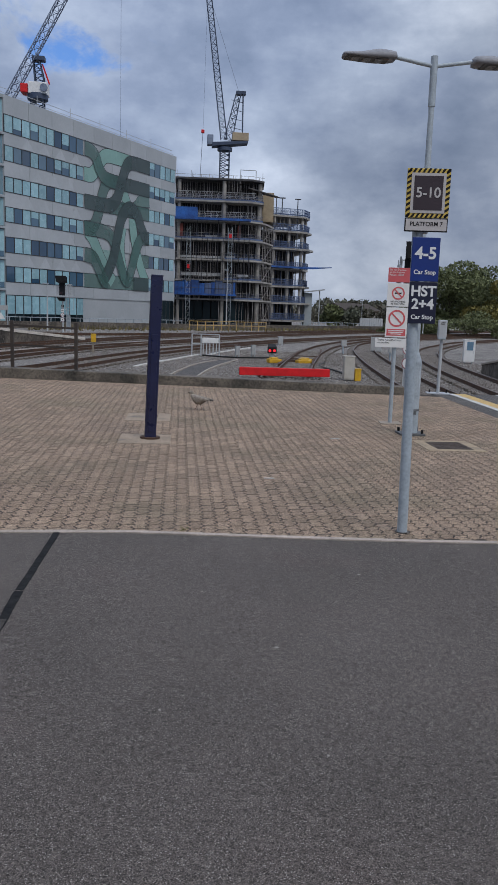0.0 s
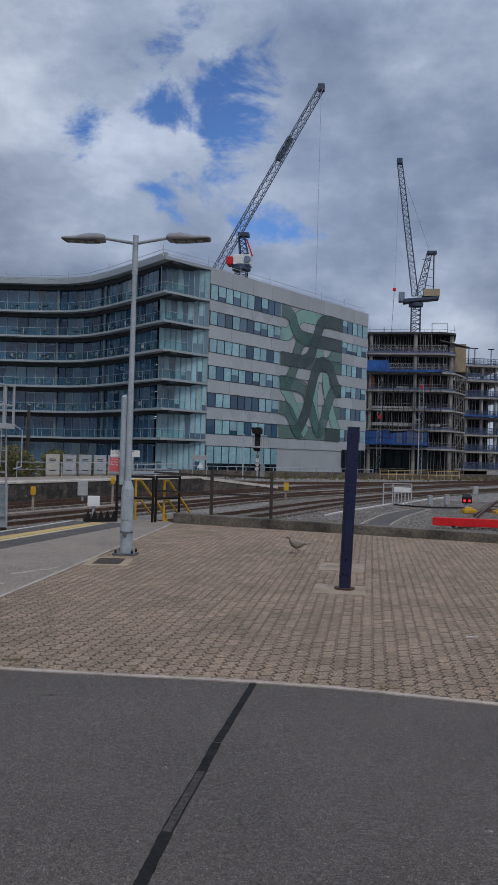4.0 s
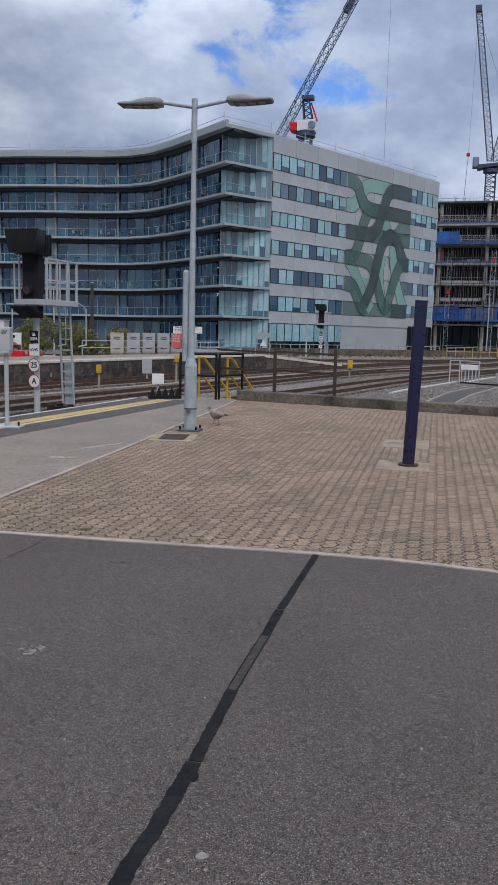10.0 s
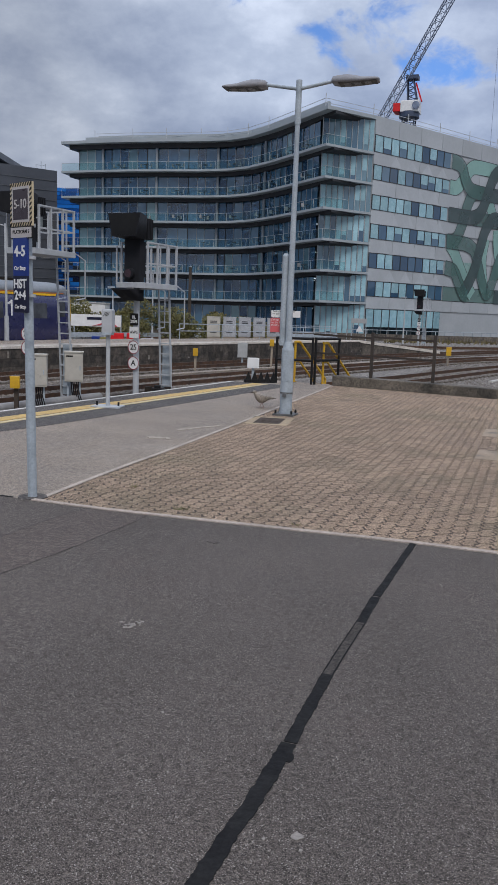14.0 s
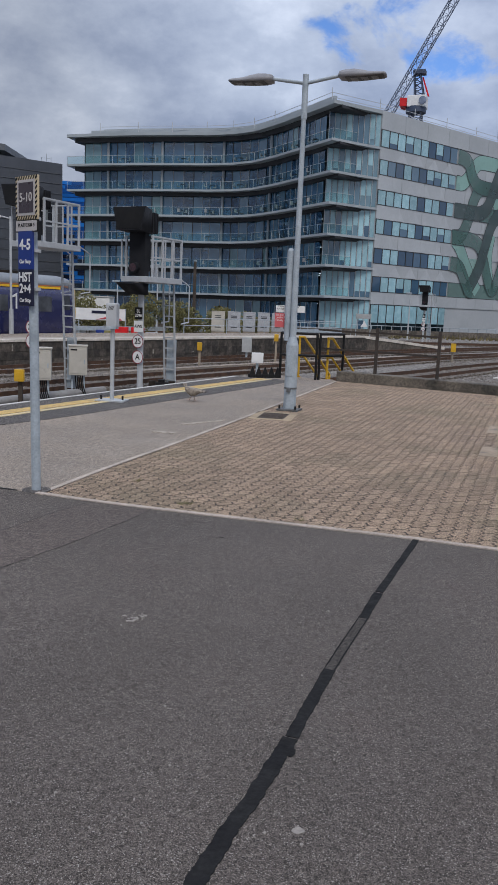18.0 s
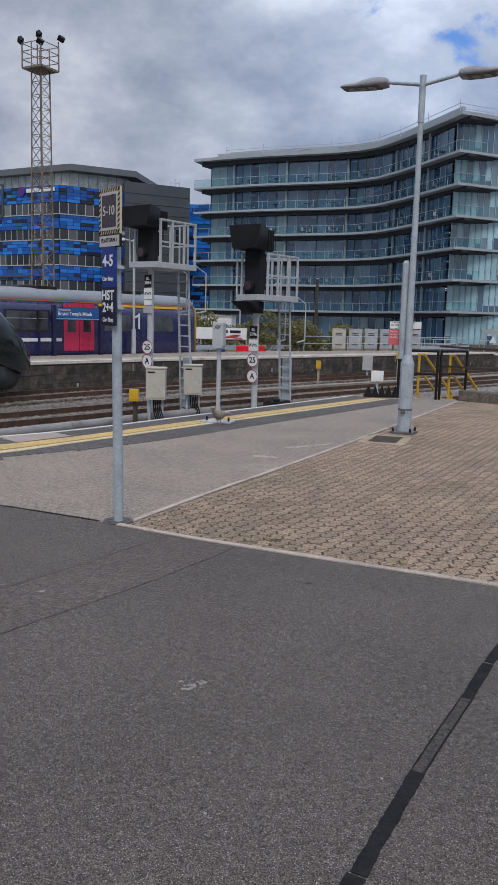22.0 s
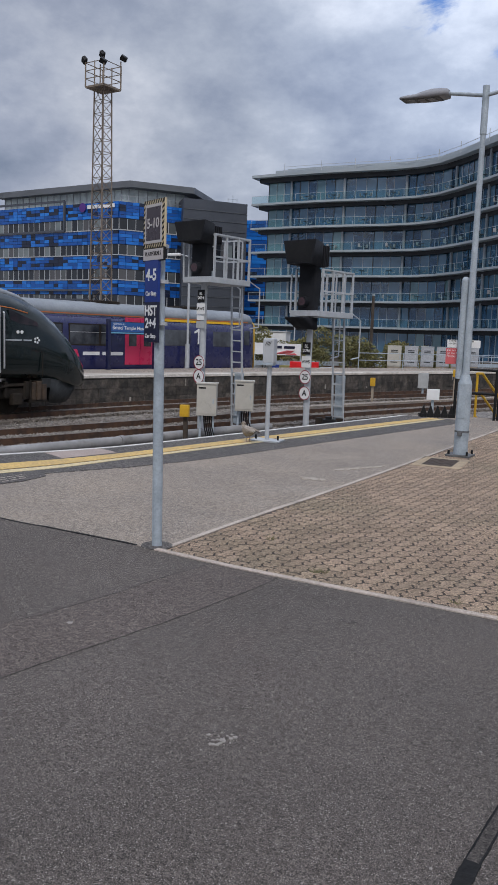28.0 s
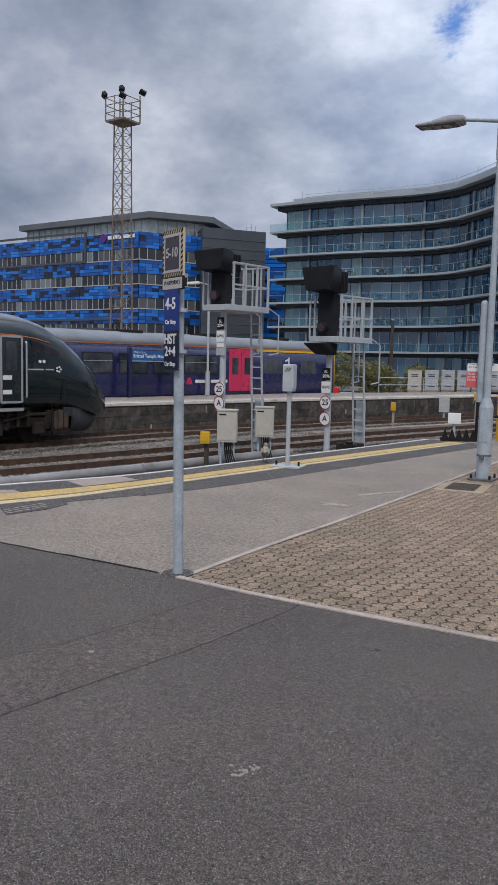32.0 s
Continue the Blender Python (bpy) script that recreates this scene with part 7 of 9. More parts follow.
# standards hung in front of the middle floors, stacked boards and red formwork on the floors
bm = B()
for k in range(15):
    x = -0.3 + 0.95 * k
    tube(bm, (x, 148.35, 7.0), (x + rs.uniform(-0.05, 0.05), 148.35, 14.6 + (3.2 if k % 4 == 0 else 0)), 0.055, 5)
part("hung_standards", bm, M["crane_dark"], site, "dark standards along the floor edges", kind="stuff")
for z, x0, x1, h in ((11.1, 0.5, 8.0, 0.4), (7.9, 0.2, 8.2, 0.55), (7.9, 11.0, 13.2, 0.4), (11.3, 9.0, 10.6, 0.3), (14.9, 5.0, 7.2, 0.3)):
    part("timber_pack", one(box, x0, x1, 150.0, 150.6, z, z + h), M["galv_pale"], site, "pale stacked boards")
for x in (0.4, 10.9):
    part("red_formwork", one(box, x, x + 0.55, 149.3, 149.6, 14.6, 17.0), M["brick_red"], site, "dull red column form")
for n, z in enumerate(MAIN_Z[1:3]):
    bm = B()
    for k in range(26):
        x = 0.2 + 0.55 * k
        bar(bm, (x, 149.3, z + 0.1), (x + 0.5 * (-1) ** k, 149.3, z + 1.5), 0.06, 0.06)
    for h in (0.15, 0.8, 1.5):
        bar(bm, (0.0, 149.32, z + h), (14.0, 149.0, z + h), 0.06, 0.07)
    part("formwork_truss", bm, M["galv_pale"], site, "pale truss tables under the formwork", kind="stuff")
part("top_canopy", one(prism, [(12.6, 149.0), (18.2, 151.0), (17.4, 153), (12.6, 153)], [23.6, 22.6, 22.8, 23.8], [23.8, 22.75, 22.95, 24.0]), M["formwork"], site, "dark formwork deck jutting out at the top")
for x, y, z in ((20.2, 160, 20.3), (23.4, 161, 20.3), (19.0, 159.5, 20.3)):
    part("flood_post", one(tube, (x, y, z), (x, y, z + 3.4), 0.09, 6), M["crane_dark"], site)
    part("flood_head", one(box, x - 0.6, x + 0.6, y - 0.1, y + 0.1, z + 3.3, z + 3.5), M["crane_dark"], site)
part("lift_frame", one(pipe, [(11.2, 150, 25.0), (11.2, 150, 26.9), (14.0, 150, 26.9), (14.0, 150, 25.0)], 0.07, 5), M["galv_pale"], site, "pale tube frame on the top floor")
part("sheet_shelf", one(prism, [(-0.5, 147.6), (10.8, 147.3), (10.8, 148.5), (-0.5, 148.8)], 4.3, 4.6), M["blue_sheet"], site)
part("blue_bay", one(prism, [(-0.5, 148.6), (3.5, 148.5), (3.5, 149.0), (-0.5, 149.0)], 17.9, 19.9), M["blue_sheet"], site)
part("catch_fan", one(prism, [(18, 157), (26.4, 158), (30.3, 158.2), (30, 159.5), (20, 160)], [10.3, 10.2, 10.6, 10.6, 10.3], [10.6, 10.5, 10.75, 10.75, 10.6]), M["blue_sheet"], site, "blue catch fan sticking out")
for x in (2.0, 9.5):
    bm = B()
    for dx in (-0.35, 0.35):
        for dy in (-0.3, 0.3):
            tube(bm, (x + dx, 148.0 + dy, GROUND_Z), (x + dx, 148.0 + dy, 16.5), 0.035, 4)
    for k in range(16):
        z = GROUND_Z + 1.1 * k
        tube(bm, (x - 0.35, 147.7, z), (x + 0.35, 147.7, z + 1.1), 0.025, 4)
        tube(bm, (x - 0.35, 147.7, z), (x + 0.35, 147.7, z), 0.025, 4)
    part("hoist_tower", bm, M["galv"], site, "lattice hoist mast")
    part("hoist_car", one(box, x - 0.22, x + 0.22, 147.3, 147.7, 14.6 if x > 5 else 9.0, 15.3 if x > 5 else 9.7), M["red"], site, "orange-red hoist car")
for i in range(8):
    x = 0.2 + i * 1.55
    # same glass with the shade held in its colour
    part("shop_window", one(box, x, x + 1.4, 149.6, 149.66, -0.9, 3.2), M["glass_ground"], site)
bm = B()
for k in range(60):
    a = Vector((rs.uniform(-0.4, 15.4), rs.uniform(148.8, 158)))
    tube(bm, (a.x, a.y, 25.0), (a.x, a.y, 25.1 + rs.uniform(0.4, 1.3)), 0.035, 4)
for p, q in zip(front_line, front_line[1:]):
    for h in (25.1, 25.6):
        tube(bm, (*p, h), (*q, h), 0.035, 4)
part("roof_guard", bm, M["prop"], site, "guard rails and bars on the top floor", kind="stuff")
part("canopy", one(prism, [(25.6, 161), (29.5, 160.8), (29.5, 164), (25.6, 164)], [5.75, 6.3, 6.3, 5.75], [6.0, 6.55, 6.55, 6.0]), M["galv_pale"], site, "small sloping canopy")
part("canopy_post", one(tube, (28.6, 161.3, GROUND_Z), (28.6, 161.3, 6.2), 0.12, 8), M["galv_pale"], site)
part("canopy_wall", one(box, 25.6, 27.2, 162, 164, GROUND_Z, 5.7), M["slab_white"], site)

# ---- cranes ----
M["crane_blue"] = mat("crane_steel", (0.05, 0.075, 0.13), (0.035, 0.05, 0.09), 1.0, 0.5, fine=0.1)
M["crane_grey"] = mat("crane_jib_grey", (0.22, 0.27, 0.36), (0.10, 0.12, 0.18), 1.0, 0.5, fine=0.1)


def lattice(bm, p, q, w, n, r=0.07, tip=1.0):
    p, q = Vector(p), Vector(q)
    d = (q - p).normalized()
    u = d.cross(Vector((0, 1, 0))).normalized()
    v = d.cross(u).normalized()
    def corner(f, k):
        s = w / 2 * (1 + (tip - 1) * f)
        return p.lerp(q, f) + u * (s if k in (0, 3) else -s) + v * (s if k < 2 else -s)
    for k in range(4):
        tube(bm, corner(0, k), corner(1, k), r, 4)
    for i in range(n):
        a, b = i / n, (i + 1) / n
        for k in range(4):
            j = (k + 1) % 4
            tube(bm, corner(a, k), corner(b, j), r * 0.55, 3)
            tube(bm, corner(a, k), corner(a, j), r * 0.5, 3)


def crane(at, base, jib_foot, jib_tip, peak, label, jib_mat, rope=None, hook=None, stays=False):
    t = thing("tower_crane", label, "crane", at, 0, "luffing cranes")
    L = lambda p: (p[0] - at[0], p[1] - at[1], p[2] - at[2])
    part("mast", one(lattice, L((at[0], at[1], at[2])), L(base), 1.7, 9, 0.13), M["crane_blue"], t, "blue lattice mast")
    part("jib", one(lattice, L(jib_foot), L(jib_tip), 1.15, 24, 0.085, 0.8), M[jib_mat], t, "long lattice luffing jib")
    part("a_frame", one(lattice, L((base[0] + 0.6, base[1], base[2] + 1)), L(peak), 1.5, 6, 0.12, 0.55), M["crane_blue"], t)
    part("jib_head", one(box, *[v for k in range(3) for v in (L(jib_tip)[k] - 0.55, L(jib_tip)[k] + 0.55)]), M["crane_blue"], t, "sheave head of the jib", bevel=0.15)
    part("peak_deck", one(box, L(peak)[0] - 0.5, L(peak)[0] + 1.3, -0.7, 0.7, L(peak)[2] - 0.5, L(peak)[2] + 0.1), M["crane_blue"], t, bevel=0.05)
    back = one(pipe, [L((peak[0] + 0.8, peak[1] - 0.5, peak[2])), L((base[0] + 3.2, base[1] - 0.5, base[2] + 1.6))], 0.09, 5)
    pipe(back, [L((peak[0] + 0.8, peak[1] + 0.5, peak[2])), L((base[0] + 3.2, base[1] + 0.5, base[2] + 1.6))], 0.09, 5)
    for k in range(4):
        zz = peak[2] - 1.5 - k * (peak[2] - base[2] - 3) / 4
        pipe(back, [L((base[0] + 0.9, base[1] - 0.4, zz)), L((base[0] + 3.1, base[1] - 0.4, zz - 0.4))], 0.06, 4)
    if stays:
        part("back_stays", back, M["crane_blue"], t, "rear stays with a ladder")
    bm = B()
    tube(bm, L(peak), L(tuple(jib_foot[k] + (jib_tip[k] - jib_foot[k]) * 0.97 for k in range(3))), 0.035, 4)
    part("luffing_rope", bm, M["crane_grey"], t)
    if rope:
        part("hoist_rope", one(tube, L(jib_tip), L(rope), 0.028, 4), M["crane_grey"], t)
    if hook:
        part("hook_block", one(box, *[v for k in range(3) for v in (L(hook)[k] - 0.3, L(hook)[k] + 0.3)]), M["red"], t, "red hook block", bevel=0.1)
    return t


cr = crane((-20.6, 125.0, 24.5), (-20.6, 125.0, 31.0), (-24.6, 124.4, 31.0), (-8.76, 126.5, 60.8), (-20.8, 125, 37.0), "luffing tower crane with a grey lattice jib and white winch", "crane_grey", (-8.7, 126.5, 26.0))
part("winch_house", one(box, -1.2, 1.5, -1.3, 1.3, 7.3, 8.9), M["white"], cr, "white winch housing", bevel=0.1)
part("winch_drum", one(tube, (1.1, -1.5, 8.1), (1.1, -1.32, 8.1), 0.55, 18), M["crane_grey"], cr)
part("counterweight", one(box, -2.3, -1.25, -1.2, 1.2, 7.4, 8.6), M["red"], cr, "red counterweight", bevel=0.08)
part("slew_ring", one(tube, (0, 0, 6.6), (0, 0, 7.4), 1.5, 14), M["crane_blue"], cr)
part("strut", one(bar, (1.7, 0, 8.9), (0.7, 0, 11.6), 0.28, 0.22), M["red"], cr)
part("jib_sheet", one(bar, (5.2, 1.0, 24.7), (7.1, 1.3, 28.2), 1.2, 0.9), M["crane_blue"], cr, "dark banner on the jib")
cr = crane((8.4, 154.7, 24.0), (8.4, 154.7, 32.0), (8.2, 154.7, 33.0), (4.6, 154.8, 59.0), (10.7, 154.5, 41.4), "blue luffing tower crane with concrete counterweight", "crane_blue", (4.3, 154.7, 34.2), (4.25, 154.7, 34.2), True)
part("counterweight", one(box, 1.3, 4.3, -1.3, 1.3, 8.7, 10.1), M["beige_core"], cr, "beige concrete counterweight", bevel=0.08)
part("machine_deck", one(prism, [(-2.4, -1.3), (4.2, -1.3), (4.2, 1.3), (-2.4, 1.3)], [7.5, 8.3, 8.3, 7.5], [8.2, 8.7, 8.7, 8.2]), M["crane_blue"], cr)
part("cab", one(box, -3.3, -2.2, -0.9, 0.9, 7.8, 9.6), M["crane_grey"], cr, "grey driver's cab", bevel=0.12)
part("slew_ring", one(tube, (0, 0, 6.9), (0, 0, 7.5), 1.4, 12), M["crane_blue"], cr)
part("hook_line", one(tube, (-4.15, 0, 10.0), (-4.5, 0, 1.5), 0.06, 4), M["crane_grey"], cr)

# ---- blue panelled office ----
M["blue_panels"] = picks("blue_panels", [(0.010, 0.105, 0.42), (0.014, 0.020, 0.045), (0.018, 0.19, 0.66), (0.010, 0.09, 0.37), (0.012, 0.10, 0.40), (0.012, 0.14, 0.52), (0.022, 0.22, 0.72), (0.016, 0.024, 0.05), (0.010, 0.085, 0.33)], 0.22, True, 0.2)
M["blue_panel_single"] = picks("blue_panel", [(0.010, 0.105, 0.42), (0.014, 0.020, 0.045), (0.018, 0.19, 0.66), (0.010, 0.09, 0.37), (0.012, 0.10, 0.40), (0.012, 0.14, 0.52), (0.022, 0.22, 0.72), (0.016, 0.024, 0.05), (0.010, 0.085, 0.33)], 0.22, False, 0.2)
M["strip_glass"] = picks("strip_glass", [(0.030, 0.034, 0.040), (0.05, 0.055, 0.06), (0.018, 0.021, 0.027), (0.20, 0.23, 0.235), (0.025, 0.028, 0.033), (0.10, 0.112, 0.115), (0.035, 0.04, 0.046), (0.028, 0.032, 0.04), (0.10, 0.10, 0.105)], 0.08, False, 0.2)
M["grey_metal"] = mat("dark_grey_cladding", (0.085, 0.094, 0.112), (0.072, 0.08, 0.096), 0.3, 0.5, 0.2, fine=0.05, fscale=2)
M["roof_metal"] = mat("mid_grey_roof", (0.15, 0.16, 0.175), (0.12, 0.13, 0.14), 0.3, 0.5, 0.2)
M["sky_glass"] = mat("pale_storey_glass", (0.70, 0.77, 0.74), (0.5, 0.57, 0.56), 0.5, 0.1, fine=0.2, fscale=0.8)
blue = thing("blue_office_building", "office clad in blue and black glazed panels", "building", (0, 0, 0))
BC, BL, BR = Vector((-91.4, 101.5)), Vector((-134.0, 101.5)), Vector((-85.6, 111.5))
part("core", one(prism, [(-134, 101.9), (-91.5, 101.9), (-85.8, 112), (-90, 126), (-134, 126)], GROUND_Z, 22.4), M["grey_metal"], blue)
SPANS = [(22.6, 19.95), (18.0, 15.75), (13.95, 11.75), (9.9, 7.5), (5.85, 0.0)]
BANDS = [(19.9, 18.05), (15.7, 14.0), (11.7, 9.95), (7.45, 5.9)]
rb = random.Random(5)
BAND_BAR = mesh_of("mullion", one(box, -0.05, 0.05, -0.1, 0.0, 0.0, 1.0), M["galv_pale"])
singles_blue, panel_of = 0, {}
for a, b in ((BL, BC), (BC, BR)):
    d = b - a
    ln = d.length
    ang = math.degrees(math.atan2(d.y, d.x))
    face = pose(a.x, a.y, 0, 0, 0, ang)
    bm = B()
    for hi, lo in SPANS:
        rows = max(1, round((hi - lo) / 0.58))
        h = (hi - lo) / rows
        for r in range(rows):
            x = 0.0
            while x < ln - 0.2:
                w = rb.choice((1.15, 1.15, 1.15, 2.3))
                x1 = min(x + w, ln)
                if singles_blue < 300 and (a is BC or x > 24) and lo > 7:
                    singles_blue += 1
                    key = (round(x1 - x, 3), round(h, 3))
                    if key not in panel_of:
                        panel_of[key] = mesh_of("facade_panel", one(box, 0.03, key[0] - 0.03, -0.12, 0.1, 0.025, key[1] - 0.025), M["blue_panel_single"])
                    share("facade_panel", panel_of[key], blue, face @ pose(x, 0, hi - h * (r + 1)))
                else:
                    box(bm, x + 0.03, x1 - 0.03, -0.12, 0.1, hi - h * (r + 1) + 0.025, hi - h * r - 0.025)
                x = x1
    ob = part("panelling", bm, M["blue_panels"], blue, "blue, navy and black glazed panels", kind="stuff")
    ob.matrix_basis = face
    k = int(ln / 1.3)
    for hi, lo in BANDS:
        me = mesh_of("pane", one(box, 0.06, ln / k - 0.06, -0.02, 0.05, lo + 0.1, hi), M["strip_glass"])
        for i in range(k):
            share("window", me, blue, face @ pose(ln / k * i, 0, 0))
            share("mullion", BAND_BAR, blue, face @ pose(ln / k * i, 0, lo + 0.08) @ Matrix.Diagonal((1, 1, hi - lo - 0.08, 1)))
        sill = part("sill", one(box, 0, ln, -0.22, 0.0, lo - 0.06, lo + 0.08), M["galv_pale"], blue, "pale sill line")
        sill.matrix_basis = face
for x0, x1, z0, z1 in ((0, 30.4, 18.2, 23.2), (16.0, 36.5, 6.6, 8.2)):
    bm = B()
    for s, e in (((x0, z0), (x1, z0)), ((x1, z0), (x1, z1)), ((x1, z1), (x0, z1))):
        bar(bm, (s[0], -0.3, s[1]), (e[0], -0.3, e[1]), 0.3, 0.34)
    ob = part("projecting_frame", bm, M["grey_metal"], blue, "dark projecting window frame")
    ob.matrix_basis = pose(BL.x, BL.y, 0, 0, 0, 0)
TS = [(-123.0, 105.0), (-92.4, 105.0), (-87.2, 113.5), (-92, 126), (-123, 126)]
part("top_storey", one(prism, TS, 22.4, 25.15), M["sky_glass"], blue, "glazed set-back storey")
TOPM = mesh_of("mullion", one(box, -0.07, 0.07, -0.12, 0.0, 22.4, 25.15), M["galv_pale"])
for p, q in zip([Vector(v) for v in TS[:2]], [Vector(v) for v in TS[1:3]]):
    k = int((q - p).length / 1.6)
    for i in range(k + 1):
        c = p.lerp(q, i / k)
        share("mullion", TOPM, blue, pose(c.x, c.y, 0))
part("roof", one(prism, [(-123.6, 103.4), (-90.8, 103.4), (-84.6, 112.8), (-90, 128), (-123.6, 128)], 25.15, 26.15), M["roof_metal"], blue, "grey overhanging roof")
bm = B()
for p, q in ((BC, BR),):
    for i in range(9):
        c = p.lerp(q, i / 8) + Vector((-0.3, 0.5))
        tube(bm, (*c, 22.6), (*c, 23.7), 0.05, 4)
    for z in (23.1, 23.65):
        tube(bm, (p.x - 0.3, p.y + 0.5, z), (q.x - 0.3, q.y + 0.5, z), 0.04, 4)
part("terrace_railing", bm, M["galv_pale"], blue)
part("annex", one(prism, [(-84.4, 109.6), (-77.9, 119.2), (-90, 134), (-100, 124)], GROUND_Z, 24.0), M["grey_metal"], blue, "dark grey metal annex")
SEAMS = mesh_of("cladding_seam", one(bar, (-84.4, 109.55, 0), (-77.9, 119.15, 0), 0.06, 0.07), M["roof_metal"])
for k in range(14):
    share("cladding_seam", SEAMS, blue, pose(0.03, -0.03, 1.5 + k * 1.6))
for k in range(7):
    part("window", one(box, 0, 0.95, -0.08, 0.05, 14.2, 16.8), M["strip_glass"], blue).matrix_basis = pose(-82.3 + k * 0.6, 112.7 + k * 0.886, 0, 0, 0, 56)
for x, y, h in ((-80.6, 118.6, 1.6), (-80.2, 119.3, 1.2), (-81.2, 118.0, 1.0)):
    part("antenna", one(tube, (x, y, 23.9), (x, y, 24.0 + h), 0.05, 5), M["galv"], blue)
part("antenna", one(bar, (-81.2, 118.0, 24.9), (-80.2, 119.3, 24.9), 0.05, 0.05), M["galv"], blue)
part("rear_block", one(prism, [(-92, 131), (-70, 140), (-75, 150), (-96, 142)], GROUND_Z, 23.6), M["blue_sheet"], blue, "rear blue wing")
bm = B()
for r in range(30):
    x = 0.0
    while x < 23:
        w = rb.choice((1.2, 2.4, 3.0))
        box(bm, x + 0.03, x + w - 0.03, -0.25, -0.05, 22.9 - r * 0.75, 23.55 - r * 0.75)
        x += w
part("rear_panelling", bm, M["blue_panels"], blue, kind="stuff").matrix_basis = pose(-92, 131, 0, 0, 0, 22.2)
M["purple"] = mat("purple_sign", (0.10, 0.03, 0.22), None, 1, 0.4)
part("company_sign_disc", one(tube, (0, -0.3, 0), (0, -0.15, 0), 0.75, 20), M["purple"], blue, "purple round emblem").matrix_basis = pose(-99.3, 101.4, 21.9)
for a, b in ((1.1, 3.3), (3.5, 7.2)):
    part("company_lettering_bar", one(box, a, b, -0.3, -0.15, -0.28, 0.32), M["sign_white"], blue, "white company lettering bar").matrix_basis = pose(-99.3, 101.4, 21.9)

# ---- lighting mast ----
mast = thing("lighting_mast", "brown steel lattice lighting mast with floodlights", "floodlight mast", (-46.8, 50.1, 0), 0)
M["mast_steel"] = mat("weathered_mast_steel", (0.25, 0.205, 0.165), (0.17, 0.135, 0.105), 2.0, 0.7, 0.2, fine=0.15)
part("lattice", one(lattice, (0, 0, GROUND_Z), (0, 0, 20.9), 1.35, 22, 0.06, 0.72), M["mast_steel"], mast, "lattice tower")
bas = part("basket", one(box, -1.0, 1.0, -1.0, 1.0, 20.8, 20.95), M["mast_steel"], mast, "railed head platform")
for z in (21.5, 22.1, 22.7):
    for a, b in (((-1.0, -1.0), (1.0, -1.0)), ((1.0, -1.0), (1.0, 1.0)), ((1.0, 1.0), (-1.0, 1.0)), ((-1.0, 1.0), (-1.0, -1.0))):
        part("rail", one(bar, (*a, z), (*b, z), 0.05, 0.05), M["mast_steel"], bas)
for a in ((-1.0, -1.0), (1.0, -1.0), (1.0, 1.0), (-1.0, 1.0), (0, -1.0), (0, 1.0)):
    part("post", one(tube, (*a, 20.9), (*a, 22.75), 0.05, 5), M["mast_steel"], bas)
for x, y, h in ((-0.55, 0.6, 23.8), (0.98, 0.98, 23.3), (-0.98, -0.98, 22.95), (0.6, -0.98, 22.6)):
    part("stalk", one(tube, (x, y, 20.9), (x, y, h - 0.2), 0.05, 6), M["mast_steel"], mast)
    fl = part("floodlight", rbox(-0.27, 0.27, -0.17, 0.17, -0.2, 0.2, 0.06), M["black"], mast, "dark floodlight")
    fl.matrix_basis = pose(x + (0.3 if x > 0 else -0.15), y, h, 35, 28 if x > 0 else -28, 40 if x > 0 else -40)

# ---- on and beyond the far platform ----
ns = thing("station_nameboard", "blue station nameboard on navy posts", "sign", (-22.23, 24.62, -0.05), 82)
p = part("board", rbox(0.0, 2.4, 0.0, 0.05, 1.5, 2.02, 0.01), M["sign_navy"], ns, "navy board with pale band")
M["sign_mid_blue"] = mat("sign_mid_blue", (0.02, 0.10, 0.32), (0.018, 0.09, 0.29), 2, 0.4)
part("field", one(box, 0.02, 2.38, -0.006, 0.0, 1.6, 2.0), M["sign_mid_blue"], p)
text_mesh("lettering", "Welcome to", 0.13, M["sign_white"], p, pose(0.12, -0.009, 1.92, 90), align="LEFT")
text_mesh("lettering", "Bristol Temple Meads", 0.21, M["sign_white"], p, pose(0.12, -0.009, 1.76, 90), align="LEFT", bold=0.003)
part("band", one(box, 0.02, 2.38, -0.008, 0.0, 1.53, 1.58), mat("pale_blue_band", (0.15, 0.4, 0.6), None, 2, 0.4), p)
for x in (-0.14, 2.42):
    part("post", rbox(x, x + 0.16, -0.04, 0.1, -0.02, 2.1, 0.01), M["navy"], ns)

pl = thing("platform_lamp", "slim grey single-arm lamp on the far platform", "street lamp", (-21.8, 29.3, 0), 0, "far platform lamps")
part("base_tube", one(tube, (0, 0, 0), (0, 0, 1.1), 0.11, 14, 0.1), M["galv_pale"], pl)
part("pole", one(tube, (0, 0, 1.1), (0, 0, 5.1), 0.055, 12), M["galv_pale"], pl)
part("arm", one(tube, (0, 0, 5.0), (-0.35, -0.3, 5.1), 0.03, 8), M["galv_pale"], pl)
part("lantern", rbox(-0.95, -0.3, -0.45, -0.25, 5.02, 5.14, 0.04), M["white"], pl)

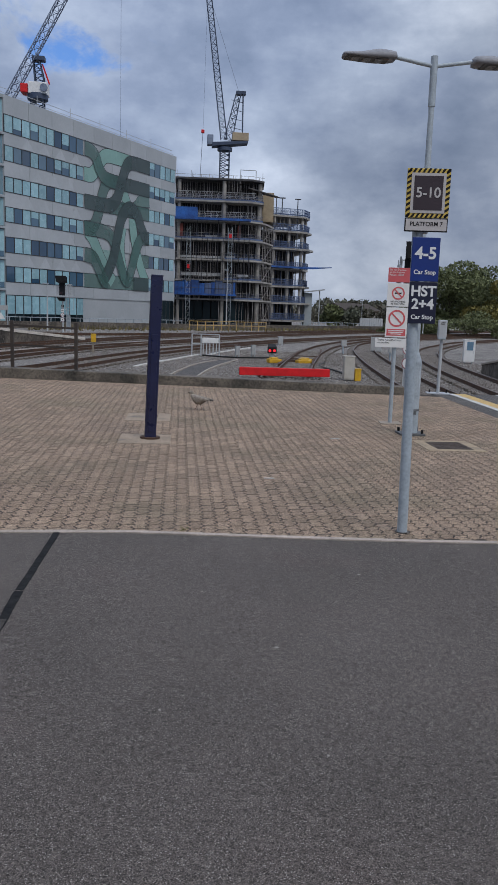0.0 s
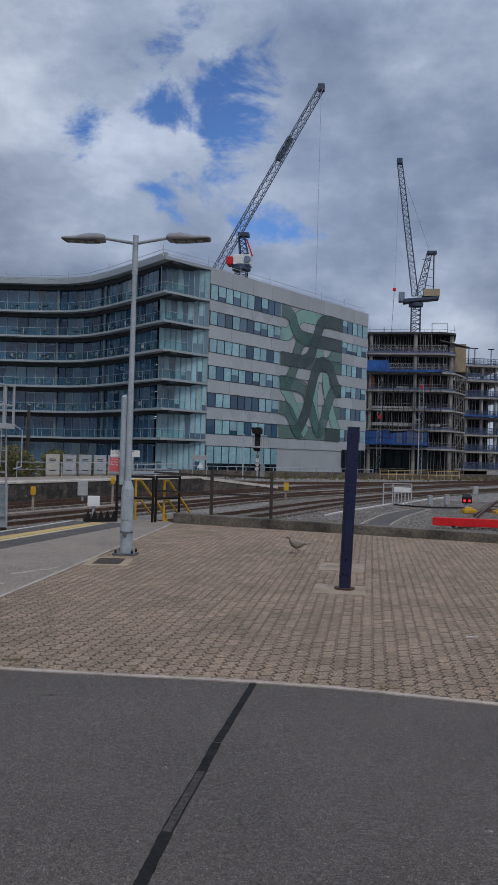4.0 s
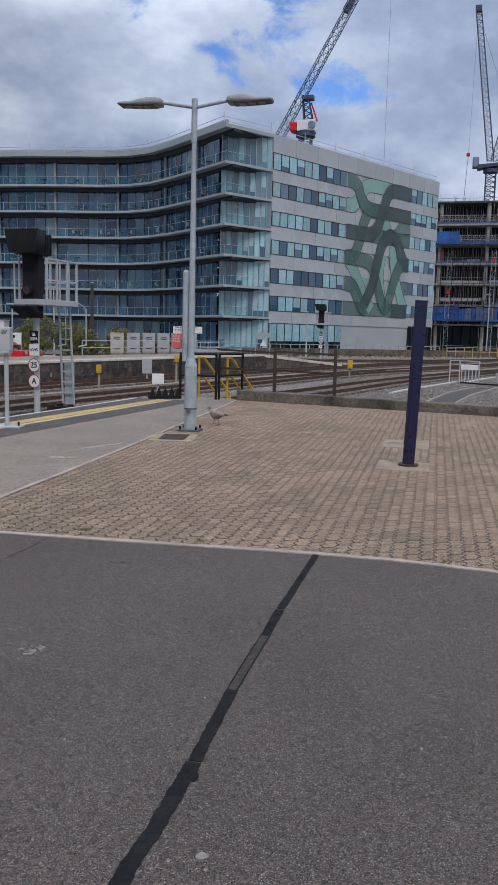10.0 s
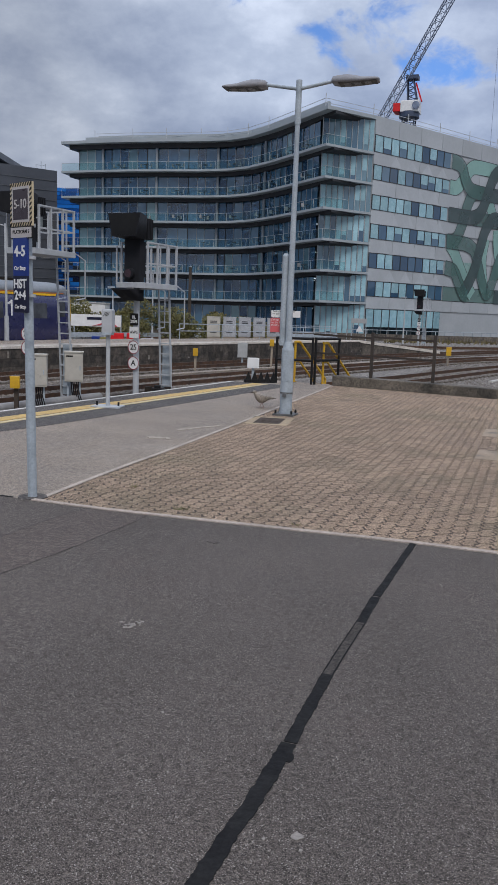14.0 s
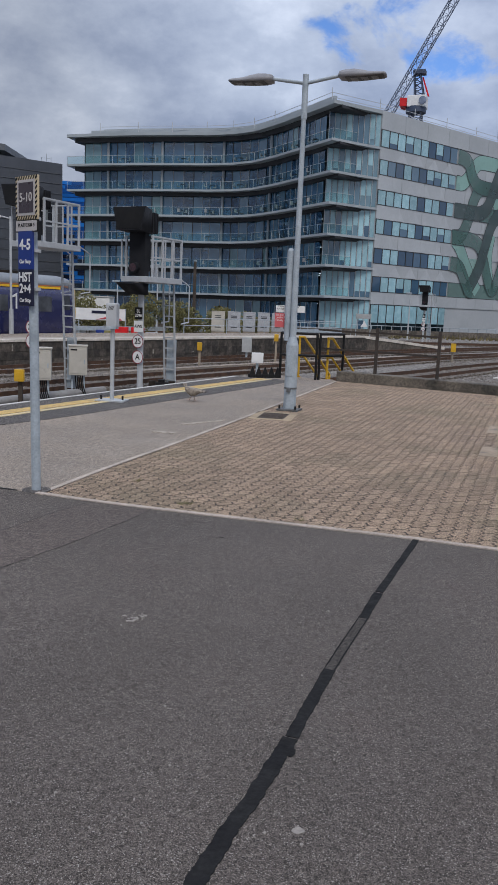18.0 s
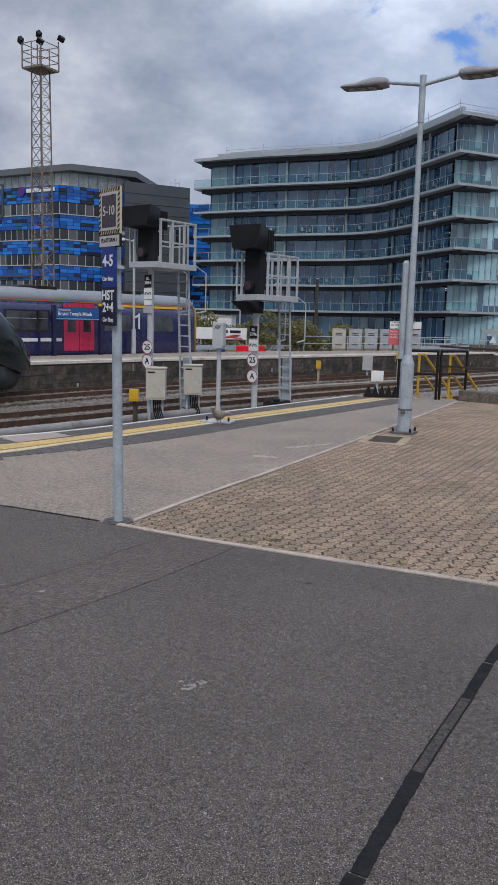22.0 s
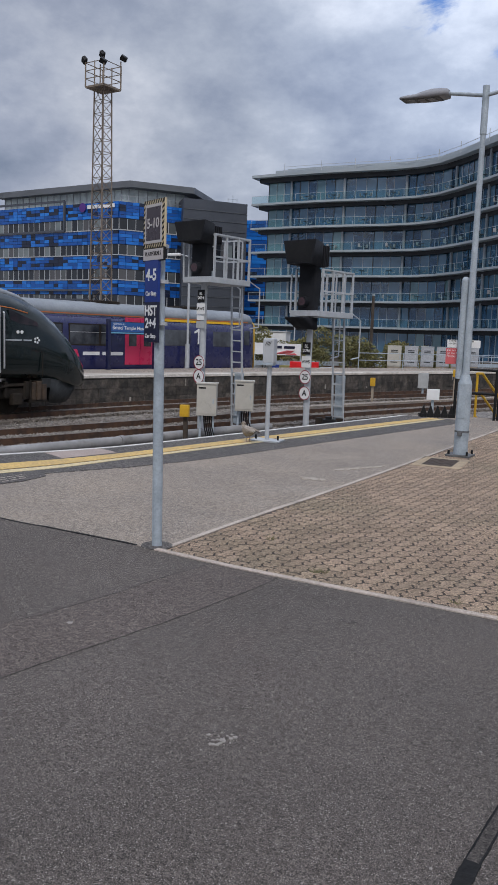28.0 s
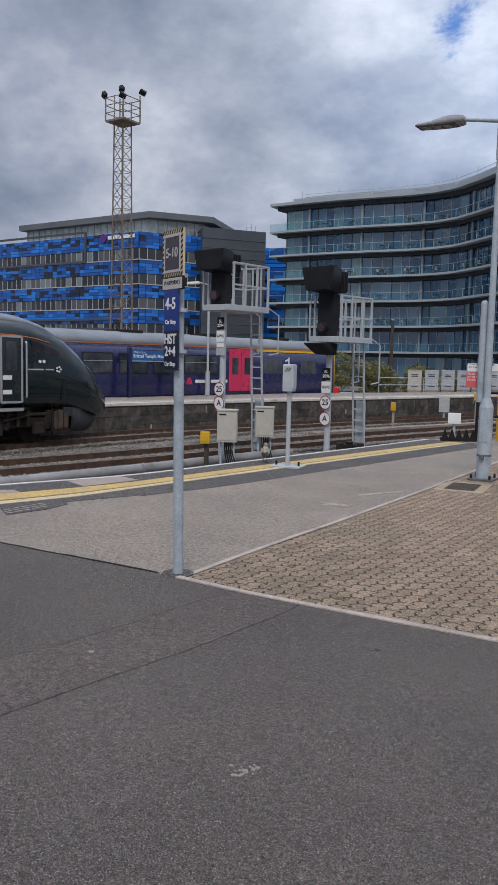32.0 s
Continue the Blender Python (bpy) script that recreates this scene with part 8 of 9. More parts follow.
M["cab_dull"] = mat("dull_grey_cabinet", (0.42, 0.435, 0.46), (0.34, 0.35, 0.375), 2.0, 0.6, fine=0.2, fscale=14)
for k in range(6):
    f = k / 5
    c = lineside_cabinet((-18.5 + 2.4 * f, 45.6 + 7.5 * f, 0), 20, 0.80, 0.6, 1.22, 0.05, M["cab_beige"] if k == 0 else M["cab_dull"], "beige equipment cabinet with a pale band on the far platform" if k == 0 else "grey steel equipment cabinet on the far platform")
    for o in c.children:
        if o.name.startswith("leg"):
            bpy.data.objects.remove(o)
    for o in c.children:
        if o.name.startswith("lid"):
            o.data.materials[0] = M["galv_pale"] if k else M["cab_beige"]
    for z in (0.9, 1.0, 0.3):
        part("vent", one(box, -0.2, 0.2, -0.325, -0.31, z, z + 0.05), M["frame_dark"], c)
    part("plinth", one(box, -0.38, 0.38, -0.28, 0.28, -0.12, 0.06), M["concrete"], c)
fence3 = thing("tubular_fence", "pale tubular railing along the far platform", "fence", (0, 0, 0))
fl = [Vector((-19.4, 41.5)), Vector((-18.1, 44.8)), Vector((-16.9, 48.3)), Vector((-15.6, 52.0)), Vector((-14.0, 56.0))]
for a, b in zip(fl, fl[1:]):
    for z in (0.45, 0.85):
        part("rail", one(tube, (a.x + 0.7, a.y - 0.5, z), (b.x + 0.7, b.y - 0.5, z), 0.022, 6), M["galv"], fence3)
    part("post", one(tube, (a.x + 0.7, a.y - 0.5, -0.1), (a.x + 0.7, a.y - 0.5, 0.88), 0.026, 6), M["galv"], fence3)


def crown(center, radii, count, material, seed, size=0.25, name="crown", parent=None, label=""):
    """Many small leaf clumps in an uneven cloud round a centre."""
    r = np.random.default_rng(seed)
    lobes = r.normal(0, 0.45, (9, 3))
    verts, faces = [], []
    for n in range(count):
        lb = lobes[r.integers(9)]
        v = r.normal(0, 1, 3)
        v = v / np.linalg.norm(v) * r.uniform(0.45, 1.0) ** 0.5 * 0.55
        p = np.array(center) + (lb + v) * np.array(radii)
        a, b = r.normal(0, 1, 3), r.normal(0, 1, 3)
        a = a / np.linalg.norm(a) * size * r.uniform(0.6, 1.4)
        b = np.cross(a, b)
        b = b / (np.linalg.norm(b) + 1e-6) * size * r.uniform(0.35, 0.7)
        k = len(verts)
        verts += [tuple(p - a), tuple(p - a * 0.1 + b), tuple(p + a), tuple(p - a * 0.1 - b)]
        faces.append((k, k + 1, k + 2, k + 3))
    me = bpy.data.meshes.new(name)
    me.from_pydata(verts, [], faces)
    me.materials.append(material)
    ob = new(name, me)
    ob.parent = parent
    return tagged(ob, label)


def tree(at, h, w, material, seed, label, name="tree", leaf=0.3, count=2600, trunk=True):
    t = thing(name, label, "tree" if name == "tree" else "bush", at, 0, "trackside trees" if name == "tree" else "trackside bushes")
    r = random.Random(seed)
    if trunk:
        part("trunk", one(tube, (0, 0, -0.2), (r.uniform(-0.2, 0.2), 0, h * 0.5), h * 0.025, 8, h * 0.012), M["bark"], t)
        for k in range(5):
            a = r.uniform(0, 6.28)
            part("limb", one(tube, (0, 0, h * (0.25 + 0.05 * k)), (w * 0.5 * math.cos(a), w * 0.5 * math.sin(a), h * r.uniform(0.55, 0.85)), h * 0.01, 5, h * 0.003), M["bark"], t)
    else:
        for k in range(4):
            a = r.uniform(0, 6.28)
            part("stem", one(tube, (0, 0, -0.1), (w * 0.4 * math.cos(a), w * 0.4 * math.sin(a), h * 0.7), 0.03, 5, 0.01), M["bark"], t)
    low = 0.56 if trunk else 0.5
    crown((0, 0, h * low), (w, w, h * (1 - low) * 0.85), count, material, seed, leaf, "crown", t)
    return t


for n, (x, y, h, w, m, c) in enumerate(((-27.5, 52, 2.9, 2.0, "leaf", 2200), (-24.5, 53, 2.4, 1.8, "leaf", 2000), (-22.0, 55, 2.3, 1.6, "leaf", 1800), (-30.5, 50, 2.6, 1.8, "leaf", 1800), (-33, 56, 2.2, 1.6, "leaf_autumn", 900), (-20.0, 57, 1.9, 1.4, "leaf", 1200))):
    tree((x, y, -0.9), h * 0.86 + 0.9, w, M[m], 40 + n, "yellow-green bush growing behind the far platform", "bush", 0.10, int(c * 2.2), False)
for n, (x, y, h, w, m, c) in enumerate(((30.5, 88, 8.6, 4.0, "leaf_dark", 4200), (35.5, 93, 8.8, 4.0, "leaf_dark", 3600), (33.6, 83, 5.6, 2.7, "leaf_autumn", 2400), (38.5, 86, 7.0, 3.5, "leaf_dark", 2600), (42, 92, 7.2, 3.6, "leaf_autumn", 2400), (27.2, 88, 4.4, 2.5, "leaf_dark", 1800))):
    x, y, h, w = x * 1.5, y * 1.5, (h - 2.6) * 1.5 + 2.6, w * 1.5
    tree((x, y, GROUND_Z), h, w, M[m], 60 + n, "broad green trackside tree turning yellow" if m == "leaf_autumn" else "broad dark green trackside tree", "tree", 0.27, int(c * 2.6))
for n, (x, y, h, w) in enumerate(((27, 84, 2.2, 2.2), (30, 80, 2.6, 2.5), (33.5, 78, 2.2, 2.4), (37, 77, 2.4, 2.6), (24.5, 88, 2.0, 1.8))):
    x, y, h, w = x * 1.45, y * 1.45, h * 1.25, w * 1.45
    tree((x, y, GROUND_Z), h + 0.4, w, M["leaf_dark"], 80 + n, "low green bush beside the railway", "bush", 0.16, 3400, False)
for n, (x, y, h, w, m) in enumerate(((31, 162, 4.6, 2.6, "leaf_dark"), (35, 160, 3.6, 2.4, "leaf_far"), (39, 170, 4.8, 2.8, "leaf_far"), (44, 165, 4.2, 2.6, "leaf_far"), (48, 172, 6.6, 3.0, "leaf_far"), (53, 170, 6.4, 2.8, "leaf_far"), (58, 175, 5.0, 3.2, "leaf_dark"))):
    tree((x, y, GROUND_Z), h, w, M[m], 90 + n, "distant dull green tree near the horizon", "tree", 0.42, 900)
# wooded skyline
bm_v = np.random.default_rng(3)
verts, faces = [], []
for n in range(26000):
    x = bm_v.uniform(-40, 230)
    y = 260 + bm_v.uniform(0, 90) - 0.35 * max(0, x - 60)
    top = 4.6 + 1.5 * math.sin(x * 0.11) + 1.4 * math.sin(x * 0.31 + 1.3) + (y - 240) * 0.024
    z = GROUND_Z + top * bm_v.uniform(0, 1) ** 0.6
    a, b = bm_v.normal(0, 0.55, 3), bm_v.normal(0, 0.45, 3)
    k = len(verts)
    p = np.array((x, y, z))
    verts += [tuple(p - a), tuple(p + b), tuple(p + a), tuple(p - b)]
    faces.append((k, k + 1, k + 2, k + 3))
me = bpy.data.meshes.new("far_woods")
me.from_pydata(verts, [], faces)
me.materials.append(M["leaf_far"])
tagged(new("far_woods", me), "woods along the horizon, their green greyed for haze", "woods", kind="stuff")

M["dry_weed"] = mat("dry_weeds", (0.15, 0.12, 0.05), (0.10, 0.085, 0.04), 0.3, 0.85, rand=0.4, island=True)
# scrub and weeds along the far side of the tracks
verts, faces = [], []
r = np.random.default_rng(8)
for n in range(3600):
    f = r.uniform(0, 1)
    if n % 3:
        x, y = -30 + 62 * f, 104 + 36 * f + r.normal(0, 1.2)
    else:
        x, y = -16 + 60 * f, 92 + 60 * f + r.normal(0, 3)
    h = r.uniform(0.12, 0.6)
    a = r.normal(0, 0.18, 2)
    k = len(verts)
    verts += [(x - 0.09, y, GROUND_Z), (x + 0.09, y, GROUND_Z), (x + a[0], y + a[1], GROUND_Z + h)]
    faces.append((k, k + 1, k + 2))
me = bpy.data.meshes.new("scrub")
me.from_pydata(verts, [], faces)
me.materials.append(M["dry_weed"])
tagged(new("scrub", me), "dry yellow-green weeds along the railway boundary", "weeds", kind="stuff")

# ---- yard in front of the platform end ----
buf = thing("buffer_beam", "bright red buffer stop beam at the bay's end", "buffer stop", (5.22, 32.2, 0), 0)
part("beam", rbox(-1.9, 1.9, -0.12, 0.12, -1.0, -0.67, 0.02), M["red"], buf)
for x in (-0.95, 0.95):
    part("strut", one(bar, (x, 0.1, -0.8), (x, 1.3, -1.1), 0.12, 0.14), M["rail_rust"], buf)
lineside_cabinet((7.95, 32.3, 0), 0, 0.44, 0.4, 0.95, -1.08, M["cab_beige"], "pale beige trackside cabinet beside the red beam")
yb = thing("yellow_socket_box", "small yellow socket box on the ballast", "box", (8.35, 32.3, 0), 0)
part("body", rbox(-0.13, 0.13, -0.12, 0.12, -1.15, -0.65, 0.02), M["yellow"], yb)
part("lid", rbox(-0.14, 0.14, -0.13, 0.13, -0.66, -0.62, 0.01), M["yellow"], yb)
for x, y, w, a in ((6.0, 42.8, 0.36, 15), (7.55, 42.2, 0.4, 15), (7.8, 43.3, 0.36, 15)):
    pmx = thing("point_motor", "yellow point motor cover between the rails", "point motor", (x, y, 0), a, "point motors")
    part("cover", rbox(-w, w, -0.25, 0.25, -1.12, -0.9, 0.04), M["yellow"], pmx)
    part("lid", rbox(-w * 0.6, w * 0.5, -0.2, 0.2, -0.91, -0.82, 0.03), M["yellow"], pmx)
gs = thing("ground_signal", "black ground signal showing two red lights", "railway signal", (6.5, 48.4, 0), 0)
part("case", one(prism, [(-0.3, -0.15), (0.3, -0.15), (0.22, 0.2), (-0.22, 0.2)], -0.88, [-0.5, -0.5, -0.3, -0.3]), M["black"], gs, bevel=0.04)
part("foot", one(box, -0.1, 0.1, -0.05, 0.1, -1.15, -0.85), M["galv"], gs)
M["red_light"] = glow("lit_red_lamp", (0.85, 0.02, 0.03), 1.0)
for x in (-0.14, 0.14):
    part("lamp", one(tube, (x, -0.16, -0.72), (x, -0.19, -0.72), 0.085, 12), M["red_light"], gs, "lit red lamp")

wf = thing("walkway_rail", "white railing with a white panel in the yard", "railing", (2.0, 47.6, 0), 0)
for x in (-0.45, 0.1, 1.2):
    part("post", one(tube, (x, 0, -1.15), (x, 0, 0.18), 0.04, 8), M["galv_pale"], wf)
part("top_rail", one(bar, (-0.45, 0, 0.18), (1.2, 0, 0.18), 0.05, 0.05), M["galv_pale"], wf)
part("low_rail", one(bar, (-0.45, 0, -0.4), (0.1, 0, -0.4), 0.05, 0.05), M["galv_pale"], wf)
part("panel", rbox(0.16, 1.15, -0.1, -0.02, -0.34, -0.04, 0.03), M["white"], wf, "white panel")
for k in range(5):
    part("slat", one(box, 0.2 + k * 0.2, 0.26 + k * 0.2, -0.05, 0.0, -1.1, -0.33), M["galv_pale"], wf)
for x, y, h, w in ((4.3, 47.5, 0.5, 0.26), (5.35, 48.5, 0.55, 0.25), (9.2, 66, 0.6, 0.4), (19.2, 62, 0.9, 0.7)):
    lineside_cabinet((x, y, 0), 5, w, 0.35, h, -1.0, M["cab_grey"], "small pale grey lineside cabinet on the ballast")
# switch rails of the points behind the red beam, and black cables across the ballast
sw = thing("switch_rails", "rusty switch rails of the points beyond the red beam", "points", (0, 0, 0))
for pts in ([(5.75, 38.6), (7.1, 44.7), (9.05, 53.6)], [(7.4, 38.2), (8.2, 42.8), (9.6, 49.0), (11.0, 56.5)]):
    ln = smooth_line(pts, 0.8)
    part("rail", one(strip, offset_line(ln, -0.05), offset_line(ln, 0.05), RAIL_Z - 0.16, RAIL_Z + 0.01), M["rail_rust"], sw)
for y, x in ((42.6, 7.5), (43.6, 7.75), (45.0, 8.05), (48.4, 8.75)):
    part("stretcher", one(bar, (x - 0.85, y, RAIL_Z - 0.1), (x + 0.75, y - 0.1, RAIL_Z - 0.1), 0.07, 0.05), M["rail_rust"], sw)
for pts in ([(2.2, 47.3), (3.3, 46.2), (4.3, 45.8), (5.6, 46.2), (6.6, 46.6)], [(8.2, 33.2), (8.35, 36.5), (8.05, 40.0), (8.9, 43.2)]):
    cb = thing("loose_cable", "black cable lying on the ballast", "cable", (0, 0, 0), group="loose cables")
    part("sheath", one(pipe, [(p.x, p.y, GROUND_Z + 0.08) for p in smooth_line(pts, 0.6)], 0.045, 6), M["black"], cb)
# tarmac path and cable troughs
PATHS = {"path": ([(1.15, 32.2), (1.35, 34.4), (2.15, 39.1), (3.5, 43.8)], 0.52, "tarmac_dark"), "t1": ([(0.45, 32.2), (0.7, 34.3), (1.62, 39.5), (2.9, 43.4)], 0.035, "coping"), "t2": ([(1.6, 32.2), (1.85, 34.1), (2.66, 38.7), (4.1, 44.3)], 0.035, "coping"), "t4": ([(-1.25, 36.8), (-0.45, 40.1), (0.6, 43.6), (2.02, 48.6)], 0.09, "white_line"), "t5": ([(2.4, 47.4), (3.44, 51.9), (6.26, 60.3)], 0.09, "white_line"), "t3": ([(-14.3, 26), (-12.6, 33), (-9.9, 42), (-5.5, 54), (0, 64)], 0.22, "tarmac")}
for pts, half, m in PATHS.values():
    ln = smooth_line(pts, 1.0)
    tagged(part("walkway" if half > 0.5 else "cable_trough", one(strip, offset_line(ln, -half), offset_line(ln, half), GROUND_Z - 0.02, GROUND_Z + (0.03 if half > 0.5 else 0.07 if half < 0.1 else 0.14)), M[m]), "tarmac walking path across the ballast" if half > 0.5 else "pale concrete cable trough", "path" if half > 0.5 else "cable trough", kind="structure")

# platform 8 corner and cabinets on the far right
RAMP = [(15.0, 22), (24, 22), (24, 37), (17.9, 39.4), (16.3, 39.0), (15.6, 34.8), (15.35, 33.0)]
RAMP_Z = [0.0, 0.0, -0.35, -0.62, -0.62, -0.19, 0.0]
p8 = tagged(part("side_platform", one(prism, RAMP, GROUND_Z, [z - 0.09 for z in RAMP_Z]), M["dark_masonry"]), "ramped end of the next platform", "platform", kind="structure")
part("coping", one(prism, [(x - (0.05 if x < 17 else 0), y) for x, y in RAMP], [z - 0.09 for z in RAMP_Z], RAMP_Z), M["coping"], p8, "pale concrete top")
lineside_cabinet((16.6, 33.6, 0), -10, 1.0, 0.7, 1.2, 0.05, M["cab_grey"], "pale grey cabinet on the next platform's end")
wc = lineside_cabinet((18.6, 47.3, 0), -12, 0.68, 0.5, 1.3, -1.0, M["white"], "white equipment cabinet with a dark louvre")
part("louvre", one(box, -0.16, 0.22, -0.275, -0.26, -0.3, 0.22), M["glass_office"], wc)
lineside_cabinet((15.4, 58, 0), -12, 0.8, 0.6, 1.0, -1.0, M["cab_grey"], "pale grey equipment cabinet near the points")
for x, y in ((13.6, 47), (12.5, 56)):
    post_box((x, y), -0.2, 0.4, 0.4, "cab_grey", "grey box on a short post", "galv")

# boundary: retaining edge, railings, poles
rw = tagged(part("boundary_wall", one(strip, [Vector((-60, 84)), Vector((-22, 93)), Vector((2, 112)), Vector((40, 152))], [Vector((-60, 83.4)), Vector((-21.7, 92.4)), Vector((2.5, 111.5)), Vector((40.5, 151.5))], GROUND_Z, -0.35), M["dark_masonry"]), "low dark boundary wall beyond the tracks", "wall", kind="structure")
for a, b, m, label in (((-21, 93.0), (1, 111.0), "galv", "grey boundary railing beyond the tracks"), ((2, 108.6), (13.2, 116), "yellow_line", "yellow site railing in front of the building works"), ((22, 140), (42, 152), "galv", "grey palisade fence in the distance"), ((-46, 86), (-22, 92.2), "galv", "grey boundary railing by the glass office")):
    t = thing("boundary_railing", label, "railing", (0, 0, 0), 0, "boundary railings")
    a, b = Vector(a), Vector(b)
    k = max(4, int((b - a).length / 1.3))
    for i in range(k + 1):
        c = a.lerp(b, i / k)
        part("post", one(tube, (*c, GROUND_Z), (*c, 0.15), 0.05, 5), M[m], t)
    for z in (0.12, -0.45):
        part("rail", one(tube, (*a, z), (*b, z), 0.04, 5), M[m], t)
for x, y, h in ((7.5, 118, 8.6), (-13.5, 88, 5.0), (-33, 66, 6.2), (-36, 64, 4.6), (38.2, 164.7, 6.0)):
    po = thing("lamp_column", "slim grey lamp column by the railway boundary", "street lamp", (x, y, GROUND_Z), 0, "distant lamp columns")
    part("column", one(tube, (0, 0, 0), (0, 0, h), 0.09, 8, 0.05), M["galv_pale"], po)
    part("lantern", rbox(-0.5, 0.15, -0.12, 0.12, h - 0.05, h + 0.08, 0.03), M["galv"], po)
tp = thing("timber_pole", "weathered timber pole behind the far platform", "pole", (-29.3, 66, GROUND_Z), 0)
part("shaft", one(tube, (0, 0, 0), (0, 0, 6.6), 0.17, 10, 0.13), M["wood"], tp)
part("cap", one(tube, (0, 0, 6.6), (0, 0, 6.7), 0.15, 10), M["galv"], tp)

sig_d = copy_thing(sig_a, pose(-10.2, 76.4, 0.2, 0, 0, -11))
tagged(sig_d, "distant colour light signal with a caged deck")
sg = thing("white_notice", "small white notices on posts beyond the ramp", "sign", (-15.9, 76, 0), 0)
part("panel", rbox(-0.75, 0.75, -0.03, 0.0, 1.0, 1.45, 0.01), M["cab_grey"], sg)
part("triangle_panel", one(prism, [(-0.35, 0), (0.35, 0), (0, 0.6)], 0, 0.03), M["white"], sg).matrix_basis = pose(0.1, -0.03, 0.2, 90)
for x in (-0.7, 0.7):
    part("post", one(tube, (x, 0.03, GROUND_Z), (x, 0.03, 1.5), 0.04, 6), M["galv"], sg)
sh = thing("far_shed", "silver palisade enclosure in the distance", "shed", (38, 155, 0), 30)
for k in range(10):
    part("panel", one(box, -3 + k * 0.6, -2.44 + k * 0.6, -0.1, 0.1, GROUND_Z, 1.1), M["galv_pale"], sh)
hs = thing("distant_house", "distant house with a brown roof among trees", "house", (46, 205, 0), 20)
part("wall", one(box, -5, 5, -3, 3, GROUND_Z, 2.2), M["raw_concrete"], hs)
part("roof", one(prism, [(-5.3, -3.3), (5.3, -3.3), (5.3, 3.3), (-5.3, 3.3)], 2.2, [2.8, 2.8, 4.6, 4.6]), M["wood"], hs)

# banner and clutter behind the far platform
bn = thing("banner_fence", "white banner on a fence with a red arrow shape", "banner", (-29.4, 47.0, 0), 20)
part("sheet", rbox(-3.2, 3.2, -0.04, 0.0, 0.33, 1.12, 0.01), M["white"], bn)
part("arrow", one(prism, [(0, 0), (1.6, 0.3), (1.0, 0.3), (1.3, 0.1), (0.8, 0.24)], 0, 0.02), M["sign_red"], bn).matrix_basis = pose(1.2, -0.05, 0.36, 90)
part("arrow", one(prism, [(0, 0), (0.9, 0.0), (0.7, 0.14)], 0, 0.02), M["sign_red"], bn).matrix_basis = pose(2.1, -0.05, 0.36, 90)
part("writing_bar", one(box, 0.9, 1.9, -0.06, -0.04, 0.78, 0.96), M["sign_navy"], bn)
part("writing_bar", one(box, 2.05, 2.8, -0.06, -0.04, 0.78, 0.96), M["sign_navy"], bn)
part("writing_bar", one(box, -2.9, -1.2, -0.06, -0.04, 0.55, 0.75), M["cab_grey"], bn)
for x in (-3.2, 0, 3.2):
    part("post", one(tube, (x, 0.03, -1.1), (x, 0.03, 1.15), 0.04, 6), M["galv"], bn)
vn = thing("site_cabin", "white box-shaped cabin behind the banner", "cabin", (-31.5, 52, 0), 20)
part("body", rbox(-1.6, 1.6, -1, 1, GROUND_Z, 1.9, 0.06), M["white"], vn)
part("roof", rbox(-1.65, 1.65, -1.05, 1.05, 1.88, 1.98, 0.03), M["cab_grey"], vn)
for k, (m, x) in enumerate((("red", -25.6), ("leaf", -26.6), ("sign_blue", -27.4), ("red", -24.9), ("cab_grey", -24.0))):
    cr8 = thing("barrier_block", "small coloured plastic barrier behind the far platform", "barrier", (x, 46.2 + k * 0.3, -0.9), 15, "plastic barriers")
    part("body", rbox(-0.42, 0.42, -0.2, 0.2, -0.3, 0.9 if m == "red" else 0.6, 0.05), M[m], cr8)
    part("foot", rbox(-0.45, 0.45, -0.25, 0.25, -0.32, -0.2, 0.03), M["black"], cr8)
ua = [Vector((-29.5, 42)), Vector((-26.5, 50)), Vector((-22.5, 60)), Vector((-17, 72))]
t = thing("crash_barrier", "grey steel barrier behind the far platform", "barrier", (0, 0, 0))
for a, b in zip(ua, ua[1:]):
    part("rail", one(bar, (a.x, a.y, -0.2), (b.x, b.y, -0.2), 0.06, 0.3), M["galv"], t)
    part("post", one(box, a.x - 0.06, a.x + 0.06, a.y - 0.06, a.y + 0.06, GROUND_Z, -0.05), M["galv"], t)

# loose ballast stones near the platform
r = np.random.default_rng(12)
verts, faces = [], []
oct_f = ((0, 2, 4), (2, 1, 4), (1, 3, 4), (3, 0, 4), (2, 0, 5), (1, 2, 5), (3, 1, 5), (0, 3, 5))
BEDS = [([p.y for p in TRACKS[k]], [p.x for p in TRACKS[k]]) for k in "abcdef"]


def stones(n, xs, ys, keep):
    for _ in range(n):
        x, y = r.uniform(*xs), r.uniform(*ys)
        if not keep(x, y):
            continue
        s = r.uniform(0.022, 0.05, 3) * np.array((1.0, 1.0, 0.6))
        k = len(verts)
        on_bed = min(abs(x - float(np.interp(y, ty, tx))) for ty, tx in BEDS) < 1.2
        c = np.array((x, y, (-1.06 if on_bed else GROUND_Z) + s[2] * 0.5))
        for v in ((1, 0, 0), (-1, 0, 0), (0, 1, 0), (0, -1, 0), (0, 0, 1), (0, 0, -1)):
            verts.append(tuple(c + np.array(v) * s * r.uniform(0.7, 1.3, 3)))
        faces.extend(tuple(k + i for i in f) for f in oct_f)
stones(42000, (-19.5, -9.0), (9, 34), lambda x, y: x > -20.2 + y * 0.07 and x < -11.5 + max(0, y - 9) * 0.12)
stones(34000, (-5, 19), (26, 56), lambda x, y: abs(x - float(np.interp(y, (32.2, 34.4, 39.1, 43.8), (1.15, 1.35, 2.15, 3.5)))) > 0.62 or y > 44.2)
me = bpy.data.meshes.new("loose_stones")
me.from_pydata(verts, [], faces)
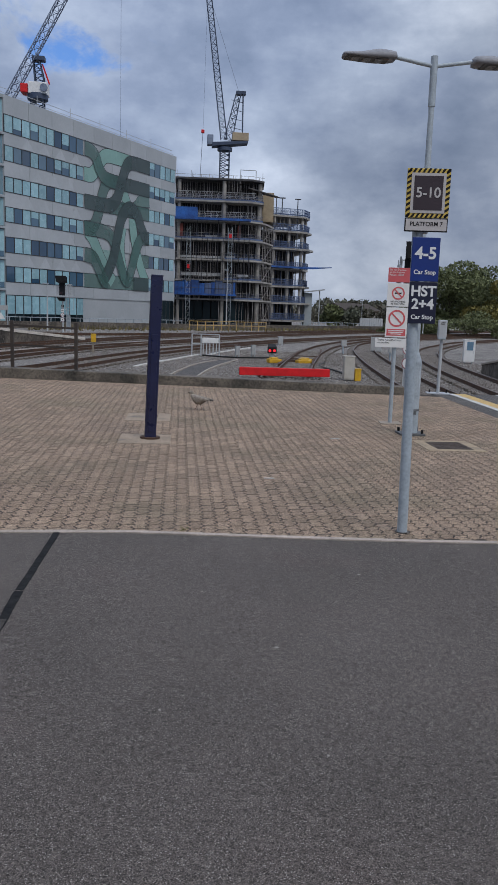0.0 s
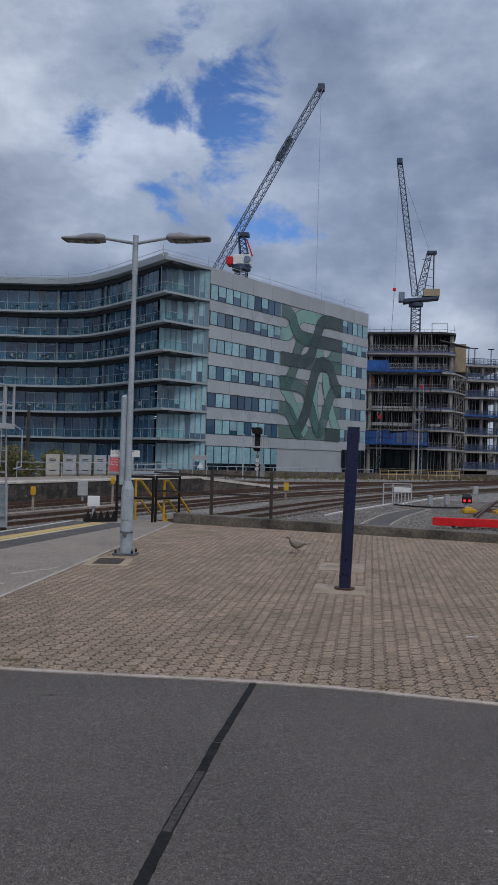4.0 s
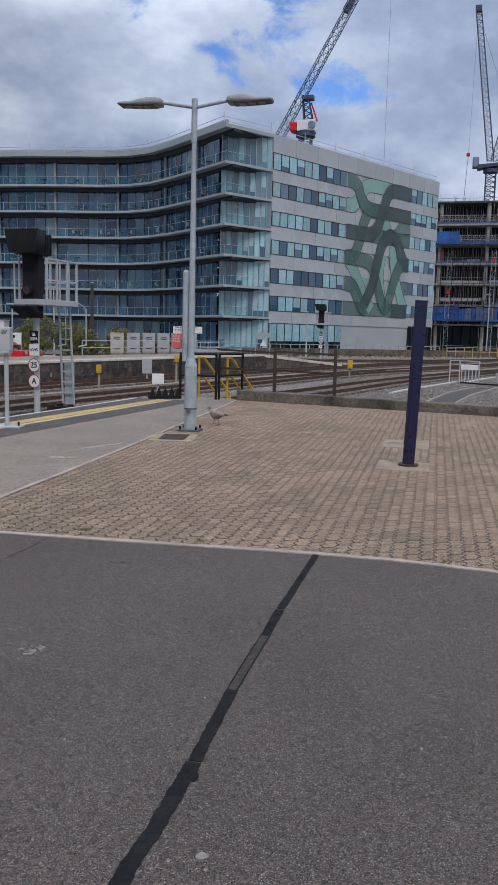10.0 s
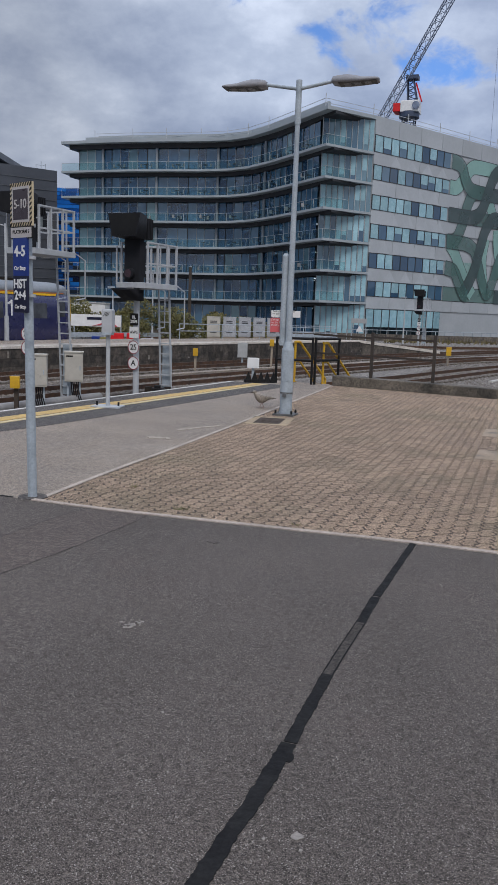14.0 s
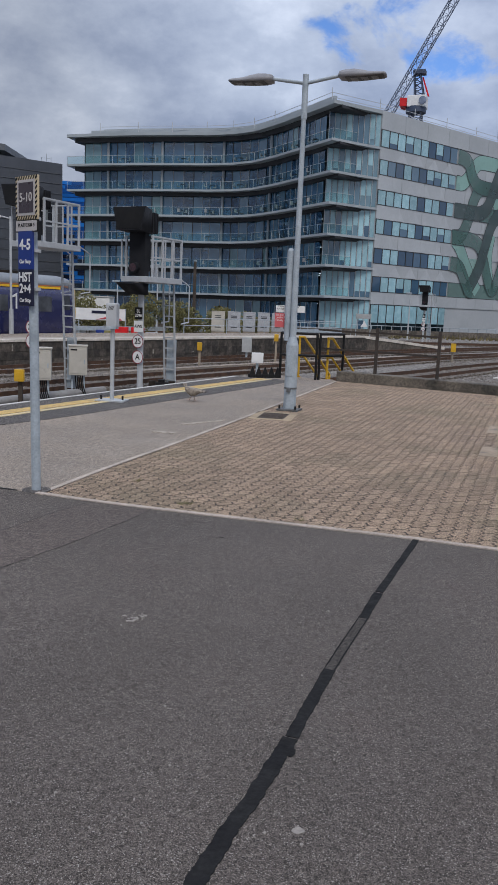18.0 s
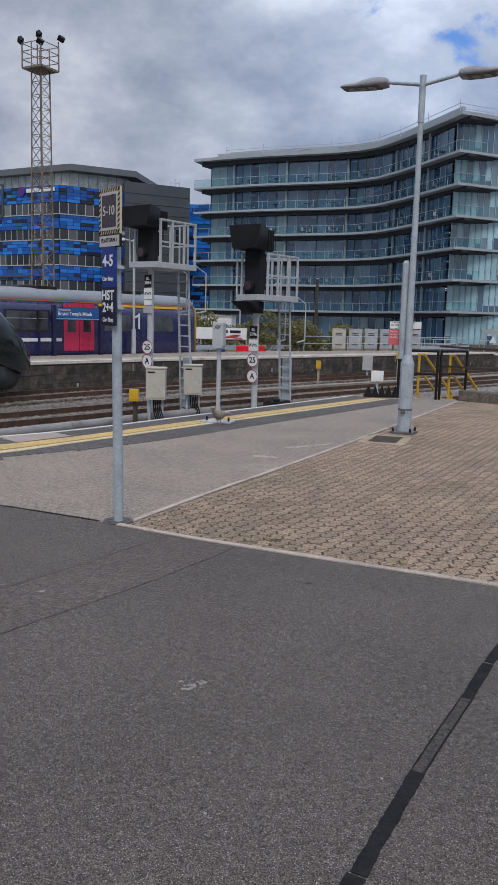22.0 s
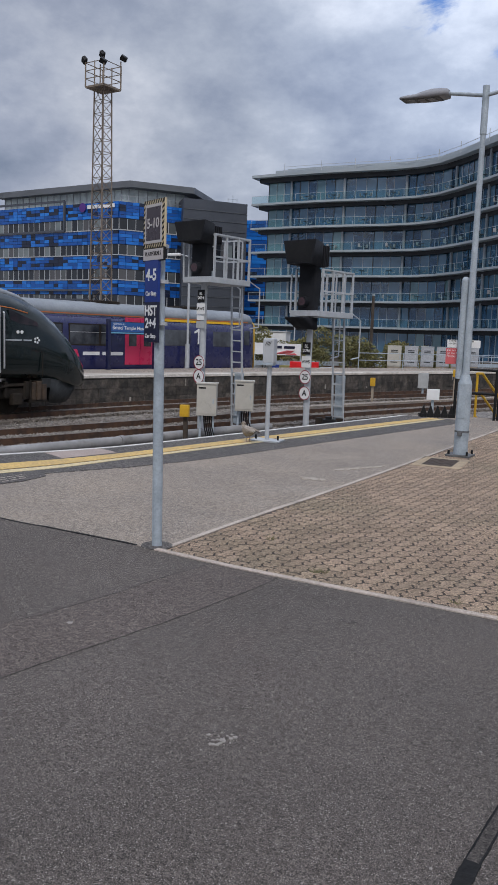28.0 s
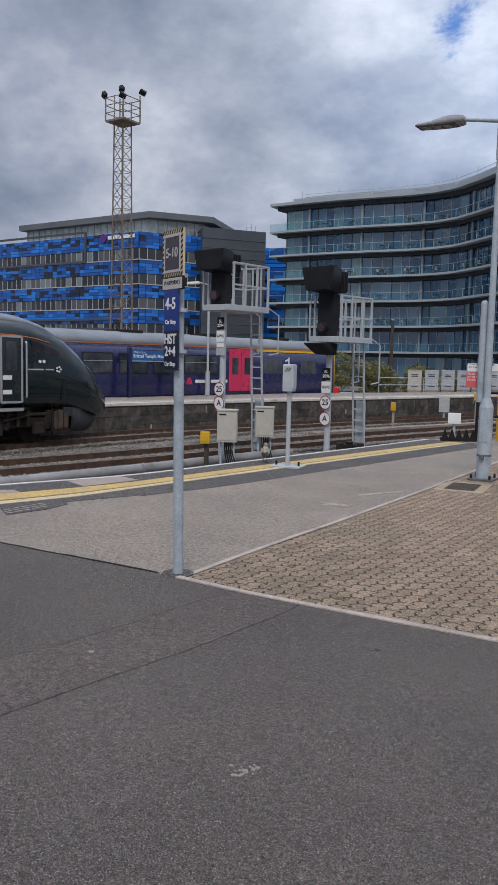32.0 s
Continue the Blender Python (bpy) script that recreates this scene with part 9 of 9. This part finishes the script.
me.materials.append(M["stone"])
tagged(new("loose_stones", me), "loose grey ballast stones between the tracks", "ballast", kind="stuff")

# ---- gull ----
M["gull"] = mat("mottled_feathers", (0.42, 0.37, 0.31), (0.13, 0.105, 0.08), 45, 0.8, local=True, fine=0.4, fscale=90)
M["gull_dark"] = mat("dark_feathers", (0.045, 0.038, 0.033), (0.08, 0.065, 0.055), 30, 0.8, local=True)
M["gull_leg"] = mat("pinkish_leg", (0.38, 0.26, 0.21), (0.32, 0.22, 0.18), 20, 0.7, local=True)
gull = thing("gull", "young brown mottled gull walking on the platform", "bird", (1.18, 11.85, 0), 90)


def egg(bm, prof):
    """Rings along y: (y, z, half width, half height)."""
    loft(bm, [[(w * math.cos(k * math.tau / 12), y, z + h * math.sin(k * math.tau / 12)) for k in range(12)] for y, z, w, h in prof])


gull.scale = (0.84, 0.84, 0.84)
part("body", one(egg, [(-0.17, 0.205, 0.015, 0.014), (-0.12, 0.195, 0.055, 0.045), (-0.04, 0.185, 0.085, 0.082), (0.05, 0.195, 0.09, 0.094), (0.12, 0.225, 0.07, 0.075), (0.155, 0.262, 0.046, 0.05), (0.168, 0.3, 0.034, 0.036)]), M["gull"], gull, "mottled brown body")
part("head", one(egg, [(0.125, 0.315, 0.012, 0.012), (0.14, 0.32, 0.034, 0.034), (0.175, 0.325, 0.037, 0.035), (0.205, 0.322, 0.022, 0.022), (0.215, 0.32, 0.01, 0.01)]), M["gull"], gull, "pale streaked head")
part("beak", one(tube, (0, 0.205, 0.32), (0, 0.268, 0.31), 0.013, 8, 0.004), M["gull_dark"], gull, "dark beak")
part("tail", one(prism, [(-0.03, -0.14), (0.03, -0.14), (0.045, -0.27), (-0.045, -0.27)][::-1], 0.19, 0.205), M["gull_dark"], gull)
for s in (-1, 1):
    part("wing", one(egg, [(-0.25, 0.205, 0.008, 0.01), (-0.15, 0.21, 0.02, 0.03), (0.0, 0.215, 0.022, 0.055), (0.08, 0.225, 0.015, 0.04), (0.11, 0.235, 0.005, 0.01)]), M["gull"], gull, "folded mottled wing").matrix_basis = pose(s * 0.068, 0, 0)
    part("wing_tip", one(tube, (s * 0.05, -0.17, 0.21), (s * 0.02, -0.29, 0.195), 0.018, 6, 0.004), M["gull_dark"], gull)
    part("eye", one(tube, (s * 0.034, 0.185, 0.33), (s * 0.038, 0.185, 0.33), 0.006, 6), M["black"], gull)
gull_legs = []
for s in (-1, 1):
    leg = part("leg", one(tube, (0, 0, 0.0), (0, 0.01, -0.14), 0.007, 6), M["gull_leg"], gull)
    leg.matrix_basis = pose(s * 0.032, 0.0, 0.145)
    part("foot", one(prism, [(0, -0.01), (0.028, 0.05), (-0.028, 0.05)], -0.145, -0.138), M["gull_leg"], leg)
    gull_legs.append(leg)

# ---- block paving, last ----
PL, PW = 0.212, 0.104


def paver_outline(g=0.0076, gx=0.0064):
    """Block with three waves down each long side and slightly curved ends."""
    ys = [-PL / 2 + g + (PL - 2 * g) * k / 12 for k in range(13)]
    off = [0.014 * math.cos(math.tau * 2 * k / 12 + 0.5) for k in range(13)]
    right = [(PW / 2 - gx + o, y) for y, o in zip(ys, off)]
    left = [(-PW / 2 + gx + o, y) for y, o in zip(ys, off)][::-1]
    end = [(0.022, PL / 2 - g + 0.009), (-0.026, PL / 2 - g - 0.009)]
    start = [(-0.026, -PL / 2 + g - 0.009), (0.022, -PL / 2 + g + 0.009)]
    return right + end + left + start


OUT = paver_outline()
N = len(OUT)
INS = [(x * 0.97, y * 0.985) for x, y in OUT]


def paver_mesh():
    v = [(x, y, -0.03) for x, y in OUT] + [(x, y, -0.0016) for x, y in OUT] + [(x, y, 0.0) for x, y in INS]
    f = [tuple(range(2 * N, 3 * N))]
    for k in range(N):
        j = (k + 1) % N
        f += [(k, j, N + j, N + k), (N + k, N + j, 2 * N + j, 2 * N + k)]
    return v, f


PV, PF = paver_mesh()
me = bpy.data.meshes.new("paver")
me.from_pydata(PV, [], PF)
me.materials.append(M["paver"])
rp = random.Random(77)
front_x, front_y = [p.x for p in front], [p.y for p in front]
left_y, left_x = [p.y for p in BRICK_L], [p.x for p in BRICK_L]
HOLES = ((0.18, 0.70, 8.52, 9.05), (0.13, 0.67, 10.50, 11.15), (-3.25, -2.72, 9.86, 10.56), (3.98, 4.60, 8.38, 8.98))


def wall_y(x):
    return WALL_L[1] + (x - WALL_L[0]) / (WALL_R[0] - WALL_L[0]) * (WALL_R[1] - WALL_L[1])


verts, faces = [], []
singles = 0
nx, ny = int(10.6 / PW), int(13.0 / PL)
for j in range(ny):
    for i in range(nx):
        x, y = -4.1 + i * PW, 4.42 + j * PL + (i % 2) * PL / 2
        fy, lx = float(np.interp(x, front_x, front_y)), float(np.interp(y, left_y, left_x))
        if y + PL / 2 < fy + 0.06 or x + PW / 2 < lx + 0.02 or y - PL / 2 > wall_y(x) - 0.02 or x > 6.35:
            continue
        if any(a < x < b and c < y < d for a, b, c, d in HOLES):
            continue
        dz, tx, ty = rp.uniform(-0.0005, 0.0006), rp.uniform(-0.006, 0.006), rp.uniform(-0.004, 0.004)
        inner = y - PL / 2 > fy + 0.07 and x - PW / 2 > lx + 0.04
        if inner and singles < 300 and y < 5.9 and -3.0 < x < 3.4:
            singles += 1
            share("paver", me, platform, Matrix.Translation((x, y, dz)) @ Matrix.Rotation(ty, 4, "X") @ Matrix.Rotation(tx, 4, "Y"))
            continue
        k = len(verts)
        for vx, vy, vz in PV:
            verts.append((max(x + vx, lx + 0.012), min(max(y + vy, fy + 0.045), wall_y(x) - 0.005), vz + dz + tx * vx + ty * vy))
        faces.extend(tuple(k + q for q in f) for f in PF)
me2 = bpy.data.meshes.new("further_pavers")
me2.from_pydata(verts, [], faces)
me2.materials.append(M["paver_far"])
ob = new("further_pavers", me2)
ob.parent = platform
tagged(ob, "wavy-edged brown block pavers", kind="stuff")
# moss and small weeds in the joints
bm = B()
for x, y in ((-1.9, 4.62), (-1.86, 4.66), (-0.9, 4.6), (-2.6, 5.2), (0.9, 4.6)):
    for k in range(14):
        a = rp.uniform(0, 6.28)
        p = (x + rp.uniform(-0.03, 0.03), y + rp.uniform(-0.02, 0.02), -0.005)
        tube(bm, p, (p[0] + 0.035 * math.cos(a), p[1] + 0.035 * math.sin(a), rp.uniform(0.01, 0.035)), 0.003, 3, 0.0005)
tagged(part("joint_weeds", bm, M["leaf"]), "small green weeds in the paving joints", "weeds", kind="stuff")


def motions():
    # the navy train pulls away near the end
    base = blue_train.matrix_basis.copy()
    go = [(0.0, 0.0), (26.6, 0.0)] + [(t / 10, 0.19 * (t / 10 - 26.6) ** 2) for t in range(270, 321, 5)]
    walk(blue_train, [(t, base @ pose(0, s, 0)) for t, s in go])
    # the gull walks across the paving to the telephone post
    way = [(0, 1.18, 11.85), (1, 0.85, 12.0), (2.5, 0.15, 12.4), (4, -0.40, 12.2), (4.5, -0.56, 12.08), (6.5, -1.42, 11.75), (7.5, -1.82, 11.72), (9, -2.46, 11.9), (10, -2.84, 12.05), (10.5, -3.05, 12.15), (11.5, -3.24, 12.2), (12.5, -3.37, 11.95), (13.5, -3.52, 11.75), (14.5, -3.74, 11.65), (16.5, -4.23, 11.2), (17.5, -4.5, 11.1), (18, -4.72, 11.12), (19, -4.95, 11.0), (20, -5.28, 10.95), (21, -5.48, 10.55), (22, -5.58, 10.0), (24, -5.6, 9.92), (28, -5.9, 9.95), (30, -6.15, 10.2), (32, -6.33, 10.5)]
    rows, last = [], 90.0
    for k, (t, x, y) in enumerate(way):
        nx, ny = way[min(k + 1, len(way) - 1)][1:]
        px, py = way[max(k - 1, 0)][1:]
        turn = math.degrees(math.atan2(-(nx - px), ny - py))
        turn = last + max(-50.0, min(50.0, (turn - last + 180) % 360 - 180))
        last = turn
        rows.append((t, pose(x, y, 0.004, 0, 0, turn)))
    walk(gull, rows)
    for s, leg in zip((-1, 1), gull_legs):
        steps = [(k * 0.25, pose(s * 0.032, 0, 0.145, s * (22 if k % 2 else -22) if k < 86 else 0)) for k in range(88)]
        walk(leg, steps + [(32.0, pose(s * 0.032, 0, 0.145))])


motions()
